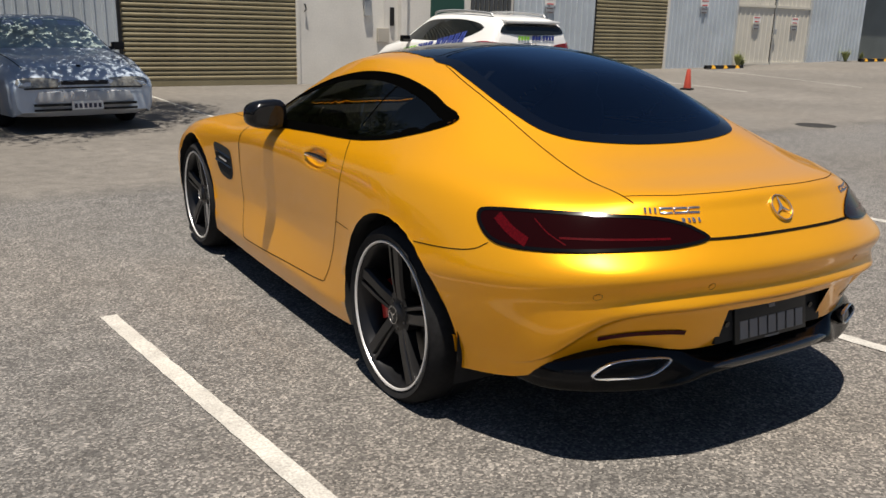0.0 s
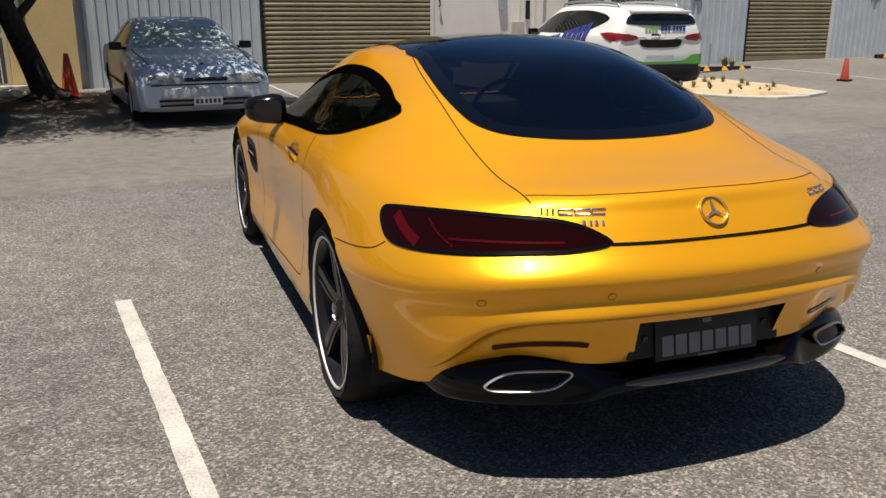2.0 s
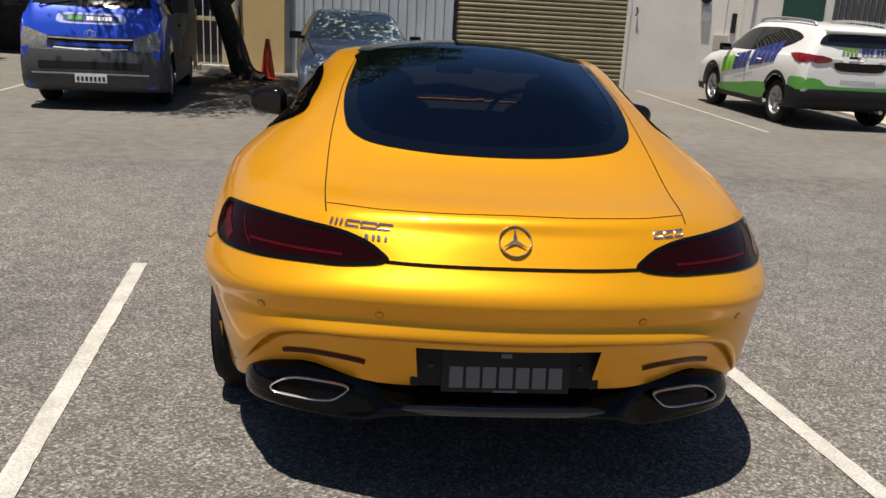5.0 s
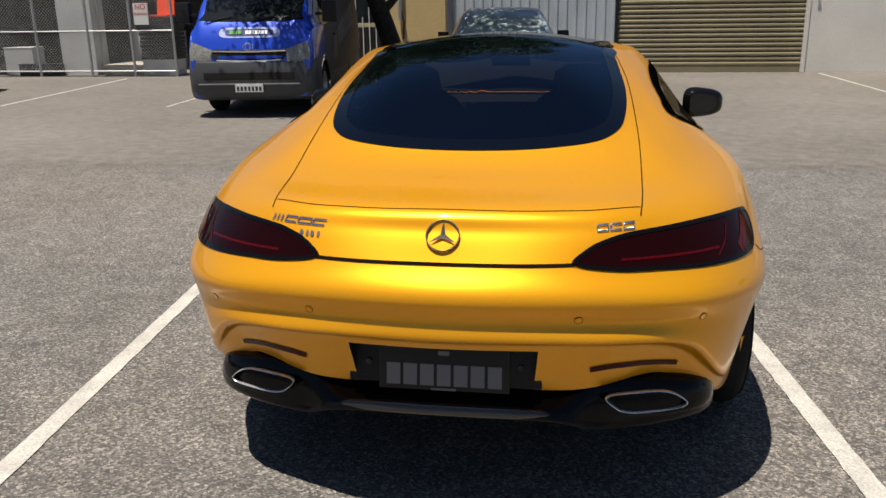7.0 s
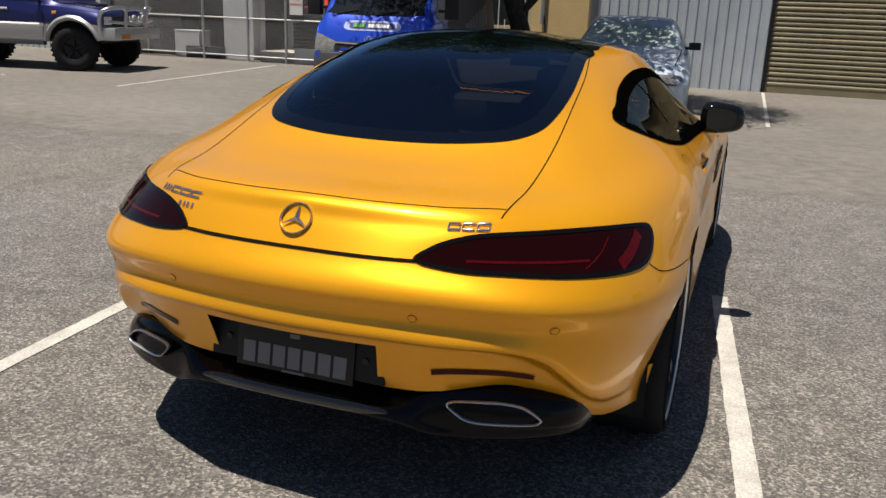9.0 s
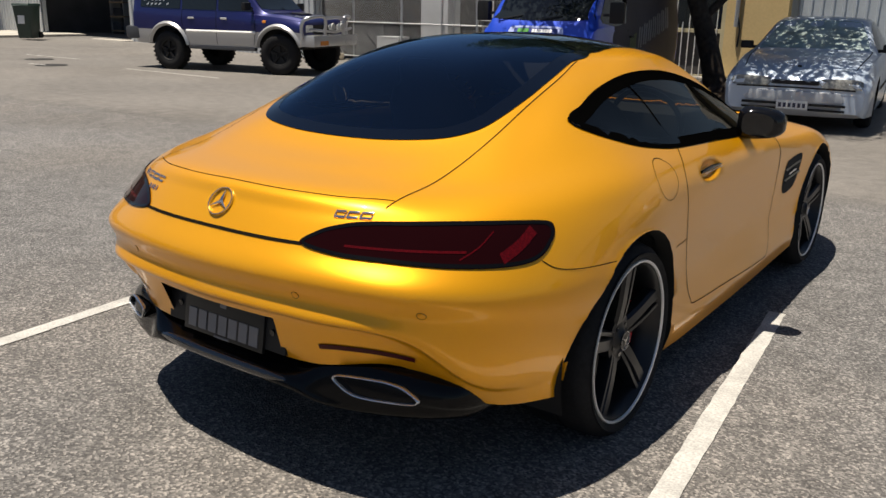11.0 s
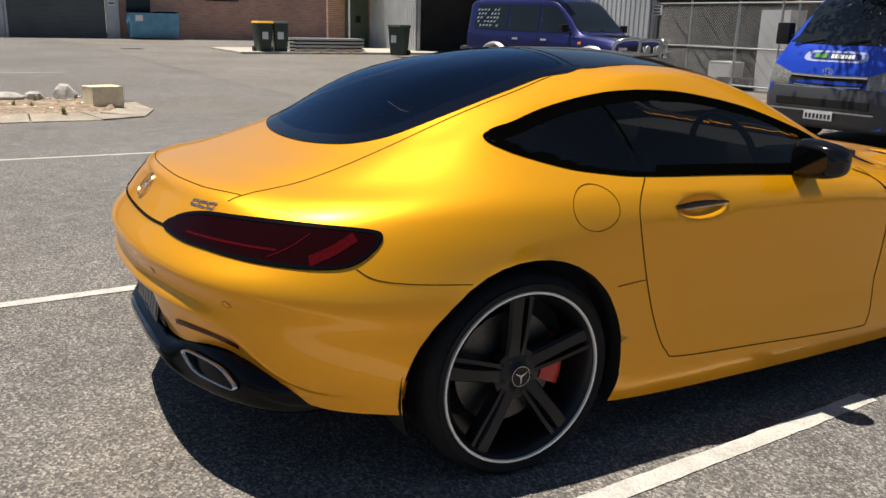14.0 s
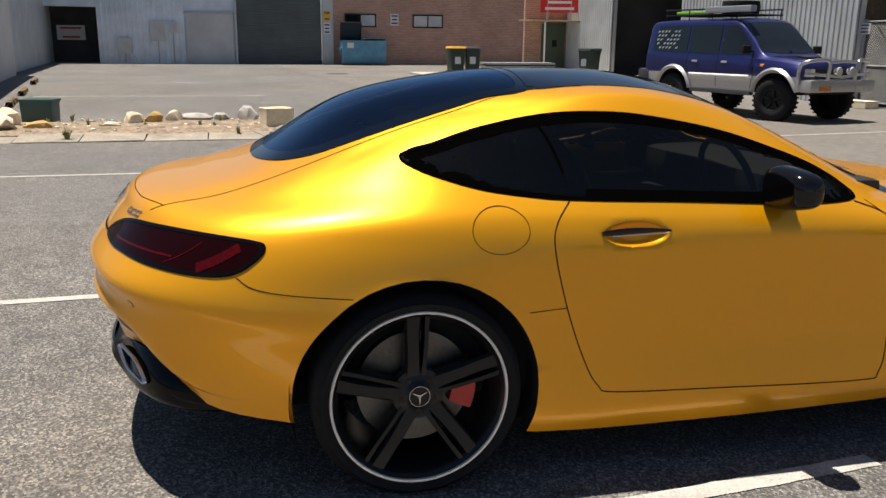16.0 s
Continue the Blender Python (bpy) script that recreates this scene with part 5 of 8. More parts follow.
def suv():
    car = thing("suv", "white compact suv with green band and navy lettering", "car", pose(6.88, 10.22, 0.02, 0, 0, 0.5))
    rows = [(-2.12, .72, .50, .82, .70, .80, 1.0, .66, 1.24), (-2.04, .82, .36, .89, .70, .87, 1.05, .66, 1.43), (-1.86, .88, .30, .92, .70, .89, 1.07, .63, 1.54), (-1.2, .89, .24, .925, .70, .89, 1.06, .62, 1.60), (-.3, .89, .24, .92, .68, .885, 1.05, .61, 1.62),
            (.3, .89, .24, .92, .68, .88, 1.03, .60, 1.58), (.8, .89, .24, .92, .68, .875, 1.02, .62, 1.35), (1.2, .89, .24, .92, .66, .86, 1.0, .68, 1.12), (1.8, .87, .25, .90, .62, .82, .92, .62, 1.0), (2.2, .80, .25, .84, .58, .74, .80, .55, .86), (2.3, .70, .3, .76, .55, .66, .72, .5, .76)]
    arches = ((-1.33, .36, .40), (1.33, .36, .40))
    skin = body_shell(car, rows, WHITE_PAINT, arches, label="white bodywork", lower=BLACK_MATT, split=0.36)
    R, L, F, B, T = views(skin)
    for s in (R, L):
        patch("side_glass", s, [(-1.66, 1.33), (-1.35, 1.21), (-.9, 1.12), (0, 1.09), (.85, 1.09), (.95, 1.11), (.7, 1.29), (.4, 1.42), (0, 1.48), (-.8, 1.49), (-1.3, 1.45), (-1.56, 1.40)], AUTO_GLASS, car, 0.004, 0.01, 0.1, 3, "dark side glass")
        patch("green_band", s, [(-2.10, .60), (-1.95, .58), (-1.80, .58), (-1.745, .68), (-1.78, .76), (-1.95, .77), (-2.10, .76)], LIME, car, 0.012, 0, 0.05, 2)
        patch("green_band", s, [(-.90, .34), (0, .33), (.88, .33), (.90, .44), (0, .52), (-.93, .60)], LIME, car, 0.008, 0, 0.06, 2)
        strip("sill_cladding", s, [(-.92, .29), (0, .285), (.92, .29)], 0.10, BLACK_MATT, car, 0.006, tall=0.01)
        for cy in (-1.33, 1.33):
            strip("arch_trim", s, [(cy + .435 * math.cos(a), .36 + .435 * math.sin(a)) for a in np.linspace(-0.1, math.pi + 0.1, 14)], 0.06, WHITE_PAINT if cy > 9 else BLACK_MATT, car, 0.006, 3)
        strip("window_pillar", s, [(-.15, 1.48), (-.12, 1.10)], 0.05, BLACK_GLOSS, car, 0.006)
        strip("door_seam", s, [(1.0, 1.05), (1.0, .6), (.92, .4)], 0.01, SEAM, car)
        strip("door_seam", s, [(-.12, 1.08), (-.12, .6), (-.12, .35)], 0.01, SEAM, car)
        for y in (-.72, .20):
            strip("door_handle", s, [(y, .95), (y + .18, .96)], 0.03, WHITE_PAINT, car, 0.01, tall=0.02)
        # lettering as leaning pairs of bars, green then navy, climbing to the rear
        a0, zz = .90, .63
        letters = [(.15, .28, LIME_BRIGHT)] * 3 + [(.16, .29, NAVY_VINYL)] * 3 + [(.07, .06, NAVY_VINYL)] + [(.16, .30 + .008 * k, NAVY_VINYL) for k in range(5)]
        for k, (w, h, m) in enumerate(letters):
            lo = zz + (.10 if h < .1 else 0)
            for u0, u1 in ((0, .44), (.52, .96)):
                y0, y1 = a0 - w * u0, a0 - w * u1
                bar("green_letter_block" if m is LIME_BRIGHT else "navy_letter_block", s, [(y0, lo + .17 * (a0 - y0)), (y1, lo + .17 * (a0 - y1)), (y1 - .05, lo + h + .17 * (a0 - y1)), (y0 - .05, lo + h + .17 * (a0 - y0))], m, car, 0.012)
            a0 -= w + .025
            zz += .027
        for k in range(7):
            strip("small_print", s, [(.30 - .11 * k, .60 + .018 * k), (.23 - .11 * k, .611 + .018 * k)], 0.025, SILVER, car, 0.004)
    patch("windscreen", F, mirror_half([(0, 1.53), (.48, 1.50), (.74, 1.14), (0, 1.15)]), AUTO_GLASS, car, 0.004, 0.01, 0.1, 3)
    patch("rear_window", B, mirror_half([(0, 1.43), (.42, 1.42), (.60, 1.40), (.68, 1.31), (.64, 1.265), (.3, 1.245), (0, 1.24)]), AUTO_GLASS, car, 0.012, 0.012, 0.04, 3, "dark rear window")
    bm = bmesh.new()
    box(bm, (0, -1.98, 1.475), (1.18, .3, .045), bevel=0.02, rx=6)
    part("roof_spoiler", bm, WHITE_PAINT, car, "", 40)
    for s in (1, -1):
        patch("tail_lamp", B, [(s * x, z) for x, z in ((.44, 1.04), (.50, 1.075), (.64, 1.105), (.82, 1.125), (.84, 1.01), (.70, .985), (.54, 1.0))], RED_LENS, car, 0.012, 0.03, 0.03, 1, "red tail lamp")
        patch("tail_lamp_clear", B, [(s * x, z) for x, z in ((.28, 1.045), (.36, 1.06), (.46, 1.06), (.47, 1.02), (.40, 1.01), (.32, 1.02))], LENS, car, 0.015, 0.03, 0.03, 1)
        seen = R if s == 1 else L
        patch("tail_lamp_wrap", seen, [(-2.09, .99), (-2.08, 1.11), (-1.95, 1.125), (-1.80, 1.125), (-1.60, 1.105), (-1.70, 1.075), (-1.84, 1.02), (-1.98, .985)], RED_LENS, car, 0.012, 0.02, 0.03, 1)
        bm = bmesh.new()
        pts = [(s * .58, -1.70, 1.545), (s * .585, -1.55, 1.60), (s * .59, -.6, 1.645), (s * .58, .1, 1.625), (s * .57, .25, 1.58)]
        tube(bm, [Vector(p) for p in spline(pts, 4)], 0.022, 8)
        part("roof_rail", bm, GREY_STEEL, car, "silver roof rail", 60)
        patch("head_lamp", F, [(s * x, z) for x, z in ((.45, .80), (.70, .86), (.74, .80), (.55, .72))], LENS, car, 0.006, 0.02, 0.08, 2)
    patch("tailgate_band", B, mirror_half([(0, 1.01), (.36, 1.015), (.42, .98), (.34, .89), (0, .88)]), BLACK_GLOSS, car, 0.006, 0.012, 0.08, 3, "black tailgate plate recess")
    bm = bmesh.new()
    tube(bm, [(.06 * math.cos(t), -2.145, 1.07 + .04 * math.sin(t)) for t in np.linspace(0, 2 * math.pi, 20)], 0.008, 6, False)
    part("tailgate_badge", bm, CHROME, car)
    shape_row(B, car, (-.33, 1.155), 0, [(.05, .07, .015)] * 4, LIME_BRIGHT)
    shape_row(B, car, (-.02, 1.155), 0, [(.055, .08, .012)] * 3 + [(.02, .02, .012)] + [(.055, .08, .012)] * 4, NAVY_VINYL)
    patch("black_wiper", B, rect(-.2, -.02, 1.075, 1.105), BLACK_GLOSS, car, 0.01, 0, 0.1, 2)
    patch("green_band_rear", B, mirror_half([(0, .55), (.62, .56), (.82, .60), (.82, .76), (.60, .74), (.48, .66), (0, .645)]), LIME, car, 0.012, 0, 0.04, 2)
    for k in range(13):
        strip("web_address", B, [(-.28 + .044 * k, .735), (-.25 + .044 * k, .735)], 0.035, SILVER, car, 0.006)
    bm = bmesh.new()
    prof = [(-2.02, .63), (-2.18, .60), (-2.21, .44), (-2.12, .31), (-1.95, .28)]
    P = [(0, 0.0), (.55, .01), (.78, .05), (.89, .13), (.94, .27), (.945, .46)]
    P = [(-x, y) for x, y in P[:0:-1]] + P
    sheet(bm, [[(x, y + dy, z) for y, z in prof] for x, dy in P])
    part("rear_bumper", bm, BLACK_MATT, car, "dark lower bumper", 50)
    bm = bmesh.new()
    tube(bm, [(.42, -2.05, .30), (.42, -2.2, .29)], 0.03, 12)
    part("exhaust_pipe", bm, GREY_STEEL, car)
    side_mirror(car, .98, .72, 1.10, BLACK_GLOSS, (0.18, 0.11, 0.13))
    for s in (1, -1):
        for y in (-1.33, 1.33):
            road_wheel(car, (s * .78, y, .345), s, .35, .225, .225, "alloy")
    return car


def van():
    car = thing("delivery_van", "royal blue delivery van with dark grey bumpers, in shade", "van", pose(-4.36, 9.02, 0, 0, 0, 187) @ Matrix.Scale(1.03, 4))
    rows = [(-2.35, .80, .40, .83, .8, .82, 1.15, .70, 1.88), (-2.25, .83, .28, .845, .8, .835, 1.18, .73, 1.96), (-1.3, .84, .24, .847, .8, .84, 1.18, .74, 1.98), (0, .84, .24, .847, .8, .84, 1.18, .74, 1.98), (.9, .84, .24, .847, .8, .84, 1.17, .73, 1.97),
            (1.35, .84, .24, .847, .8, .835, 1.16, .70, 1.92), (1.75, .84, .24, .845, .78, .83, 1.15, .70, 1.62), (2.08, .83, .26, .84, .76, .815, 1.12, .70, 1.30), (2.22, .82, .26, .83, .72, .80, 1.02, .66, 1.10), (2.30, .79, .27, .80, .66, .77, .86, .62, .92), (2.34, .74, .28, .76, .6, .72, .76, .58, .80)]
    arches = ((-1.20, .33, .37), (1.37, .33, .37))
    skin = body_shell(car, rows, BLUE_PAINT, arches, label="royal blue front and dark wrapped sides", lower=GREY_PLASTIC, split=0.6)
    R, L, F, B, T = views(skin)
    patch("windscreen", F, mirror_half([(0, 1.86), (.55, 1.84), (.66, 1.74), (.74, 1.34), (.70, 1.26), (0, 1.24)]), AUTO_GLASS, car, 0.004, 0.01, 0.1, 3, "large raked windscreen")
    for s in (R, L):
        patch("dark_wrap", s, [(-2.2, .52), (-1.0, .5), (.9, .5), (1.30, .75), (1.42, 1.0), (1.36, 1.5), (1.25, 1.86), (0, 1.90), (-2.2, 1.86)], DARK_SIDE, car, 0.002, 0.0, 0.15, 2, "dark printed side wrap")
        patch("cab_glass", s, [(1.80, 1.22), (1.72, 1.40), (1.42, 1.74), (1.30, 1.80), (.85, 1.80), (.82, 1.22)], AUTO_GLASS, car, 0.006, 0.01, 0.1, 2)
        bar("olive_print", s, [(.62, .62), (.30, .70), (.27, 1.08), (.60, 1.0)], OLIVE_PRINT, car)
        for k in range(7):
            a = .18 - .26 * k
            for u in (0, .12):
                bar("faded_letter_block", s, [(a - u, .84 + .045 * k), (a - u - .08, .85 + .045 * k), (a - u - .11, 1.16 + .05 * k), (a - u - .03, 1.15 + .05 * k)], FADED_PRINT, car)
        strip("door_seam", s, [(.72, 1.8), (.72, 1.0), (.74, .4)], 0.012, SEAM, car)
        bm = bmesh.new()
        box(bm, ((.86 if s is R else -.86), .55, 1.02), (.03, .16, .03), bevel=0.008)
        part("door_handle", bm, BLACK_MATT, car)
    for s in (1, -1):
        patch("head_lamp", F, [(s * x, z) for x, z in ((.50, .735), (.505, .80), (.49, .885), (.60, .925), (.70, .965), (.78, .985), (.80, .86), (.79, .75), (.66, .725))], LENS_DULL, car, 0.010, 0.03, 0.06, 1, "large clear head lamp")
        patch("fog_recess", F, rect(*sorted((s * .50, s * .70)), .40, .50), CAVITY, car, 0.03, 0.03, 0.1, 2)
    patch("upper_grille", F, mirror_half([(0, .87), (.48, .88), (.50, .84), (.42, .745), (0, .73)]), CAVITY, car, 0.004, 0.01, 0.1, 2)
    strip("grille_bar", F, [(-.49, .875), (0, .865), (.49, .875)], 0.03, CHROME, car, 0.012, tall=0.012)
    strip("grille_bar", F, [(-.43, .75), (0, .735), (.43, .75)], 0.03, CHROME, car, 0.012, tall=0.012)
    bm = bmesh.new()
    prof = [(2.28, .76), (2.40, .73), (2.44, .58), (2.42, .36), (2.36, .26), (2.2, .22)]
    P = [(0, 0.0), (.50, -.01), (.72, -.05), (.83, -.15), (.87, -.32), (.872, -.58)]
    P = [(-x, y) for x, y in P[:0:-1]] + P
    sheet(bm, [[(x, y + dy, z) for y, z in prof] for x, dy in P])
    bump = part("bumper", bm, GREY_PLASTIC, car, "dark grey deep bumper", 50)
    bm = bmesh.new()
    box(bm, (0, 2.425, .555), (1.2, .03, .10), bevel=0.01)
    part("bumper_intake", bm, CAVITY, bump)
    bm = bmesh.new()
    box(bm, (0, 2.432, .455), (1.35, .02, .018))
    part("bumper_trim", bm, ALLOY, bump)
    car_plate(car, 2.447, .40, 1, n=7)
    for k in range(2):
        bm = bmesh.new()
        tube(bm, [((.065 if k == 0 else .03) * math.cos(t), 2.36, .925 + (.045 if k == 0 else .04) * math.sin(t)) for t in np.linspace(0, 2 * math.pi, 22)], 0.007, 6, False)
        part("front_badge", bm, CHROME, car)
    # soft white panel with logo blocks on the nose
    patch("white_logo_panel", F, mirror_half([(0, 1.17), (.32, 1.165), (.40, 1.12), (.36, 1.045), (0, 1.04)]), PALE_GLOW, car, 0.003, 0, 0.1, 3)
    patch("blue_logo_panel", F, mirror_half([(0, 1.145), (.28, 1.14), (.32, 1.11), (.29, 1.065), (0, 1.06)]), NAVY_VINYL, car, 0.005, 0, 0.1, 3)
    shape_row(F, car, (.10, 1.08), 0, [(.05, .05, .008)] * 3, LIME, 0.008)
    shape_row(F, car, (-.24, 1.08), 0, [(.035, .045, .008)] * 7, WHITE_VINYL, 0.008)
    for x0, x1 in ((.6, .0), (.0, -.55)):
        bm = bmesh.new()
        a, b = F.on(x0, 1.235, 0.02)[0], F.on((x0 + x1) / 2 - .05, 1.30, 0.015)[0]
        tube(bm, [a, b], 0.008, 6)
        part("wiper", bm, BLACK_MATT, car)
    side_mirror(car, 1.0, 1.78, 1.36, BLACK_MATT, (0.2, 0.12, 0.28))
    for s in (1, -1):
        for y in (-1.20, 1.37):
            road_wheel(car, (s * .73, y, .33), s, .332, .2, .2, "steel")
    return car


def four_wheel_drive():
    car = thing("four_wheel_drive", "navy and silver four-wheel drive with bull bar and roof rack", "car", pose(-12.76, 9.07, ground_z(-12.8, 9.1), 0, 0, -77) @ Matrix.Scale(1.07, 4))
    rows = [(-2.24, .74, .62, .83, .8, .82, 1.12, .68, 1.70), (-2.19, .80, .55, .85, .8, .835, 1.15, .71, 1.82), (-2.0, .82, .52, .86, .8, .84, 1.15, .72, 1.86), (-1.2, .83, .50, .86, .8, .835, 1.15, .72, 1.88), (-.2, .83, .50, .86, .8, .835, 1.14, .72, 1.88), (.25, .83, .50, .86, .8, .83, 1.13, .70, 1.84),
            (.62, .83, .50, .86, .8, .82, 1.12, .68, 1.52), (.95, .83, .50, .86, .8, .81, 1.10, .70, 1.20), (1.4, .82, .52, .85, .78, .79, 1.06, .68, 1.14), (1.78, .80, .54, .83, .76, .76, 1.0, .64, 1.08), (1.86, .76, .58, .80, .74, .72, .94, .60, 1.0)]
    arches = ((-1.33, .43, .45), (1.32, .43, .45))
    skin = body_shell(car, rows, NAVY, arches, label="navy upper and silver lower bodywork", lower=SILVER_PAINT, split=0.80)
    R, L, F, B, T = views(skin)
    for s in (R, L):
        patch("rear_side_glass", s, [(-2.02, 1.24), (-1.5, 1.22), (-1.02, 1.21), (-1.0, 1.5), (-1.0, 1.74), (-1.5, 1.74), (-1.92, 1.73), (-2.0, 1.5)], AUTO_GLASS, car, 0.008, 0.01, 0.06, 1)
        patch("rear_door_glass", s, [(-.96, 1.21), (-.5, 1.20), (-.12, 1.20), (-.12, 1.5), (-.12, 1.74), (-.5, 1.74), (-.95, 1.74), (-.95, 1.5)], AUTO_GLASS, car, 0.008, 0.01, 0.06, 1)
        patch("front_door_glass", s, [(-.07, 1.20), (.3, 1.19), (.74, 1.18), (.62, 1.36), (.45, 1.54), (.27, 1.72), (.1, 1.73), (-.07, 1.73), (-.07, 1.45)], AUTO_GLASS, car, 0.008, 0.01, 0.06, 1)
        for i in range(7):
            for j in range(5):
                if (i * 7 + j * 3) % 5:
                    a, b = -1.96 + .10 * i + .02 * (j % 2), 1.27 + .082 * j
                    bar("white_sticker", s, [(a, b), (a + .05, b + .012), (a + .075, b + .052), (a + .02, b + .04)], SILVER, car, 0.012)
        for cy in (-1.33, 1.32):
            strip("wheel_flare", s, [(cy + .49 * math.cos(a), .43 + .49 * math.sin(a)) for a in np.linspace(0.0, math.pi, 14)], 0.09, SILVER_PAINT, car, 0.01, 3, tall=0.05)
        strip("side_moulding", s, [(-.85, .79), (0, .79), (.82, .79)], 0.05, WHITE_PAINT, car, 0.01, tall=0.02)
        strip("door_seam", s, [(.80, 1.14), (.80, .8), (.76, .55)], 0.012, SEAM, car)
        strip("door_seam", s, [(-.12, 1.18), (-.12, .8), (-.12, .55)], 0.012, SEAM, car)
        strip("door_seam", s, [(-.96, 1.2), (-.96, .95), (-.88, .7)], 0.012, SEAM, car)
        for y in (-.80, .0):
            strip("door_handle", s, [(y, 1.04), (y + .15, 1.04)], 0.04, ALLOY, car, 0.01, tall=0.015)
        strip("side_indicator", s, [(.98, 1.0), (1.06, 1.0)], 0.05, AMBER, car, 0.01, tall=0.01)
        bm = bmesh.new()
        sx = .87 if s is R else -.87
        box(bm, (sx * .93, -.02, .47), (.10, 1.6, .07), bevel=0.015)
        part("side_step", bm, GREY_PLASTIC, car)
    patch("windscreen", F, mirror_half([(0, 1.80), (.3, 1.80), (.58, 1.77), (.64, 1.5), (.70, 1.24), (.4, 1.22), (0, 1.22)]), AUTO_GLASS, car, 0.008, 0.01, 0.06, 1)
    patch("rear_screen", B, mirror_half([(0, 1.65), (.52, 1.63), (.6, 1.25), (0, 1.24)]), AUTO_GLASS, car, 0.004, 0.01, 0.12, 3)
    patch("bonnet_scoop", T, rect(-.2, .2, 1.2, 1.45), BLACK_MATT, car, 0.02, 0.03, 0.1, 2)
    # bumper and bull bar
    bm = bmesh.new()
    box(bm, (0, 1.97, .66), (1.70, .34, .22), bevel=0.05)
    bump = part("front_bumper", bm, SILVER_PAINT, car, "silver winch bumper", 40)
    for s in (1, -1):
        bm = bmesh.new()
        box(bm, (s * .48, 2.14, .62), (.3, .02, .09), bevel=0.01)
        part("bumper_lamp", bm, AMBER if s > 0 else LENS, bump)
        bm = bmesh.new()
        tube(bm, [Vector(p) for p in spline([(s * .36, 2.07, .72), (s * .36, 2.10, 1.02), (s * .40, 2.09, 1.10), (s * .5, 2.08, 1.12), (s * .74, 2.01, 1.10), (s * .84, 1.90, 1.04), (s * .86, 1.86, .90), (s * .85, 1.88, .70)], 4)], 0.033, 10)
        part("bull_bar_loop", bm, ALLOY, car, "polished bull bar loop", 60)
        bm = bmesh.new()
        lathe(bm, [(0.001, 2.17), (.07, 2.17), (.08, 2.15), (.06, 2.08), (0.001, 2.07)], 24, (s * .17, 0, .92), "y")
        part("driving_lamp", bm, LENS, car, "round driving lamp", 40)
        patch("head_lamp", F, rect(*sorted((s * .45, s * .70)), .82, .95), LENS, car, 0.006, 0.02, 0.1, 2)
    bm = bmesh.new()
    tube(bm, [(-.37, 2.09, 1.08), (0, 2.10, 1.10), (.37, 2.09, 1.08)], 0.03, 10)
    part("bull_bar_rail", bm, ALLOY, car, "", 60)
    bm = bmesh.new()
    tube(bm, [(-.8, 2.01, .88), (0, 2.10, .82), (.8, 2.01, .88)], 0.025, 10)
    part("bull_bar_rail", bm, ALLOY, car, "", 60)
    patch("grille", F, rect(-.42, .42, .78, .95), CAVITY, car, 0.005, 0.01, 0.1, 2)
    bm = bmesh.new()
    box(bm, (0, -2.26, .72), (1.74, .36, .26), bevel=0.07)
    part("rear_bumper", bm, GREY_PLASTIC, car, "", 40)
    # roof rack
    for s in (1, -1):
        bm = bmesh.new()
        tube(bm, [(s * .60, -1.95, 2.06), (s * .60, .1, 2.06)], 0.016, 6)
        part("rack_rail", bm, BLACK_MATT, car)
        bm = bmesh.new()
        tube(bm, [(s * .60, -1.95, 1.95), (s * .60, .1, 1.95)], 0.014, 6)
        part("rack_rail", bm, BLACK_MATT, car)
        for y in (-1.9, -1.25, -.6, .05):
            bm = bmesh.new()
            tube(bm, [(s * .60, y, 1.82), (s * .60, y, 2.06)], 0.014, 6)
            part("rack_post", bm, BLACK_MATT, car)
    for y in np.linspace(-1.95, .1, 9):
        bm = bmesh.new()
        tube(bm, [(-.60, y, 1.95), (.60, y, 1.95)], 0.012, 6)
        part("rack_slat", bm, BLACK_MATT, car)
    bm = bmesh.new()
    lathe(bm, [(.16, -.1), (.36, -.12), (.38, 0), (.36, .12), (.16, .1), (.16, -.1)], 28, (0, -.45, 2.10), "z")
    part("spare_tyre", bm, RUBBER, car, "spare tyre on the rack", 40)
    bm = bmesh.new()
    box(bm, (.45, -1.25, 2.0), (.1, 1.0, .06), bevel=0.02)
    part("rack_strap", bm, LIME_BRIGHT, car, "green strap roll")
    bm = bmesh.new()
    box(bm, (.64, -.1, 2.04), (.16, 1.2, .12), bevel=0.03)
    part("awning_roll", bm, GREY_STEEL, car, "grey rolled awning on the rack")
    side_mirror(car, .97, .70, 1.28, BLACK_MATT, (0.18, 0.1, 0.15))
    for s in (1, -1):
        for y in (-1.33, 1.32):
            road_wheel(car, (s * .76, y, .385), s, .39, .26, .205, "mud", 12 if y > 0 else 0)
    return car


sedan()
suv()
van()
four_wheel_drive()


# ---- more of the yard: north side going east ----
WOOD = material("weathered_timber", (0.30, 0.22, 0.13), 0.85, grain=0.25, scale=18, bump=0.4)
ORANGE = material("faded_orange_cone_plastic", (0.80, 0.09, 0.025), 0.5, stain=0.1)
RED_CONE = material("dull_red_cone_plastic", (0.45, 0.06, 0.035), 0.55, stain=0.1)
YELLOW_PLASTIC = material("yellow_plastic", (0.80, 0.42, 0.03), 0.5)
BIN_GREEN = material("dark_green_bin_plastic", (0.018, 0.04, 0.032), 0.45, stain=0.1)
SKIP_BLUE = material("faded_blue_steel", (0.10, 0.30, 0.46), 0.5, stain=0.15, stain_scale=3)
RED_SIGN = material("red_sign_paint", (0.60, 0.02, 0.02), 0.5)
SIGN_WHITE = material("white_sign_sheet", (0.75, 0.75, 0.73), 0.5)
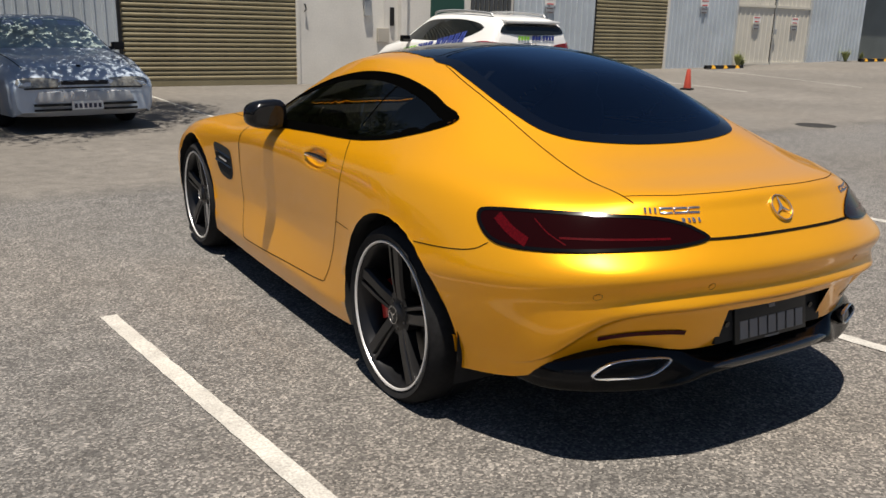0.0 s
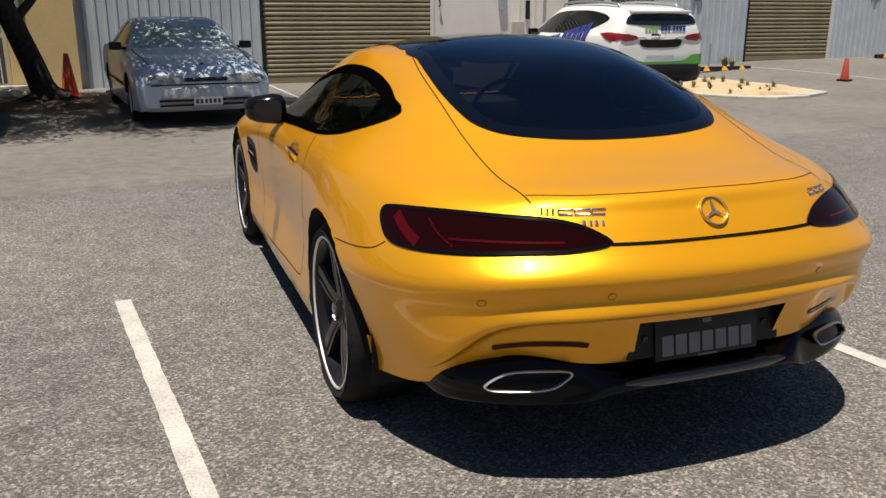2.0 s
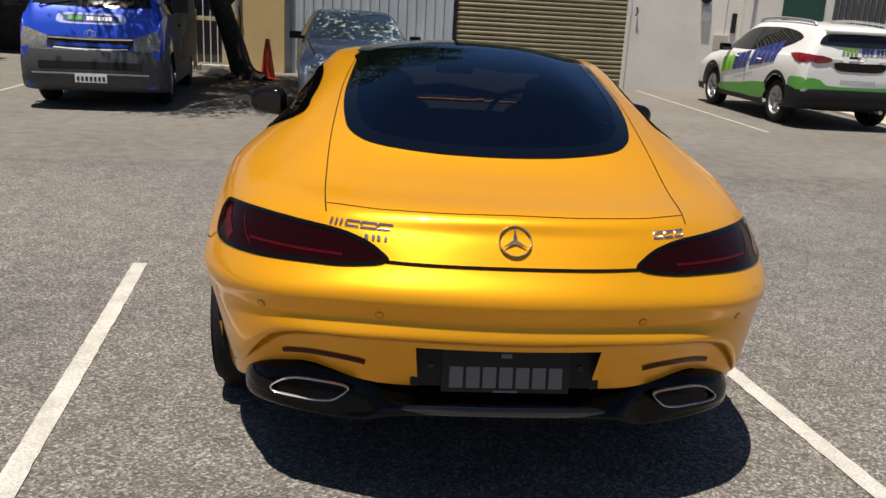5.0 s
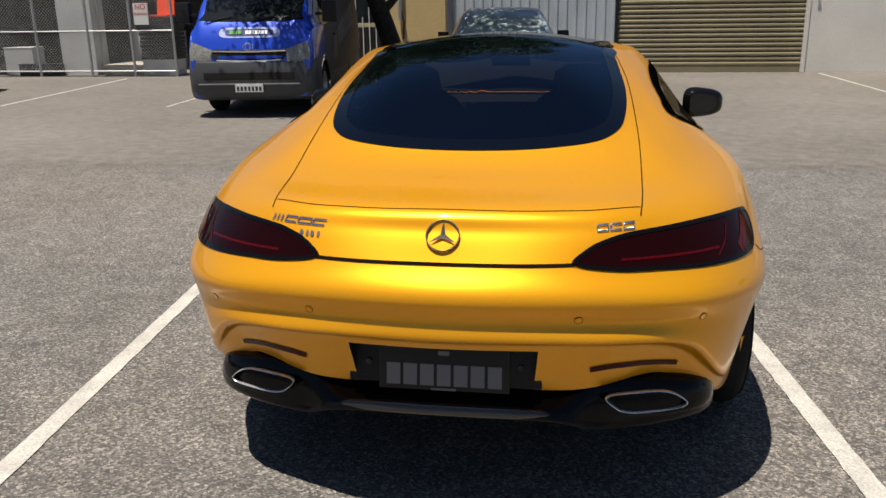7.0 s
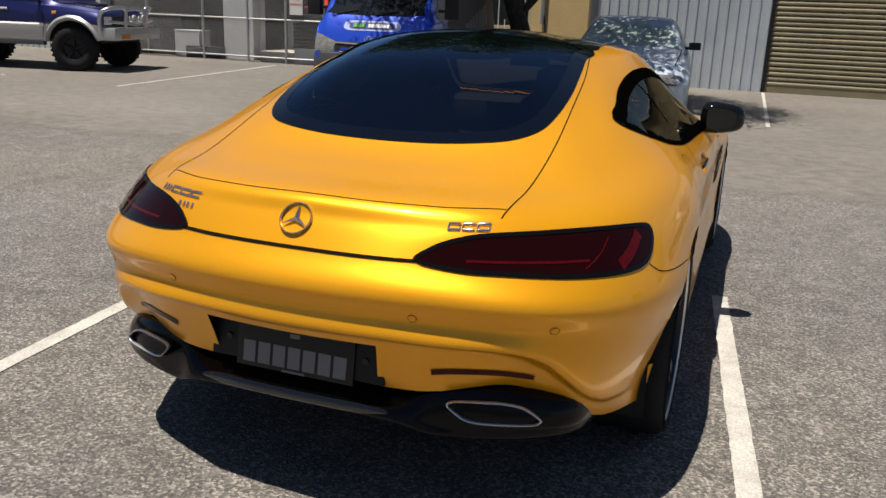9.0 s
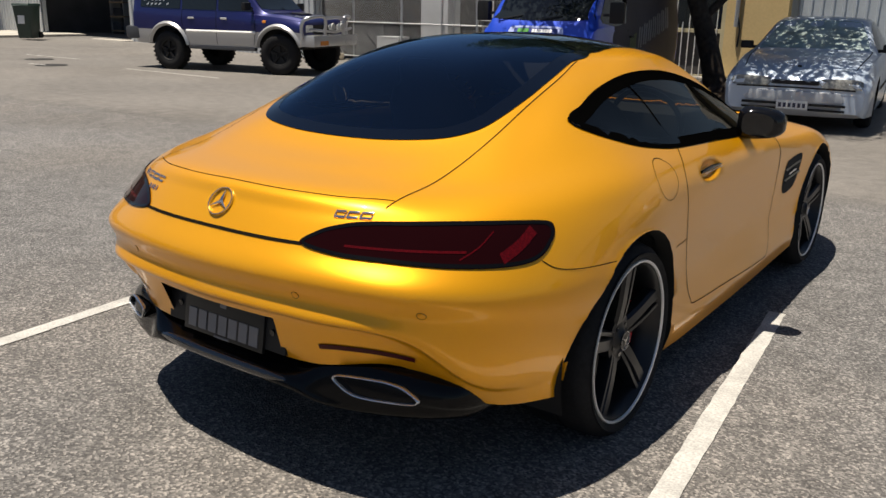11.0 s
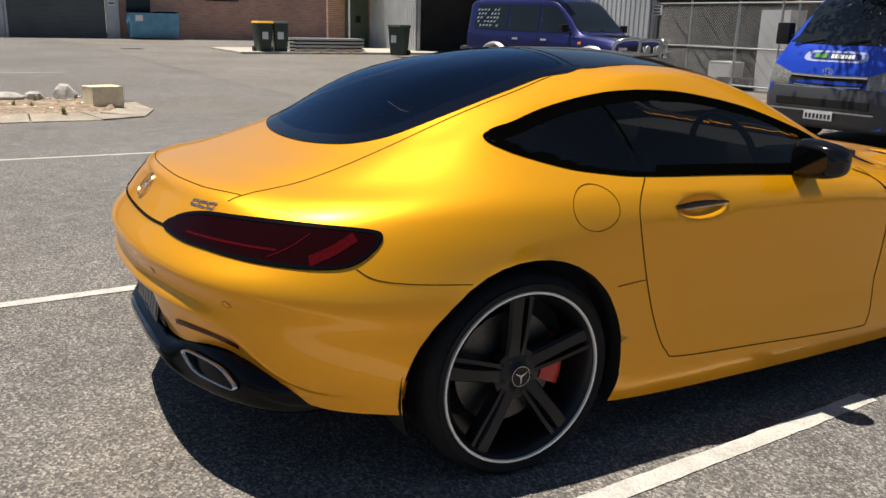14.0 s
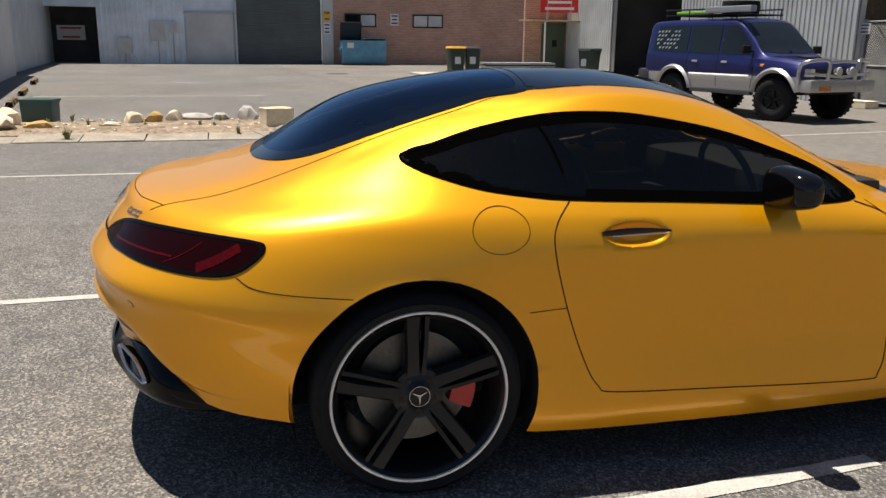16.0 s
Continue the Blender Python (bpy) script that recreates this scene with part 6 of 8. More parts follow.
SIGN_INK = material("dark_sign_print", (0.08, 0.03, 0.03), 0.6)
BARK = material("dark_tree_bark", (0.055, 0.042, 0.034), 0.95, grain=0.35, scale=14, bump=0.9, stain=0.2)
LIMESTONE = material("pale_limestone", (0.70, 0.61, 0.45), 0.9, grain=0.10, scale=30, bump=0.5, stain=0.12, stain_scale=5)
ROCK_GREY = material("rubble_concrete", (0.42, 0.40, 0.37), 0.9, grain=0.15, scale=25, bump=0.6, stain=0.2, stain_scale=4)
ROCK_OCHRE = material("ochre_stone", (0.45, 0.29, 0.10), 0.9, grain=0.15, scale=25, bump=0.6)
WEED = material("dry_weed_leaf", (0.20, 0.22, 0.08), 0.7, vary=0.2)
LEAF = material("tree_leaf", (0.055, 0.085, 0.03), 0.5, grain=0.2, scale=3)
TARP = material("sun_bleached_tarp", (0.62, 0.47, 0.22), 0.8, stain=0.08)
CRATE_BLACK = material("black_crate_plastic", (0.025, 0.025, 0.028), 0.5)
OFF_WHITE = material("dirty_white_panel", (0.55, 0.56, 0.57), 0.5, stain=0.12)


def brick_texture():
    """Brick courses too fine to pick apart at this distance."""
    m = bpy.data.materials.new("brick_courses")
    m.use_nodes = True
    n, l = m.node_tree.nodes, m.node_tree.links
    at = n.new("ShaderNodeTexCoord")
    sep = n.new("ShaderNodeSeparateXYZ")
    com = n.new("ShaderNodeCombineXYZ")
    br = n.new("ShaderNodeTexBrick")
    br.inputs["Scale"].default_value = 1.0
    br.inputs["Brick Width"].default_value, br.inputs["Row Height"].default_value, br.inputs["Mortar Size"].default_value = 0.24, 0.086, 0.008
    br.inputs["Color1"].default_value, br.inputs["Color2"].default_value, br.inputs["Mortar"].default_value = (0.56, 0.30, 0.215, 1), (0.43, 0.225, 0.165, 1), (0.56, 0.46, 0.38, 1)
    l.new(at.outputs["Object"], sep.inputs[0])
    l.new(sep.outputs["Y"], com.inputs["X"])
    l.new(sep.outputs["Z"], com.inputs["Y"])
    l.new(com.outputs[0], br.inputs["Vector"])
    no = n.new("ShaderNodeTexNoise")
    no.inputs["Scale"].default_value = 0.7
    l.new(at.outputs["Object"], no.inputs["Vector"])
    mp = n.new("ShaderNodeMapRange")
    mp.inputs["To Min"].default_value, mp.inputs["To Max"].default_value = 0.75, 1.25
    l.new(no.outputs["Fac"], mp.inputs["Value"])
    sc = n.new("ShaderNodeVectorMath")
    sc.operation = "SCALE"
    l.new(br.outputs["Color"], sc.inputs[0])
    l.new(mp.outputs[0], sc.inputs["Scale"])
    b = n["Principled BSDF"]
    b.inputs["Roughness"].default_value = 0.9
    l.new(sc.outputs[0], b.inputs["Base Color"])
    return m


BRICK_WALL = brick_texture()


def plain_sign(x, y, z, w, h, facing, mat=None, bars=3, ink=None, label="small white warning sign"):
    """A flat sign with unreadable print as bars. facing: the plan direction that it looks to."""
    d = Vector((*facing, 0)).normalized()
    rz = math.degrees(math.atan2(d.x, -d.y))
    ob = thing("sign", label, "sign", pose(x, y, z, 0, 0, rz))
    bm = bmesh.new()
    box(bm, (0, 0, 0), (w, 0.012, h))
    part("sign_panel", bm, mat or SIGN_WHITE, ob)
    for k in range(bars):
        bm = bmesh.new()
        box(bm, (0, -0.009, h * (0.32 - 0.62 * k / max(1, bars - 1))), (w * (0.75 - 0.12 * (k % 2)), 0.004, h * 0.13))
        part("print_bar", bm, ink or SIGN_INK, ob)
    return ob


ribbed("wall_north_6", (10.9, NY - 0.03), (13.65, NY - 0.03), 0.0, 4.6, CORR_BLUE, "grey-blue ribbed steel cladding wall", 0.2, 0.03)
roller_door(13.65, 16.55, NY + 0.03, 0.27, 4.3, "narrower olive-brown roller door, closed")
ribbed("wall_north_7", (16.55, NY - 0.03), (19.45, NY - 0.03), 0.2, 4.6, CORR_BLUE, "grey-blue ribbed steel cladding wall", 0.2, 0.03)
ribbed("wall_north_8", (23.1, NY - 0.03), (26.1, NY - 0.03), 0.2, 4.8, CORR_BLUE, "grey-blue ribbed steel cladding wall", 0.2, 0.03)
wall_slab("wall_north_9", (10.9, NY + 0.12), (26.1, NY + 0.12), -0.05, 4.6, 0.1, ROOM_SHADE, "dark backing of the cladding")
wall_slab("wall_north_10", (26.1, NY + 0.4), (34, NY + 0.4), 0, 5.0, 0.2, DARK_GREEN, "dark recessed shop front")
bm = bmesh.new()
for z0, z1, y0, y1 in ((4.6, 4.72, NY - 0.12, 26.0),):
    box(bm, (15.8, (y0 + y1) / 2, (z0 + z1) / 2), (40.6, y1 - y0, z1 - z0))
tagged(part("roof_north", bm, CORR_GREY), "flat steel roof of the workshops", "roof", kind="structure")


def double_doors():
    d = thing("workshop_doors", "pair of cream steel workshop doors, closed", "door", pose(0, 0, 0))
    for x0, x1 in ((19.5, 21.27), (21.31, 23.08)):
        ribbed("door_leaf", (x0, NY - 0.02), (x1, NY - 0.02), 0.36, 4.2, DOOR_CREAM, "", 0.22, 0.012, True, "box", d)
        for z in (0.42, 2.2, 4.1):
            bm = bmesh.new()
            box(bm, ((x0 + x1) / 2, NY - 0.045, z), (x1 - x0, 0.03, 0.08))
            part("door_rail", bm, DOOR_CREAM, d)
    bm = bmesh.new()
    tube(bm, [(21.28, NY - 0.08, 0.5), (21.28, NY - 0.08, 3.0)], 0.015, 6)
    part("door_bolt", bm, GREY_STEEL, d)
    bm = bmesh.new()
    box(bm, (21.33, NY - 0.09, 1.42), (0.12, 0.05, 0.16), bevel=0.01)
    part("padlock", bm, GREY_STEEL, d)
    for x in (19.45, 23.12):
        bm = bmesh.new()
        box(bm, (x, NY - 0.04, 2.4), (0.07, 0.08, 4.2))
        part("jamb", bm, CORR_GREY, d)


double_doors()
for x, z in ((12.05, 2.05), (17.95, 2.2), (20.4, 1.78), (22.3, 1.78)):
    plain_sign(x, NY - 0.075, z, 0.36, 0.20, (0, -1), bars=2, ink=RED_SIGN, label="small white notice with red print")
    plain_sign(x, NY - 0.07, z - 0.22, 0.30, 0.16, (0, -1), GREY_STEEL, 2, label="small grey notice under the white one")


def white_wall_fittings():
    bm = bmesh.new()
    box(bm, (7.58, NY - 0.09, 2.2), (0.16, 0.18, 4.5), bevel=0.01)
    tagged(part("pilaster", bm, WHITE_WALL), "white masonry pilaster", "wall", kind="structure")
    t = thing("conduit", "grey electrical conduit with switch box on the wall", "conduit", pose(0, 0, 0))
    bm = bmesh.new()
    box(bm, (7.33, NY - 0.03, 1.55), (0.10, 0.05, 0.42), bevel=0.008)
    part("long_cover", bm, BLACK_MATT, t)
    bm = bmesh.new()
    box(bm, (7.08, NY - 0.05, 1.12), (0.30, 0.09, 0.32), bevel=0.01)
    part("meter_box", bm, CONCRETE, t)
    bm = bmesh.new()
    tube(bm, [(7.12, NY - 0.03, 1.28), (7.12, NY - 0.03, 4.4)], 0.015, 6)
    part("pipe", bm, WHITE_WALL, t)
    w = thing("wall_lamp", "round bulkhead lamp over a grey box", "lamp", pose(6.65, NY, 2.0))
    bm = bmesh.new()
    lathe(bm, [(0.001, -0.13), (0.08, -0.12), (0.12, -0.06), (0.12, 0.0)], 20, (0, 0, 0.05), "y")
    part("lamp_housing", bm, BLACK_MATT, w, "", 40)
    bm = bmesh.new()
    box(bm, (0.03, -0.04, -0.28), (0.18, 0.08, 0.34), bevel=0.01)
    part("lamp_box", bm, GREY_STEEL, w)
    h = thing("wall_hook", "small dark hook on the white wall", "hook", pose(5.12, NY, 1.66))
    bm = bmesh.new()
    tube(bm, [(0, 0, .1), (0, -.05, .09), (.02, -.06, 0), (-.02, -.05, -.06), (0.01, -.03, -.03)], 0.014, 6)
    part("hook_bar", bm, BLACK_MATT, h)
    g = thing("service_door", "dark green steel door in the white wall", "door", pose(0, 0, 0))
    bm = bmesh.new()
    box(bm, (8.88, NY - 0.02, 1.1), (0.95, 0.05, 2.15), bevel=0.01)
    part("door_leaf", bm, material("bottle_green_paint", (0.012, 0.06, 0.045), 0.45), g)
    bm = bmesh.new()
    box(bm, (9.27, NY - 0.08, 1.05), (0.04, 0.08, 0.14), bevel=0.01)
    part("door_handle", bm, GREY_STEEL, g)
    s = thing("slatted_window", "dark slatted window grille", "window", pose(0, 0, 0))
    for k in range(9):
        bm = bmesh.new()
        box(bm, (9.62 + 0.14 * k, NY - 0.03, 1.65), (0.09, 0.05, 1.7))
        part("slat", bm, material("dark_slat", (0.06, 0.065, 0.07), 0.5) if k == 0 else bpy.data.materials["dark_slat"], s)
    for x in (11.6, 11.85, 12.35):
        p = thing("pipe_stub", "short grey standpipe beside the wall", "pipe", pose(x, NY - 0.35, ground_z(x, NY - 0.3)))
        bm = bmesh.new()
        tube(bm, [(0, 0, 0), (0, 0, 0.55 + 0.5 * (x < 12))], 0.025, 8)
        part("pipe", bm, GREY_STEEL, p)


white_wall_fittings()


def traffic_cone(x, y, h, mat, tilt=0.0, label="orange traffic cone"):
    c = thing("traffic_cone", label, "traffic cone", pose(x, y, ground_z(x, y), 0, tilt, 20))
    bm = bmesh.new()
    lathe(bm, [(0.036, h), (0.042, h - 0.01), (h * 0.19, 0.04), (h * 0.19, 0.03)], 28, axis="z")
    part("cone", bm, mat, c, "", 40)
    bm = bmesh.new()
    box(bm, (0, 0, 0.02), (h * 0.52, h * 0.52, 0.04), bevel=0.015)
    part("foot", bm, mat if mat is ORANGE else BLACK_MATT, c)
    return c


traffic_cone(-2.62, 12.25, 0.77, ORANGE, 0, "tall faded orange traffic cone beside the tree")
traffic_cone(12.45, 9.5, 0.46, RED_CONE, 0, "small dull red traffic cone on asphalt")


def wheel_stop(x0, x1, y, turn=0):
    z = ground_z((x0 + x1) / 2, y)
    w = thing("wheel_stop", "black rubber wheel stop with yellow chevrons", "wheel stop", pose((x0 + x1) / 2, y, z, 0, 0, turn), "wheel stops")
    L = x1 - x0
    bm = bmesh.new()
    sheet(bm, [[(x, -0.075, 0), (x, -0.05, 0.10), (x, 0.05, 0.10), (x, 0.075, 0)] for x in (-L / 2, -L / 2 + 0.03, L / 2 - 0.03, L / 2)])
    bmesh.ops.holes_fill(bm, edges=[e for e in bm.edges if len(e.link_faces) == 1])
    part("rubber_block", bm, BLACK_MATT, w)
    for k in (-0.33, 0.0, 0.33):
        bm = bmesh.new()
        sheet(bm, [[(k * L + e * 0.10, -0.079, 0.01), (k * L + e * 0.04, -0.055, 0.102), (k * L + e * 0.04, 0.055, 0.102), (k * L + e * 0.10, 0.079, 0.01)] for e in (-1, 1)])
        part("yellow_mark", bm, YELLOW_PLASTIC, w)


wheel_stop(11.02, 12.58, 12.6)
wheel_stop(17.5, 19.1, 13.45)
wheel_stop(25.2, 26.9, 13.5)


def weed(x, y, z, size, n, seed, label="small dry green weed"):
    rnd = random.Random(seed)
    w = thing("weed", label, "weed", pose(x, y, z), "weeds", "stuff")
    bm = bmesh.new()
    for _ in range(2 * n):
        a, lean, h = rnd.uniform(0, 6.28), rnd.uniform(0.1, 0.9), size * rnd.uniform(0.5, 1.1)
        d = Vector((math.cos(a), math.sin(a), 0))
        s = Vector((-d.y, d.x, 0)) * size * 0.035
        p0, p1, p2 = d * size * 0.06, d * lean * h * 0.4 + Vector((0, 0, h * 0.6)), d * lean * h * 0.9 + Vector((0, 0, h * (1 - 0.4 * lean)))
        v = [bm.verts.new(q) for q in (p0 - s * .6, p0 + s * .6, p1 + s, p1 - s, p2)]
        bm.faces.new(v[:4])
        bm.faces.new((v[3], v[2], v[4]))
    part("blades", bm, WEED, w)
    return w


for i, (x, y, s, n) in enumerate(((12.05, 12.86, .36, 40), (12.3, 12.9, .28, 30), (13.1, 13.95, .18, 16), (19.35, 13.8, .5, 46), (19.6, 13.85, .3, 26), (25.0, 13.9, .5, 40), (25.9, 13.9, .35, 26), (-9.62, -4.15, .24, 26), (-9.9, -1.75, .2, 20))):
    weed(x, y, ground_z(x, y), s, n, i)


# ---- sandy island to the north-east ----
def island(name, outline, label, height=0.11, seed=3, kerb=True, soil=SAND, wide=0.28, stone=CONCRETE):
    """A raised bed of soil inside a concrete kerb made of separate stones."""
    P = [Vector((*p, 0)) for p in outline]
    c = sum(P, Vector()) / len(P)
    isl = thing(name, label, "garden bed", pose(0, 0, 0), kind="structure")
    bm = bmesh.new()
    inset = []
    for i, p in enumerate(P):
        n = Vector()
        for a, b in ((P[i - 1], p), (p, P[(i + 1) % len(P)])):
            d = (b - a).normalized()
            q = Vector((-d.y, d.x, 0))
            n += q if q.dot(c - (a + b) / 2) > 0 else -q
        inset.append(p + n.normalized() * max(0, wide - 0.10))
    ring = [bm.verts.new((p.x, p.y, ground_z(p.x, p.y) + height * 0.8)) for p in inset]
    bmesh.ops.triangulate(bm, faces=[bm.faces.new(ring)])
    bmesh.ops.subdivide_edges(bm, edges=bm.edges, cuts=7, use_grid_fill=True)
    rnd = random.Random(seed)
    for v in bm.verts:
        if not v.is_boundary:
            v.co.z += rnd.uniform(-0.01, 0.035) + 0.03
    part("soil", bm, soil, isl, "", 60)
    if kerb:
        for a, b in zip(P, P[1:] + P[:1]):
            d = (b - a).normalized()
            n = max(1, round((b - a).length / 0.9))
            inn = Vector((-d.y, d.x, 0))
            if inn.dot(c - a) < 0:
                inn = -inn
            for k in range(n):
                q0, q1 = a.lerp(b, k / n) + d * 0.006, a.lerp(b, (k + 1) / n) - d * 0.006
                m = (q0 + q1) / 2 + inn * (wide / 2 - 0.01)
                bm = bmesh.new()
                box(bm, (m.x, m.y, ground_z(m.x, m.y) + height / 2 - 0.02 + rnd.uniform(-.006, .006)), ((q1 - q0).length, wide, height + 0.04), math.degrees(math.atan2(d.y, d.x)) + rnd.uniform(-.6, .6), 0.018)
                for v in bm.verts:
                    if wide > 0.5 and v.co.z > ground_z(m.x, m.y) + 0.02:
                        v.co.z -= 0.055 * (0.5 - (v.co - m).dot(inn) / wide) + rnd.uniform(0, .008)
                part("kerb_stone", bm, stone, isl)
    return isl


island("island_bed_east", [(8.05, 8.7), (8.45, 7.95), (9.05, 7.58), (9.75, 7.6), (10.5, 7.95), (10.65, 9.2), (10.4, 11.3), (8.3, 11.3)], "low sandy garden bed with worn concrete edging and dry weeds", 0.05, 3, True, SAND, 0.34)
rnd = random.Random(5)
for i in range(24):
    x, y = rnd.uniform(8.6, 10.0), rnd.uniform(8.2, 10.9)
    weed(x, y, ground_z(x, y) + 0.05, rnd.uniform(.10, .22), 22, 40 + i, "dry weed tuft in sandy soil")


# ---- island to the west, with rubble ----
RUBBLE_SOIL = material("stony_brown_soil", (0.25, 0.19, 0.135), 0.95, grain=0.45, scale=14, bump=0.9, stain=0.3, stain_scale=2.5)
KERB_PALE = material("worn_cream_concrete", (0.30, 0.265, 0.215), 0.9, grain=0.22, scale=35, bump=0.6, stain=0.25, stain_scale=2.5)
island("island_bed_west", [(-9.5, -12.0), (-9.45, -1.3), (-9.7, -.7), (-10.6, -.42), (-11.9, -.5), (-12.4, -1.3), (-12.4, -12.0)], "narrow rubble-strewn bed with cracked concrete kerb", 0.075, 9, True, RUBBLE_SOIL, 0.62, KERB_PALE)


def rock(name, x, y, z, size, mat, label, seed, squash=0.7, category="rock"):
    """A broken lump with flat faces."""
    rnd = random.Random(seed)
    bm = bmesh.new()
    r = bmesh.ops.create_icosphere(bm, subdivisions=2, radius=1.0)
    cuts = [(Vector((rnd.gauss(0, 1), rnd.gauss(0, 1), rnd.gauss(0, 1))).normalized(), rnd.uniform(0.55, 0.85)) for _ in range(9)]
    for v in bm.verts:
        for n, d in cuts:
            k = v.co.dot(n) - d
            if k > 0:
                v.co -= n * k
        v.co += Vector((rnd.uniform(-1, 1), rnd.uniform(-1, 1), rnd.uniform(-1, 1))) * 0.05
        v.co = Vector((v.co.x * size[0], v.co.y * size[1], v.co.z * size[2] * 1.0))
    lo = min(v.co.z for v in bm.verts)
    for v in bm.verts:
        v.co.z = max(v.co.z, lo * squash)
    ob = part(name, bm, mat, None, "", 25)
    ob.location = (x, y, z - lo * squash - 0.01)
    return tagged(ob, label, category, "rubble on the bed")


IZ = 0.085
def cut_block():
    b = thing("limestone_block", "square-cut pale limestone block on the bed", "stone block", pose(-10.72, -1.12, IZ - 0.01, 0, 0, 14))
    bm = bmesh.new()
    box(bm, (0, 0, 0.15), (0.42, 0.46, 0.30), bevel=0.012)
    bmesh.ops.subdivide_edges(bm, edges=bm.edges, cuts=2, use_grid_fill=True)
    rnd = random.Random(2)
    for v in bm.verts:
        v.co += Vector((rnd.uniform(-1, 1), rnd.uniform(-1, 1), rnd.uniform(-1, 1))) * 0.006
    part("block", bm, LIMESTONE, b, "", 25)


cut_block()
for i, (x, y, sz, m, lab) in enumerate((
        (-11.75, -1.56, (.17, .19, .19), ROCK_GREY, "lump of broken concrete with pale pieces"), (-11.7, -2.0, (.14, .17, .11), ROCK_GREY, "low pale broken stone"),
        (-11.65, -2.4, (.16, .30, .12), ROCK_GREY, "flat grey slab of broken concrete"), (-11.5, -2.78, (.14, .19, .13), LIMESTONE, "pale jagged limestone lump on soil"),
        (-11.4, -3.09, (.15, .17, .13), ROCK_OCHRE, "ochre sandstone lump on the soil"), (-11.4, -3.42, (.14, .2, .16), LIMESTONE, "pale tilted limestone piece on soil"),
        (-10.85, -3.72, (.10, .17, .07), LIMESTONE, "small flat limestone piece"), (-10.7, -4.72, (.15, .26, .10), ROCK_OCHRE, "flat reddish paving fragment"), (-10.5, -5.25, (.3, .32, .17), LIMESTONE, "broad pale broken slab"),
        (-11.3, -5.35, (.2, .25, .2), LIMESTONE, "leaning pale limestone slab on soil"), (-10.6, -6.2, (.25, .35, .15), ROCK_GREY, "broken grey concrete slab on soil"))):
    rock("rubble_stone", x, y, IZ, sz, m, lab, 20 + i)
rnd = random.Random(12)
bm = bmesh.new()
for k in range(260):
    x, y, s = rnd.uniform(-12.1, -10.15), rnd.uniform(-6.5, -1.2), rnd.uniform(0.012, 0.05)
    box(bm, (x, y, IZ + s * 0.3), (s * 1.4, s, s * 0.7), rnd.uniform(0, 90), rx=rnd.uniform(-20, 20))
tagged(part("gravel", bm, LIMESTONE), "scattered small stones and chips on soil", "gravel", kind="stuff")
for i in range(8):
    weed(rnd.uniform(-11.9, -10.3), rnd.uniform(-5, -1.5), IZ - 0.02, rnd.uniform(.1, .2), 14, 80 + i, "dry weed tuft among rubble")


def green_crate():
    c = thing("crate", "dark green plastic tub standing on the bed", "crate", pose(-12.0, -4.95, IZ - 0.02, 0, 0, 80))
    bm = bmesh.new()
    box(bm, (0, 0, .19), (.50, .36, .36), bevel=0.03, taper=1.06)
    part("tub", bm, material("green_tub_plastic", (0.02, 0.065, 0.06), 0.45), c, "", 40)
    bm = bmesh.new()
    box(bm, (0, 0, .37), (.56, .42, .045), bevel=0.015)
    part("rim", bm, bpy.data.materials["green_tub_plastic"], c)


green_crate()
for x, y in ((-16.9, -6.5), (-20.0, -6.93), (-24.0, -7.47)):
    wheel_stop(x - 0.85, x + 0.85, y, 8)

# ---- manholes ----
for x, y, r in ((9.7, 4.27, .26), (-30.6, 2.35, .4), (-18.0, 7.1, .28), (-16.36, 6.46, .3)):
    m = thing("manhole_cover", "dark round iron manhole cover in asphalt", "manhole cover", pose(x, y, ground_z(x, y)))
    bm = bmesh.new()
    lathe(bm, [(r + 0.05, 0.002), (r + 0.04, 0.008), (r, 0.008), (r - 0.01, 0.004), (0.001, 0.006)], 30, axis="z")
    part("cover", bm, material("cast_iron", (0.03, 0.028, 0.026), 0.7, 0.3, grain=0.3, scale=80, bump=0.4) if x == 9.7 else bpy.data.materials["cast_iron"], m)


# ---- gate, fence and store to the north-west ----
GATE_CREAM = material("cream_gate_paint", (0.50, 0.44, 0.28), 0.6, stain=0.1)


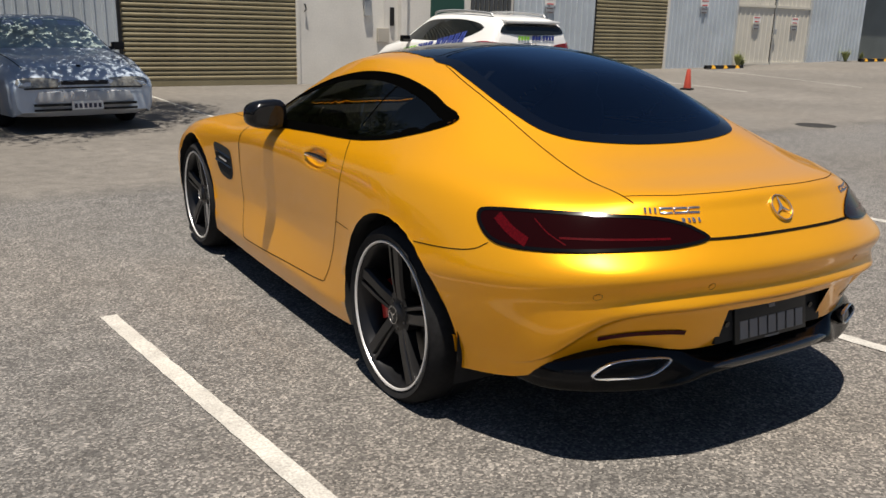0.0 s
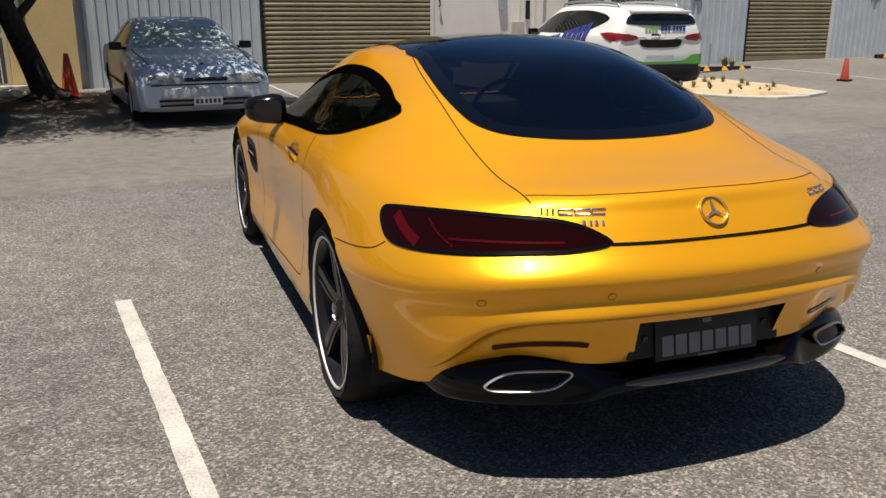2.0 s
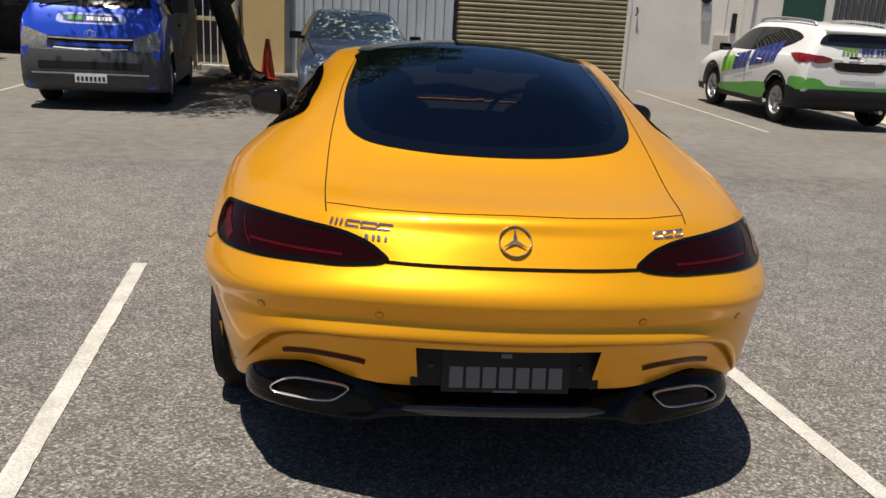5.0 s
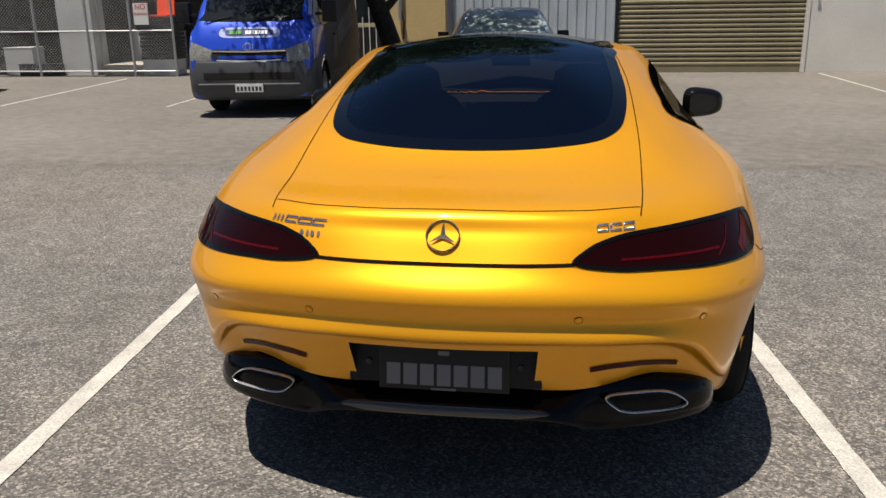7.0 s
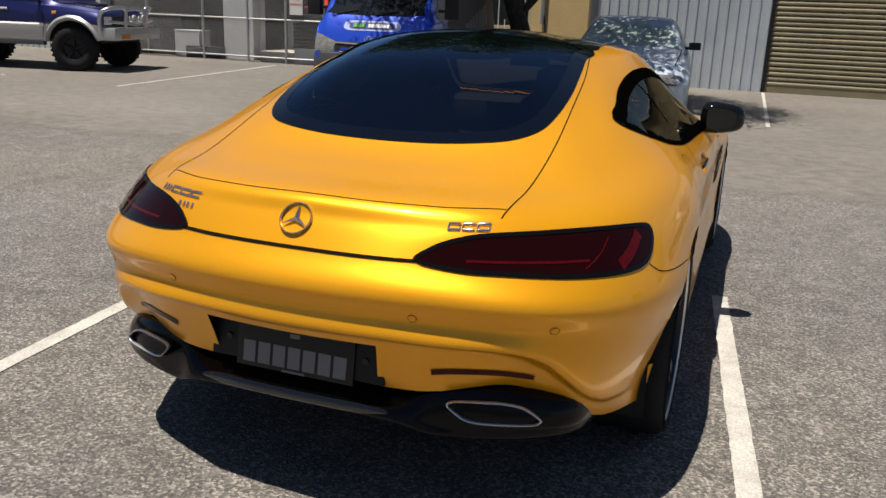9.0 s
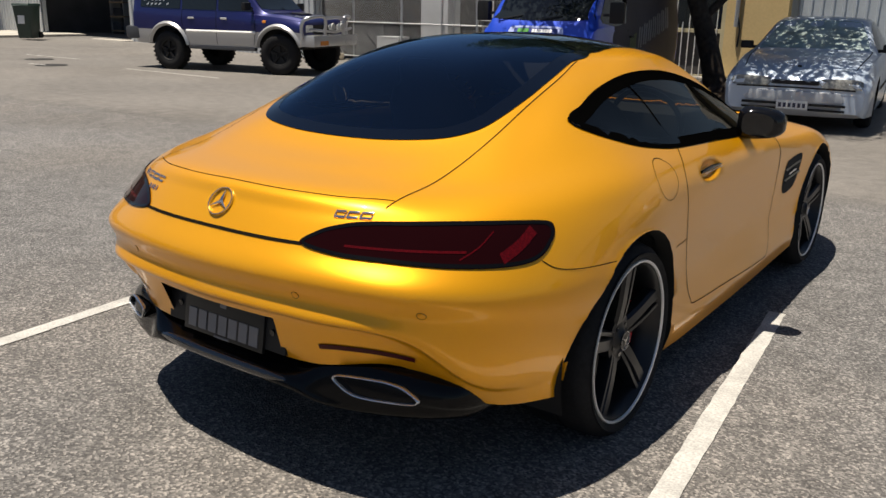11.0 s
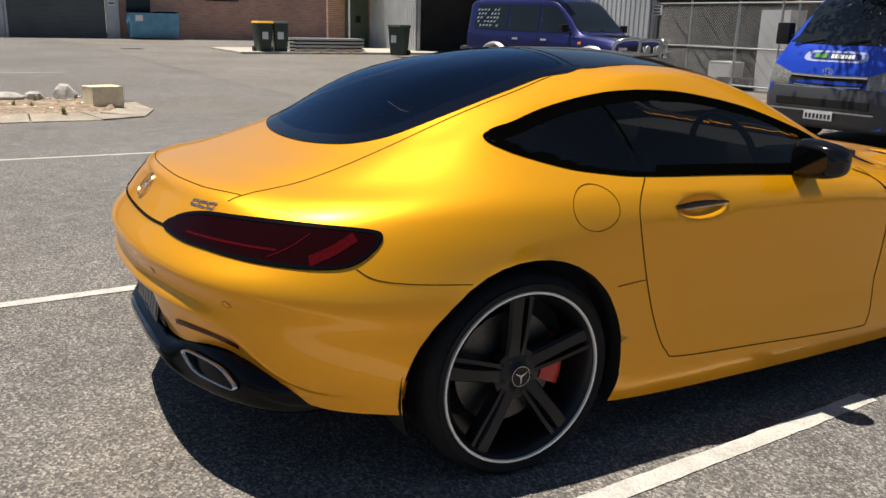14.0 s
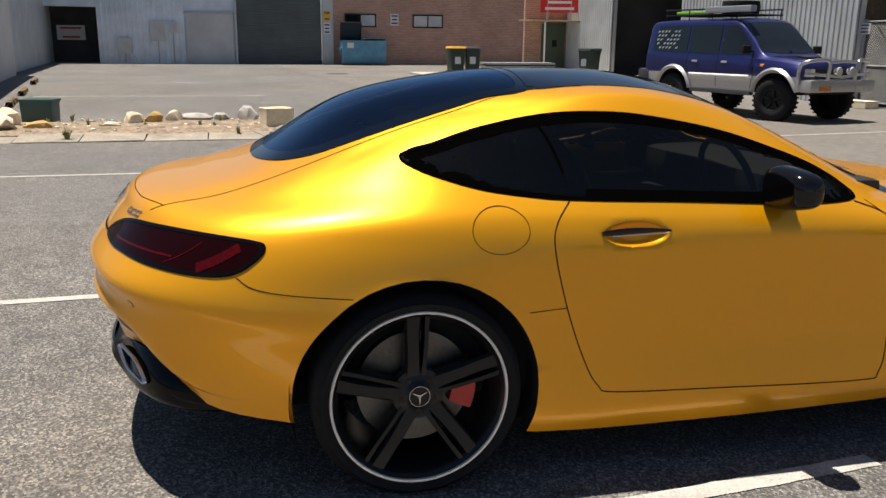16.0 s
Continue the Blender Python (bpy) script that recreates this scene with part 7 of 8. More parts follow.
def bar_gate():
    g = thing("bar_gate", "white steel bar gate beside the yellow wall", "gate", pose(0, 0, 0))
    y = 14.02
    for z, h in ((0.12, 0.05), (1.05, 0.085), (2.15, 0.05)):
        bm = bmesh.new()
        box(bm, (-4.76, y, z), (1.96, 0.04, h), bevel=0.006)
        part("gate_rail", bm, GATE_CREAM, g, "cream rail")
    for k in range(13):
        bm = bmesh.new()
        tube(bm, [(-5.66 + 0.147 * k, y - 0.03, 0.08), (-5.66 + 0.147 * k, y - 0.03, 1.22 if k % 2 else 2.2)], 0.012, 6)
        part("gate_bar", bm, SIGN_WHITE, g)
    for x in (-5.74, -3.77):
        bm = bmesh.new()
        box(bm, (x, y, 1.3), (0.08, 0.08, 2.6), bevel=0.008)
        part("gate_post", bm, GATE_CREAM, g, "cream door post")
    wall_slab("wall_north_11", (-7.4, 15.2), (-2.5, 15.2), -0.05, 3.6, 0.2, ROOM_SHADE, "wall behind the bar gate, shade in its colour")
    st = thing("concrete_step", "pale worn concrete step under the gate", "step", pose(0, 0, 0), kind="structure")
    for x0, x1 in ((-5.8, -4.87), (-4.85, -4.20), (-4.18, -3.25)):
        bm = bmesh.new()
        box(bm, ((x0 + x1) / 2, 13.76, 0.035), (x1 - x0, 0.30, 0.17), bevel=0.015)
        part("step_block", bm, CONCRETE, st)
    w = thing("security_window", "window with white bars in the yellow building", "window", pose(0, 0, 0))
    bm = bmesh.new()
    box(bm, (-4.9, 15.1, 1.6), (1.5, 0.06, 1.1))
    part("pane", bm, AUTO_GLASS, w)
    p = thing("downpipe", "grey downpipe with bracket on the yellow wall", "pipe", pose(0, 0, 0))
    bm = bmesh.new()
    tube(bm, [(-3.48, 13.89, 1.15), (-3.47, 13.89, 4.4)], 0.045, 10)
    part("pipe", bm, GREY_STEEL, p)
    bm = bmesh.new()
    tube(bm, [(-3.42, 13.92, 0.75), (-3.40, 13.91, 1.1), (-3.45, 13.89, 1.35)], 0.02, 6)
    part("hose", bm, BLACK_MATT, p)


bar_gate()


# dark brown that carries the shade of the covered store in its colour
STORE_SHADE = material("store_shade_brown", (0.075, 0.058, 0.042), 0.9, grain=0.3, scale=12, stain=0.35, stain_scale=2)


def chain_fence():
    f = thing("chain_link_fence", "galvanised chain-link fence with steel posts", "fence", pose(0, 0, 0))
    y, x0, x1, top = 13.4, -14.65, -8.5, 2.05
    for x in (x0, -11.82, -10.55, -9.5, x1):
        bm = bmesh.new()
        tube(bm, [(x, y, 0), (x, y, top + 0.05)], 0.032, 8)
        part("post", bm, GREY_STEEL, f)
    for z in (0.12, 1.0, top):
        bm = bmesh.new()
        tube(bm, [(x0, y, z), (x1, y, z)], 0.02, 6)
        part("rail", bm, GREY_STEEL, f)
    bm = bmesh.new()
    pitch = 0.075
    H = top - 0.1
    for k in range(int((x1 - x0 + H) / pitch)):
        for s in (1, -1):
            a = x0 - (H if s > 0 else 0) + pitch * k if s > 0 else x0 + pitch * k
            p, q = (a, 0.1), (a + H, 0.1 + H)
            if s < 0:
                p, q = (a, 0.1), (a - H, 0.1 + H)
            def cut(u, v):
                t0, t1 = 0.0, 1.0
                dx = v[0] - u[0]
                for lim, sg in ((x0, 1), (x1, -1)):
                    t = (lim - u[0]) / dx
                    if sg * dx > 0:
                        t0 = max(t0, t)
                    else:
                        t1 = min(t1, t)
                return t0, t1
            t0, t1 = cut(p, q)
            if t1 - t0 < 0.02:
                continue
            A = Vector((p[0] + (q[0] - p[0]) * t0, y + 0.004 * s, p[1] + (q[1] - p[1]) * t0))
            B = Vector((p[0] + (q[0] - p[0]) * t1, y + 0.004 * s, p[1] + (q[1] - p[1]) * t1))
            tube(bm, [A, B], 0.0035, 3, False)
    tagged(part("wire_mesh", bm, GREY_STEEL, f), kind="stuff")
    # behind it: concrete pad, cabinet, trays, crates, chair
    wall_slab("wall_north_12", (-15, 16.9), (-7.4, 16.9), -0.05, 3.4, 0.2, STORE_SHADE, "back wall of the store yard, shade in its brown")
    # unseen roof, added only to keep the sun off the store
    bm = bmesh.new()
    box(bm, (-11.2, 16.1, 3.3), (7.6, 1.9, 0.08))
    tagged(part("roof_store", bm, STORE_SHADE), "unseen roof added to shade the store", "roof", kind="structure")
    c = thing("metal_cabinet", "pale grey metal cabinet behind the fence", "cabinet", pose(-11.1, 14.1, 0))
    bm = bmesh.new()
    box(bm, (0, 0, 0.95), (0.85, 0.55, 1.9), bevel=0.01)
    part("carcass", bm, OFF_WHITE, c)
    bm = bmesh.new()
    box(bm, (0.3, -0.29, 0.95), (0.03, 0.03, 0.2), bevel=0.005)
    part("handle", bm, GREY_STEEL, c)
    k = thing("crate_stack", "stack of black plastic mesh trays", "crate", pose(-9.0, 13.85, 0))
    for j in range(11):
        bm = bmesh.new()
        box(bm, (0.01 * (j % 3), 0, 0.40 + 0.085 * j), (0.85, 0.5, 0.075), bevel=0.008)
        part("tray", bm, CRATE_BLACK, k)
    bm = bmesh.new()
    box(bm, (0, 0, 0.18), (0.8, 0.5, 0.36), bevel=0.01)
    part("base_box", bm, OFF_WHITE, k)
    for x, yb, w, d, h, m, nm, lab in ((-12.6, 14.0, .7, .5, .62, OFF_WHITE, "storage_box", "grey storage box behind the fence"), (-13.4, 14.3, 1.0, .8, 1.0, CRATE_BLACK, "machine", "dark covered machine behind the fence"), (-14.0, 13.0, .7, .4, .16, LIMESTONE, "kerb_block", "pale concrete block lying by the fence"),
                                      (-10.0, 15.6, 1.2, .6, .9, OFF_WHITE, "work_bench", "pale work bench in the store"), (-12.0, 13.75, 1.0, .3, .25, CRATE_BLACK, "floor_box", "low dark box at the fence foot"), (-9.9, 14.3, 1.1, 1.2, .22, CONCRETE, "concrete_pad", "low concrete pad behind the fence")):
        o = thing(nm, lab, nm.replace("_", " "), pose(x, yb, 0, 0, 0, 4))
        bm = bmesh.new()
        box(bm, (0, 0, h / 2), (w, d, h), bevel=0.015)
        part("main_body", bm, m, o)
        bm = bmesh.new()
        box(bm, (0, 0, h + 0.012), (w * 1.02, d * 1.02, 0.024), bevel=0.006)
        part("top", bm, m, o)
    ch = thing("orange_chair", "orange plastic chair on top of the trays", "chair", pose(-8.95, 13.9, 1.27))
    bm = bmesh.new()
    box(bm, (0, 0, 0.04), (0.45, 0.42, 0.04), bevel=0.015)
    part("seat", bm, ORANGE, ch)
    bm = bmesh.new()
    box(bm, (0, 0.2, 0.28), (0.42, 0.04, 0.45), bevel=0.015, rx=-10)
    part("backrest", bm, ORANGE, ch)
    sg = thing("no_parking_sign", "white no parking sign with red words on the fence", "sign", pose(-9.2, y - 0.03, 1.36))
    bm = bmesh.new()
    box(bm, (0, 0.01, 0), (0.34, 0.03, 0.46))
    part("sign_panel", bm, SIGN_WHITE, sg)
    for word, z, size in (("NO", 0.10, 0.16), ("PARKING", -0.02, 0.075)):
        cu = bpy.data.curves.new("words", "FONT")
        cu.body, cu.size, cu.align_x, cu.extrude = word, size, "CENTER", 0.001
        cu.materials.append(RED_SIGN)
        t = new("words", cu)
        t.parent = sg
        t.matrix_basis = pose(0, -0.008, z, 90, 0, 0)
    plain_sign(-14.62, y - 0.045, 1.88, .34, .26, (0.2, -1), bars=3, label="white warning sign at the fence end")
    tp = thing("shade_tarp", "sun-bleached yellow shade sail over the store", "tarp", pose(0, 0, 0))
    bm = bmesh.new()
    sheet(bm, [[(x, yy, 2.12 + 0.35 * (yy - 14) / 3 + 0.12 * math.sin(math.pi * (x + 14.2) / 3.6)) for x in np.linspace(-14.0, -10.6, 10)] for yy in np.linspace(14.0, 17.0, 5)])
    part("sail", bm, TARP, tp, "", 60)
    for x in (-14.0, -10.6):
        for yy in (14.0, 17.0):
            bm = bmesh.new()
            tube(bm, [(x, yy, 0), (x, yy, 2.2 + 0.12 * (yy > 15))], 0.03, 8)
            part("sail_post", bm, GREY_STEEL, tp)


chain_fence()

# ---- north-west shed ----
SY = 13.2
ribbed("wall_west_1", (-23.2, SY), (-14.7, SY), 0, 4.8, CORR_GREY, "pale ribbed steel cladding wall", 0.2, 0.03)
wall_slab("wall_west_2", (-23.2, SY + 0.05), (-14.7, SY + 0.05), 0, 4.8, 0.15, CORR_GREY, "backing of the shed cladding")
ribbed("wall_west_3", (-33.4, SY), (-28.6, SY), 0, 4.8, CORR_GREY, "pale ribbed steel cladding wall", 0.2, 0.03)
wall_slab("wall_west_4", (-33.4, SY + 0.05), (-28.6, SY + 0.05), 0, 4.8, 0.15, CORR_GREY, "backing of the shed cladding")
wall_slab("wall_west_5", (-29.5, 20), (-22, 20), 0, 4.8, 0.2, ROOM_SHADE, "back wall inside the open shed, shade in its colour")
wall_slab("wall_west_6", (-29.5, SY + 0.2), (-29.5, 20), 0, 4.8, 0.15, ROOM_SHADE, "side wall inside the open shed, shade in its colour")
wall_slab("wall_west_7", (-22.1, 20), (-22.1, SY + 0.2), 0, 4.8, 0.15, ROOM_SHADE, "side wall inside the open shed, shade in its colour")
# added end wall blocks the bright gap beside the store; shade in its colour
wall_slab("wall_west_9", (-14.75, SY + 0.25), (-14.75, 17.1), 0, 4.8, 0.15, STORE_SHADE, "added end wall of the shed, shade in its colour")
bm = bmesh.new()
box(bm, (-24.0, 17.0, 4.86), (19.0, 7.9, 0.12))
tagged(part("roof_west", bm, CORR_GREY), "steel roof of the shed", "roof", kind="structure")
bm = bmesh.new()
box(bm, (-25.9, SY - 0.1, 0.10), (5.6, 0.5, 0.12), bevel=0.02)
tagged(part("threshold", bm, CONCRETE), "pale concrete threshold of the shed", "kerb", kind="structure")
for k, (x, h) in enumerate(((-27.8, 1.6), (-26.6, 1.1), (-25.4, 1.8), (-24.3, 1.3))):
    o = thing("shed_shelf", "dark loaded shelf inside the open shed", "shelf", pose(x, 16.0 + 0.5 * (k % 2), 0.1))
    for j in range(3):
        bm = bmesh.new()
        box(bm, (0, 0, 0.2 + j * h / 3), (0.9, 0.5, 0.05))
        part("shelf_board", bm, WOOD, o)
        bm = bmesh.new()
        box(bm, (0.1 * (j - 1), 0, 0.38 + j * h / 3), (0.55, 0.4, 0.3), bevel=0.02)
        part("load", bm, CRATE_BLACK if j % 2 else GREY_PLASTIC, o)
    for sx in (-.43, .43):
        bm = bmesh.new()
        box(bm, (sx, 0, h / 2), (0.04, 0.45, h))
        part("upright", bm, GREY_STEEL, o)


def side_door():
    wall_slab("wall_west_8", (-33.4, 11.2), (-33.4, SY), 0, 4.8, 0.2, BRICK_WALL, "brick end wall with a green door")
    d = thing("side_door", "olive green steel door under a small awning", "door", pose(0, 0, 0))
    bm = bmesh.new()
    box(bm, (-33.33, 12.55, 1.27), (0.08, 1.1, 2.1), bevel=0.01)
    part("door_leaf", bm, GREEN_DOOR, d)
    bm = bmesh.new()
    box(bm, (-33.27, 12.6, 1.45), (0.04, 0.22, 0.30), bevel=0.01)
    part("vent_plate", bm, BLACK_MATT, d)
    bm = bmesh.new()
    tube(bm, [(-33.27, 12.12, 1.15), (-33.18, 12.12, 1.15)], 0.03, 10)
    part("door_knob", bm, CHROME, d)
    a = thing("awning", "timber-edged awning on a pale post", "awning", pose(0, 0, 0))
    bm = bmesh.new()
    box(bm, (-32.6, 12.2, 2.42), (1.6, 2.6, 0.07), ry=2)
    part("awning_sheet", bm, WOOD, a)
    bm = bmesh.new()
    tube(bm, [(-31.9, 11.6, 0.18), (-31.9, 11.6, 2.4)], 0.04, 8)
    part("awning_post", bm, SIGN_WHITE, a)
    for py, px in ((11.9, -32.46), (12.9, -32.21)):
        bm = bmesh.new()
        tube(bm, [(px, py, 2.40), (px, py, 3.6)], 0.05, 6)
        part("sign_bracket", bm, GREY_STEEL, a)
    plain_sign(-32.3, 12.4, 3.2, 1.7, 0.85, (1, -0.25), RED_SIGN, 3, SIGN_WHITE, "red sign board with white print on the awning")


side_door()


def wheelie_bin(x, y, rz, body, lid, label):
    z = ground_z(x, y) + 0.06
    b = thing("wheelie_bin", label, "bin", pose(x, y, z, 0, 0, rz), "wheelie bins")
    bm = bmesh.new()
    rows = []
    for zz, w, d in ((0.0, .44, .48), (.05, .46, .52), (.9, .56, .66), (1.0, .58, .70)):
        rows.append([(w / 2 * sx, d / 2 * sy, zz) for sx, sy in ((-1, -.85), (-.85, -1), (.85, -1), (1, -.85), (1, .85), (.85, 1), (-.85, 1), (-1, .85))])
    vv = sheet(bm, rows, close=True)
    bm.faces.new(vv[0][::-1])
    bm.faces.new(vv[-1])
    part("bin_body", bm, body, b, "", 40)
    bm = bmesh.new()
    box(bm, (0, 0, 1.04), (.60, .74, .07), bevel=0.025, taper=0.9)
    part("lid", bm, lid, b, "", 40)
    bm = bmesh.new()
    tube(bm, [(-.24, .40, 1.0), (.24, .40, 1.0)], 0.018, 8)
    part("handle", bm, body, b)
    for sx in (-.25, .25):
        bm = bmesh.new()
        lathe(bm, [(0.001, -.025), (.10, -.025), (.10, .025), (0.001, .025)], 18, (sx, .26, .10))
        part("wheel", bm, BLACK_MATT, b)
    bm = bmesh.new()
    box(bm, (-.02, -.315, .62), (.22, .01, .34), rx=-4)
    part("sticker", bm, SIGN_WHITE, b)
    return b


wheelie_bin(-27.3, 6.35, 95, BIN_GREEN, YELLOW_PLASTIC, "dark green wheelie bin with a yellow lid")
wheelie_bin(-27.4, 7.02, 82, BIN_GREEN, GREY_PLASTIC, "dark green wheelie bin with a grey lid")
wheelie_bin(-25.1, 10.75, 30, BIN_GREEN, BIN_GREEN, "dark green wheelie bin beside the open shed")
bm = bmesh.new()
box(bm, (-29.0, 9.6, ground_z(-28, 9) + 0.02), (4.4, 8.4, 0.12), bevel=0.03)
tagged(part("pavement", bm, CONCRETE), "raised pale concrete slab under the bins", "pavement", kind="structure")


def panel_stack():
    z = ground_z(-27.4, 8.5) + 0.08
    s = thing("steel_panel_stack", "low stack of ribbed galvanised steel panels", "steel panels", pose(0, 0, 0))
    for j in range(4):
        bm = bmesh.new()
        box(bm, (-27.5, 8.85, z + 0.07 + 0.125 * j), (0.9, 2.75, 0.075), bevel=0.012)
        part("panel", bm, GREY_STEEL, s)
        bm = bmesh.new()
        box(bm, (-27.5, 8.85, z + 0.013 + 0.125 * j), (0.8, 2.6, 0.05))
        part("spacer", bm, CAVITY, s)
    b = thing("branch_pile", "small pile of dry branches and scraps", "branches", pose(-26.7, 9.0, z - 0.06), kind="stuff")
    rnd = random.Random(4)
    bm = bmesh.new()
    for _ in range(34):
        a, l = rnd.uniform(0, 6.28), rnd.uniform(0.3, 0.9)
        p = Vector((rnd.uniform(-.3, .3), rnd.uniform(-1.1, 1.1), 0.02))
        d = Vector((math.cos(a) * 0.5, math.sin(a), rnd.uniform(0, .25)))
        tube(bm, [p, p + d * l * .5 + Vector((0, 0, rnd.uniform(0, .06))), p + d * l], [.014, .011, .005], 5)
    part("sticks", bm, WOOD, b)


panel_stack()

# ---- far west front, x = -43 ----
WX, WZ = -43.0, 0.2
FAR_BLUE = material("pale_blue_grey_cladding", (0.74, 0.79, 0.85), 0.5, 0.05, grain=0.05, scale=30, stain=0.14)
wall_slab("wall_far_1", (WX, 15.2), (WX, 3.7), WZ - .3, 5.2, -0.25, BRICK_WALL, "red-brown brick wall")
wall_slab("wall_far_2", (WX, -1.45), (WX, -3.95), WZ - .3, 5.2, -0.2, FAR_BLUE, "pale blue steel wall over the grey door")
ribbed("wall_far_3", (WX + .02, -8.2), (WX + .02, -3.95), WZ - .3, 5.2, FAR_BLUE, "pale blue-grey ribbed steel cladding wall", 0.25, 0.03)
wall_slab("wall_far_4", (WX - .05, -3.95), (WX - .05, -8.2), WZ - .3, 5.2, -0.2, CORR_GREY, "backing of the grey cladding")
wall_slab("wall_far_5", (WX, -10.9), (WX, -14), WZ - .3, 5.2, -0.25, FAR_BLUE, "grey wall beside the recess")
wall_slab("wall_far_6", (WX - 3, -8.2), (WX - 3, -10.9), WZ - .3, 5.2, -0.25, ROOM_SHADE, "back of the recessed doorway, shade in its colour")
wall_slab("wall_far_7", (WX, 3.7), (WX, -1.45), 4.6, 5.2, -0.25, FAR_BLUE, "band over the big door")
wall_slab("wall_far_8", (WX, -8.2), (WX, -10.9), 3.0, 5.2, -0.25, FAR_BLUE, "lintel over the recessed doorway")
bm = bmesh.new()
box(bm, (WX - 6, 0.5, 5.26), (12.2, 29.6, 0.12))
tagged(part("roof_far", bm, CORR_GREY), "flat roof of the far buildings", "roof", kind="structure")
d = thing("roller_door", "large dark green roller door, closed", "roller door", pose(0, 0, 0))
ribbed("curtain", (WX - .02, -1.45), (WX - .02, 3.05), WZ, 4.6, DARK_GREEN, "", 0.12, 0.018, False, "slat", d)
for y in (3.38, -1.4):
    bm = bmesh.new()
    box(bm, (WX + .02, y, 2.4), (0.3, 0.6 if y > 0 else 0.12, 4.6), bevel=0.01)
    part("pillar", bm, CORR_GREY, d)
d = thing("steel_door", "pale grey steel sliding door, closed", "door", pose(0, 0, 0))
bm = bmesh.new()
box(bm, (WX + .06, -2.7, 1.45), (0.08, 2.4, 2.6), bevel=0.01)
part("door_panel", bm, OFF_WHITE, d)
bm = bmesh.new()
box(bm, (WX + .08, -2.7, 2.8), (0.12, 2.6, 0.1))
part("track", bm, GREY_STEEL, d)
for y0, y1, z0, z1, lab in ((-7.3, -6.6, .75, 1.5, "grey wall cabinet on the cladding"), (-5.65, -4.95, 1.35, 2.35, "grey electrical cabinet on the cladding"), (-4.75, -4.35, 1.8, 2.3, "small pale box on the cladding")):
    o = thing("wall_cabinet", lab, "cabinet", pose(WX + .12, (y0 + y1) / 2, (z0 + z1) / 2))
    bm = bmesh.new()
    box(bm, (0, 0, 0), (0.2, y1 - y0, z1 - z0), bevel=0.015)
    part("casing", bm, OFF_WHITE, o)
    bm = bmesh.new()
    tube(bm, [(0, 0, (z0 - z1) / 2), (0, 0, -(z0 + z1) / 2 + .25)], 0.025, 6)
    part("cable_pipe", bm, GREY_STEEL, o)
for y0, y1 in ((4.35, 6.0), (8.1, 9.75)):
    w = thing("window_1", "small aluminium window in the brick wall", "window", pose(WX, (y0 + y1) / 2, 2.56), kind="structure")
    for s in (-1, 1):
        bm = bmesh.new()
        box(bm, (.02, s * (y1 - y0) / 4, 0), (.02, (y1 - y0) / 2 - .06, .56))
        part("pane", bm, OFF_WHITE if s > 0 or y0 > 5 else AUTO_GLASS, w)
    for dy, dz, sy, sz in ((0, .32, y1 - y0 + .08, .06), (0, -.32, y1 - y0 + .08, .06), ((y1 - y0) / 2, 0, .06, .66), (-(y1 - y0) / 2, 0, .06, .66), (0, 0, .05, .6)):
        bm = bmesh.new()
        box(bm, (.03, dy, dz), (.07, sy, sz))
        part("window_frame", bm, BLACK_MATT, w)
plain_sign(WX + .04, 7.05, 2.62, .45, .62, (1, 0), bars=3, label="white notice on the brick wall")
plain_sign(WX + .18, 3.35, 2.75, .38, .5, (1, 0), YELLOW_PLASTIC, 2, label="yellow warning sign on the pillar")
plain_sign(WX + .18, 3.35, 2.1, .36, .6, (1, 0), bars=3, label="white notice under the yellow sign")
plain_sign(WX - 2.7, -9.9, 1.75, 1.4, .75, (1, 0), bars=2, ink=RED_SIGN, label="white banner with red print in the doorway")


def skip_bin():
    s = thing("rubbish_skip", "faded blue steel rubbish skip with open black lid", "skip", pose(WX + .95, 5.15, WZ))
    bm = bmesh.new()
    rows = [[(x * k, y * k2, z) for x, y in ((-.6, -1.15), (.6, -1.15), (.6, 1.15), (-.6, 1.15))] for z, k, k2 in ((.12, .8, .98), (.5, 1.0, 1.0), (1.25, 1.15, 1.02), (1.3, 1.2, 1.04))]
    vv = sheet(bm, rows, close=True)
    bm.faces.new(vv[0][::-1])
    bm.faces.new(vv[-1])
    part("skip_body", bm, SKIP_BLUE, s)
    for y0, y1, ang, z in ((-1.15, .0, -72, 1.72), (.02, 1.15, -4, 1.34)):
        bm = bmesh.new()
        box(bm, (-.45 if ang < -50 else 0, (y0 + y1) / 2, z), (1.1, y1 - y0, .05), ry=ang, bevel=0.01)
        part("lid", bm, BLACK_MATT, s)
    for y in (-1.2, 1.2):
        bm = bmesh.new()
        box(bm, (0, y, .85), (.7, .08, .16), bevel=0.01)
        part("lifting_pocket", bm, SKIP_BLUE, s)
    bm = bmesh.new()
    box(bm, (.68, -.75, 1.05), (.012, .35, .28), ry=12)
    part("sticker", bm, SIGN_WHITE, s)
    for k in range(6):
        bm = bmesh.new()
        box(bm, (.2, .15 + .18 * k, 1.40), (.3, .12, .05), rz=20)
        part("lid_rib", bm, OFF_WHITE, s)


skip_bin()

# ---- south-west building, its north face in shade ----
wall_slab("wall_south_1", (-17, -7.6), (-29, -9.05), -.1, 5.0, 8.0, WHITE_WALL, "pale wall of the south-west building")
wall_slab("wall_south_2", (-29.2, -9.4), (-46, -10.9), -.1, 5.0, 6.0, CORR_GREY, "shaded grey wall of the south-west building")
wall_slab("wall_south_3", (60, -30), (-60, -30), -.1, 5.0, 0.3, WHITE_WALL, "plain pale wall closing the yard to the south")


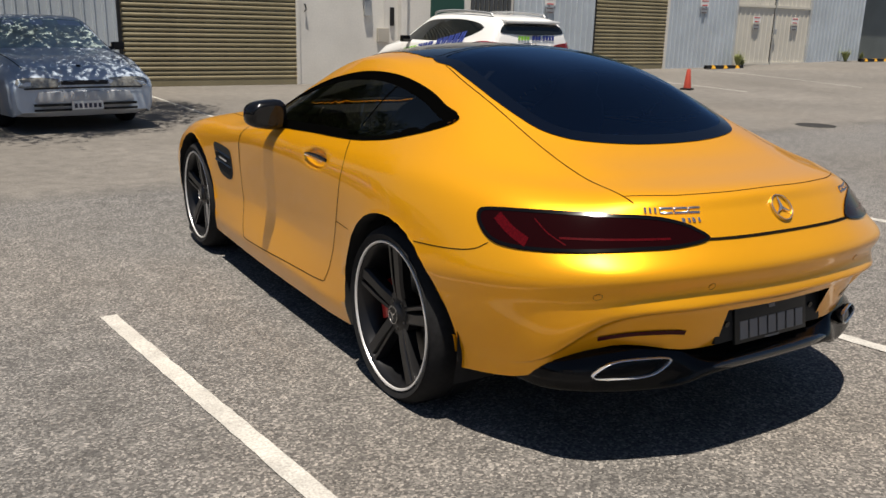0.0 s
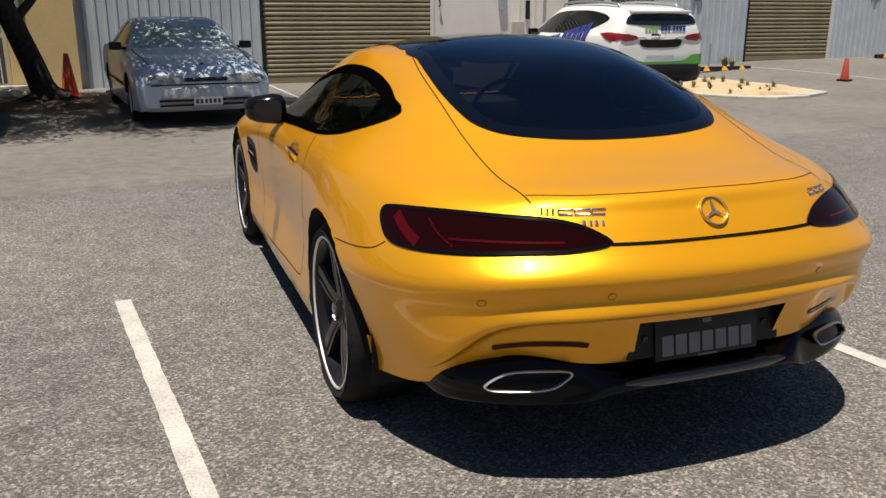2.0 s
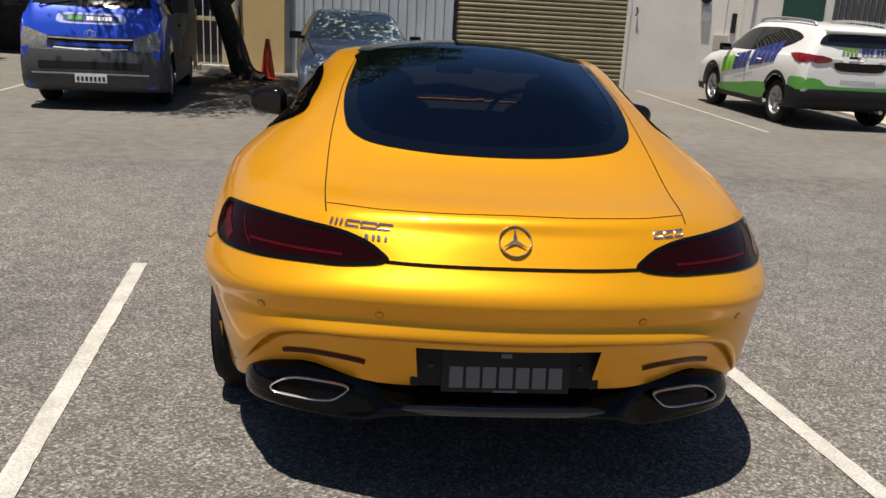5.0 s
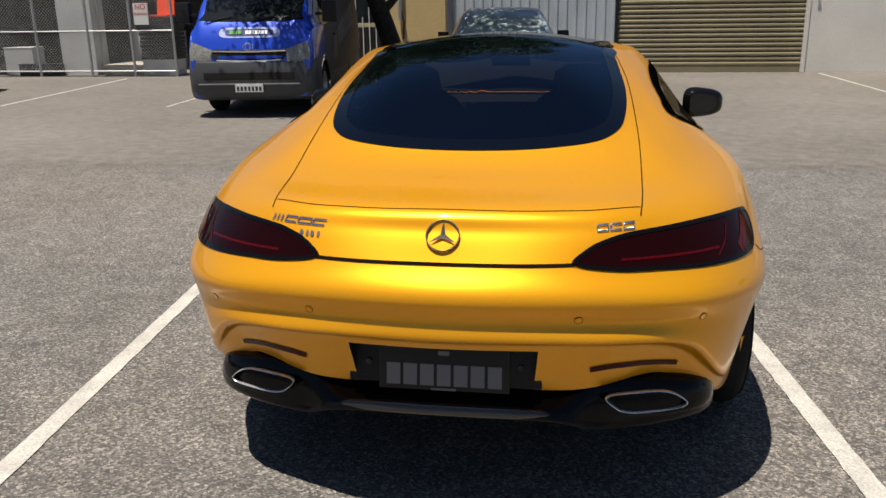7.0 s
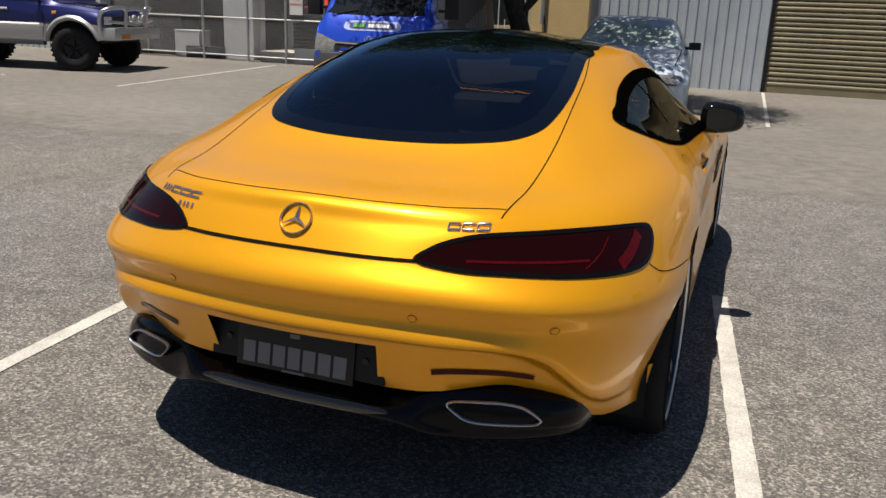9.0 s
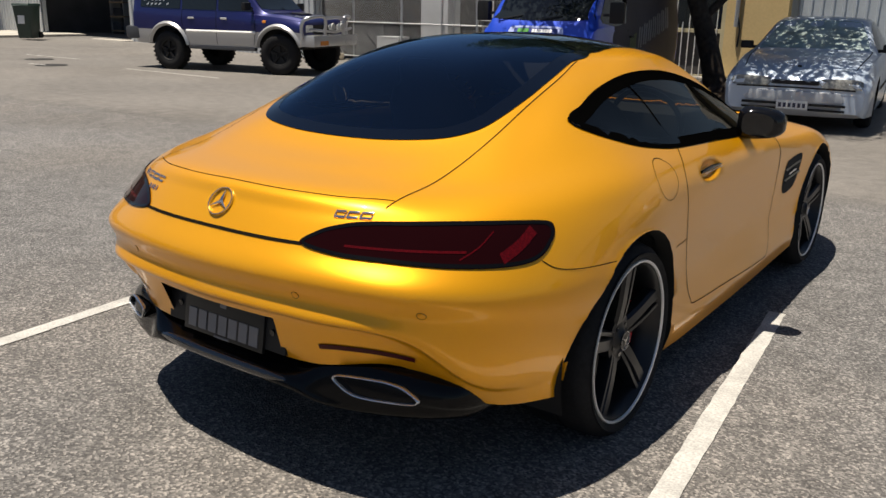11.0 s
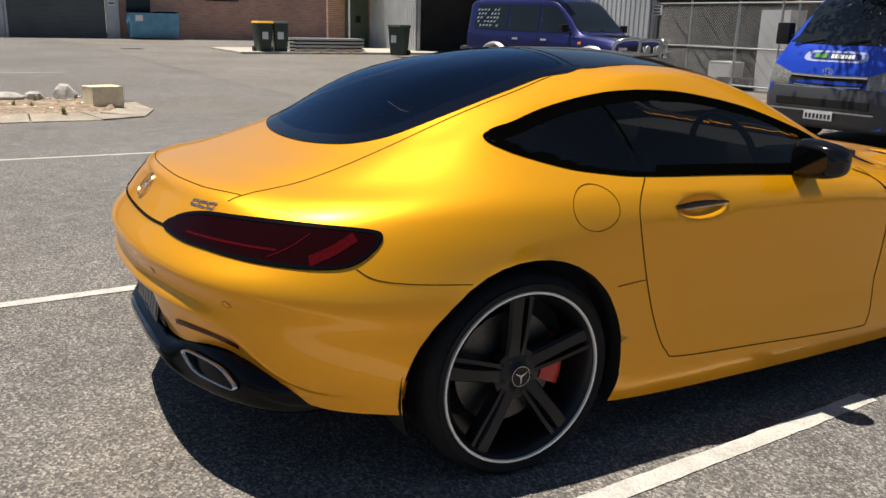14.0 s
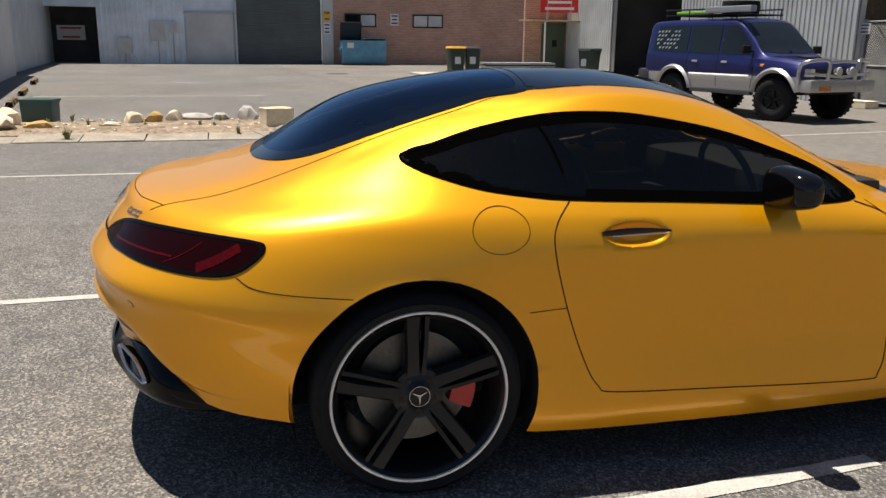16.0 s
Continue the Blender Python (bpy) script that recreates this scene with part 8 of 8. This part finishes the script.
# ---- the tree ----
def tree():
    t = thing("tree", "leaning dark-barked tree with a dense leafy crown", "tree", pose(-3.02, 11.32, 0))
    bm = bmesh.new()
    main = spline([(0.28, 0, -0.05), (0.08, 0, .18), (-.05, .02, .6), (-.28, .0, 1.3), (-.55, -.1, 2.1), (-.75, -.25, 3.0), (-.8, -.5, 3.9), (-.7, -.8, 5.0)], 3)
    rad = np.interp(np.linspace(0, 1, len(main)), [0, .06, .2, .5, .8, 1], [.34, .25, .20, .165, .12, .05])
    tube(bm, [Vector(p) for p in main], list(rad), 12)
    part("trunk", bm, BARK, t, "dark fissured trunk", 60)
    rnd = random.Random(8)
    ends = []
    for k in range(11):
        i = rnd.randint(9, len(main) - 4)
        p = Vector(main[i])
        a = 2 * math.pi * k / 11 + rnd.uniform(-.3, .3)
        l = rnd.uniform(1.5, 2.9)
        d = Vector((math.cos(a), math.sin(a), rnd.uniform(.35, .8)))
        q = p + d * l * .5 + Vector((0, 0, .2))
        e = p + Vector((d.x, d.y, d.z * .8)) * l
        bm = bmesh.new()
        tube(bm, [Vector(v) for v in spline([p, q, e], 4)], list(np.linspace(.085, .02, 9)), 7)
        part("limb", bm, BARK, t, "", 60)
        ends += [q, e, (q + e) / 2]
    cx, cy, cz = .34, -2.32, 4.9
    clumps = [Vector(e) for e in ends]
    while len(clumps) < 340:
        v = Vector((rnd.uniform(-1, 1), rnd.uniform(-1, 1), rnd.uniform(-1, 1)))
        if v.length < 1:
            c = Vector((cx + 3.4 * v.x, cy + 3.3 * v.y, cz + 1.7 * v.z))
            if c.z > 3.15:
                clumps.append(c)
    while len(clumps) < 372:
        v = Vector((rnd.uniform(-1, 1), rnd.uniform(-1, 1), rnd.uniform(-1, 1)))
        if v.length < 1:
            clumps.append(Vector((2.0 + 1.9 * v.x, -2.3 + 2.3 * v.y, 4.6 + 1.0 * v.z)))
    vs, fs = [], []
    for c in clumps:
        if c.z < 3.0:
            c.z = 3.0
        R = rnd.uniform(.35, .62)
        for _ in range(rnd.randint(150, 220)):
            p = c + Vector((rnd.gauss(0, .5), rnd.gauss(0, .5), rnd.gauss(0, .38))) * R
            if p.z < 2.75:
                continue
            d = Vector((rnd.gauss(0, 1), rnd.gauss(0, 1), rnd.gauss(-.3, .6))).normalized()
            s = d.orthogonal().normalized()
            s = (s * math.cos(k := rnd.uniform(0, 6.28)) + d.cross(s) * math.sin(k)) * rnd.uniform(.018, .03)
            l = rnd.uniform(.08, .13)
            b = len(vs)
            vs += [p, p + d * l * .45 + s, p + d * l, p + d * l * .45 - s]
            fs.append((b, b + 1, b + 2, b + 3))
    ob = raw("crown", vs, fs, LEAF, t, "dense green leaf crown with gaps")
    tagged(ob, kind="stuff")
    # leaf litter and roots
    bm = bmesh.new()
    for k in range(7):
        a = k * 0.9 + .2
        r = Vector((math.cos(a), math.sin(a), 0))
        tube(bm, [r * .12 + Vector((.12, 0, .16)), r * .34 + Vector((.1, 0, .07)), r * .62 + Vector((.1, 0, -.01))], [.10, .06, .03], 7)
    part("root", bm, BARK, t, "", 60)
    g = thing("tree_bed", "dark leaf litter round the tree foot", "soil", pose(-2.9, 11.2, 0), kind="structure")
    bm = bmesh.new()
    ring = [bm.verts.new((1.1 * math.cos(a) * (1 + .2 * math.sin(3 * a)), 1.5 * math.sin(a) * (1 + .15 * math.cos(2 * a)), 0.004)) for a in np.linspace(0, 2 * math.pi, 25)[:-1]]
    mid = bm.verts.new((0, 0, 0.09))
    for i in range(24):
        bm.faces.new((mid, ring[i], ring[(i + 1) % 24]))
    part("litter", bm, material("leaf_litter", (0.10, 0.07, 0.045), 0.95, grain=0.4, scale=30, bump=0.8), g, "", 60)
    for i, (x, y, s) in enumerate(((-3.55, 12.55, .32), (-1.9, 12.7, .22), (-3.2, 12.8, .18), (-2.1, 12.4, .15))):
        rock("pale_stone", x, y, 0.0, (s, s * .6, s * .35), LIMESTONE, "pale stone beside the tree", 60 + i)
    return t


tree()
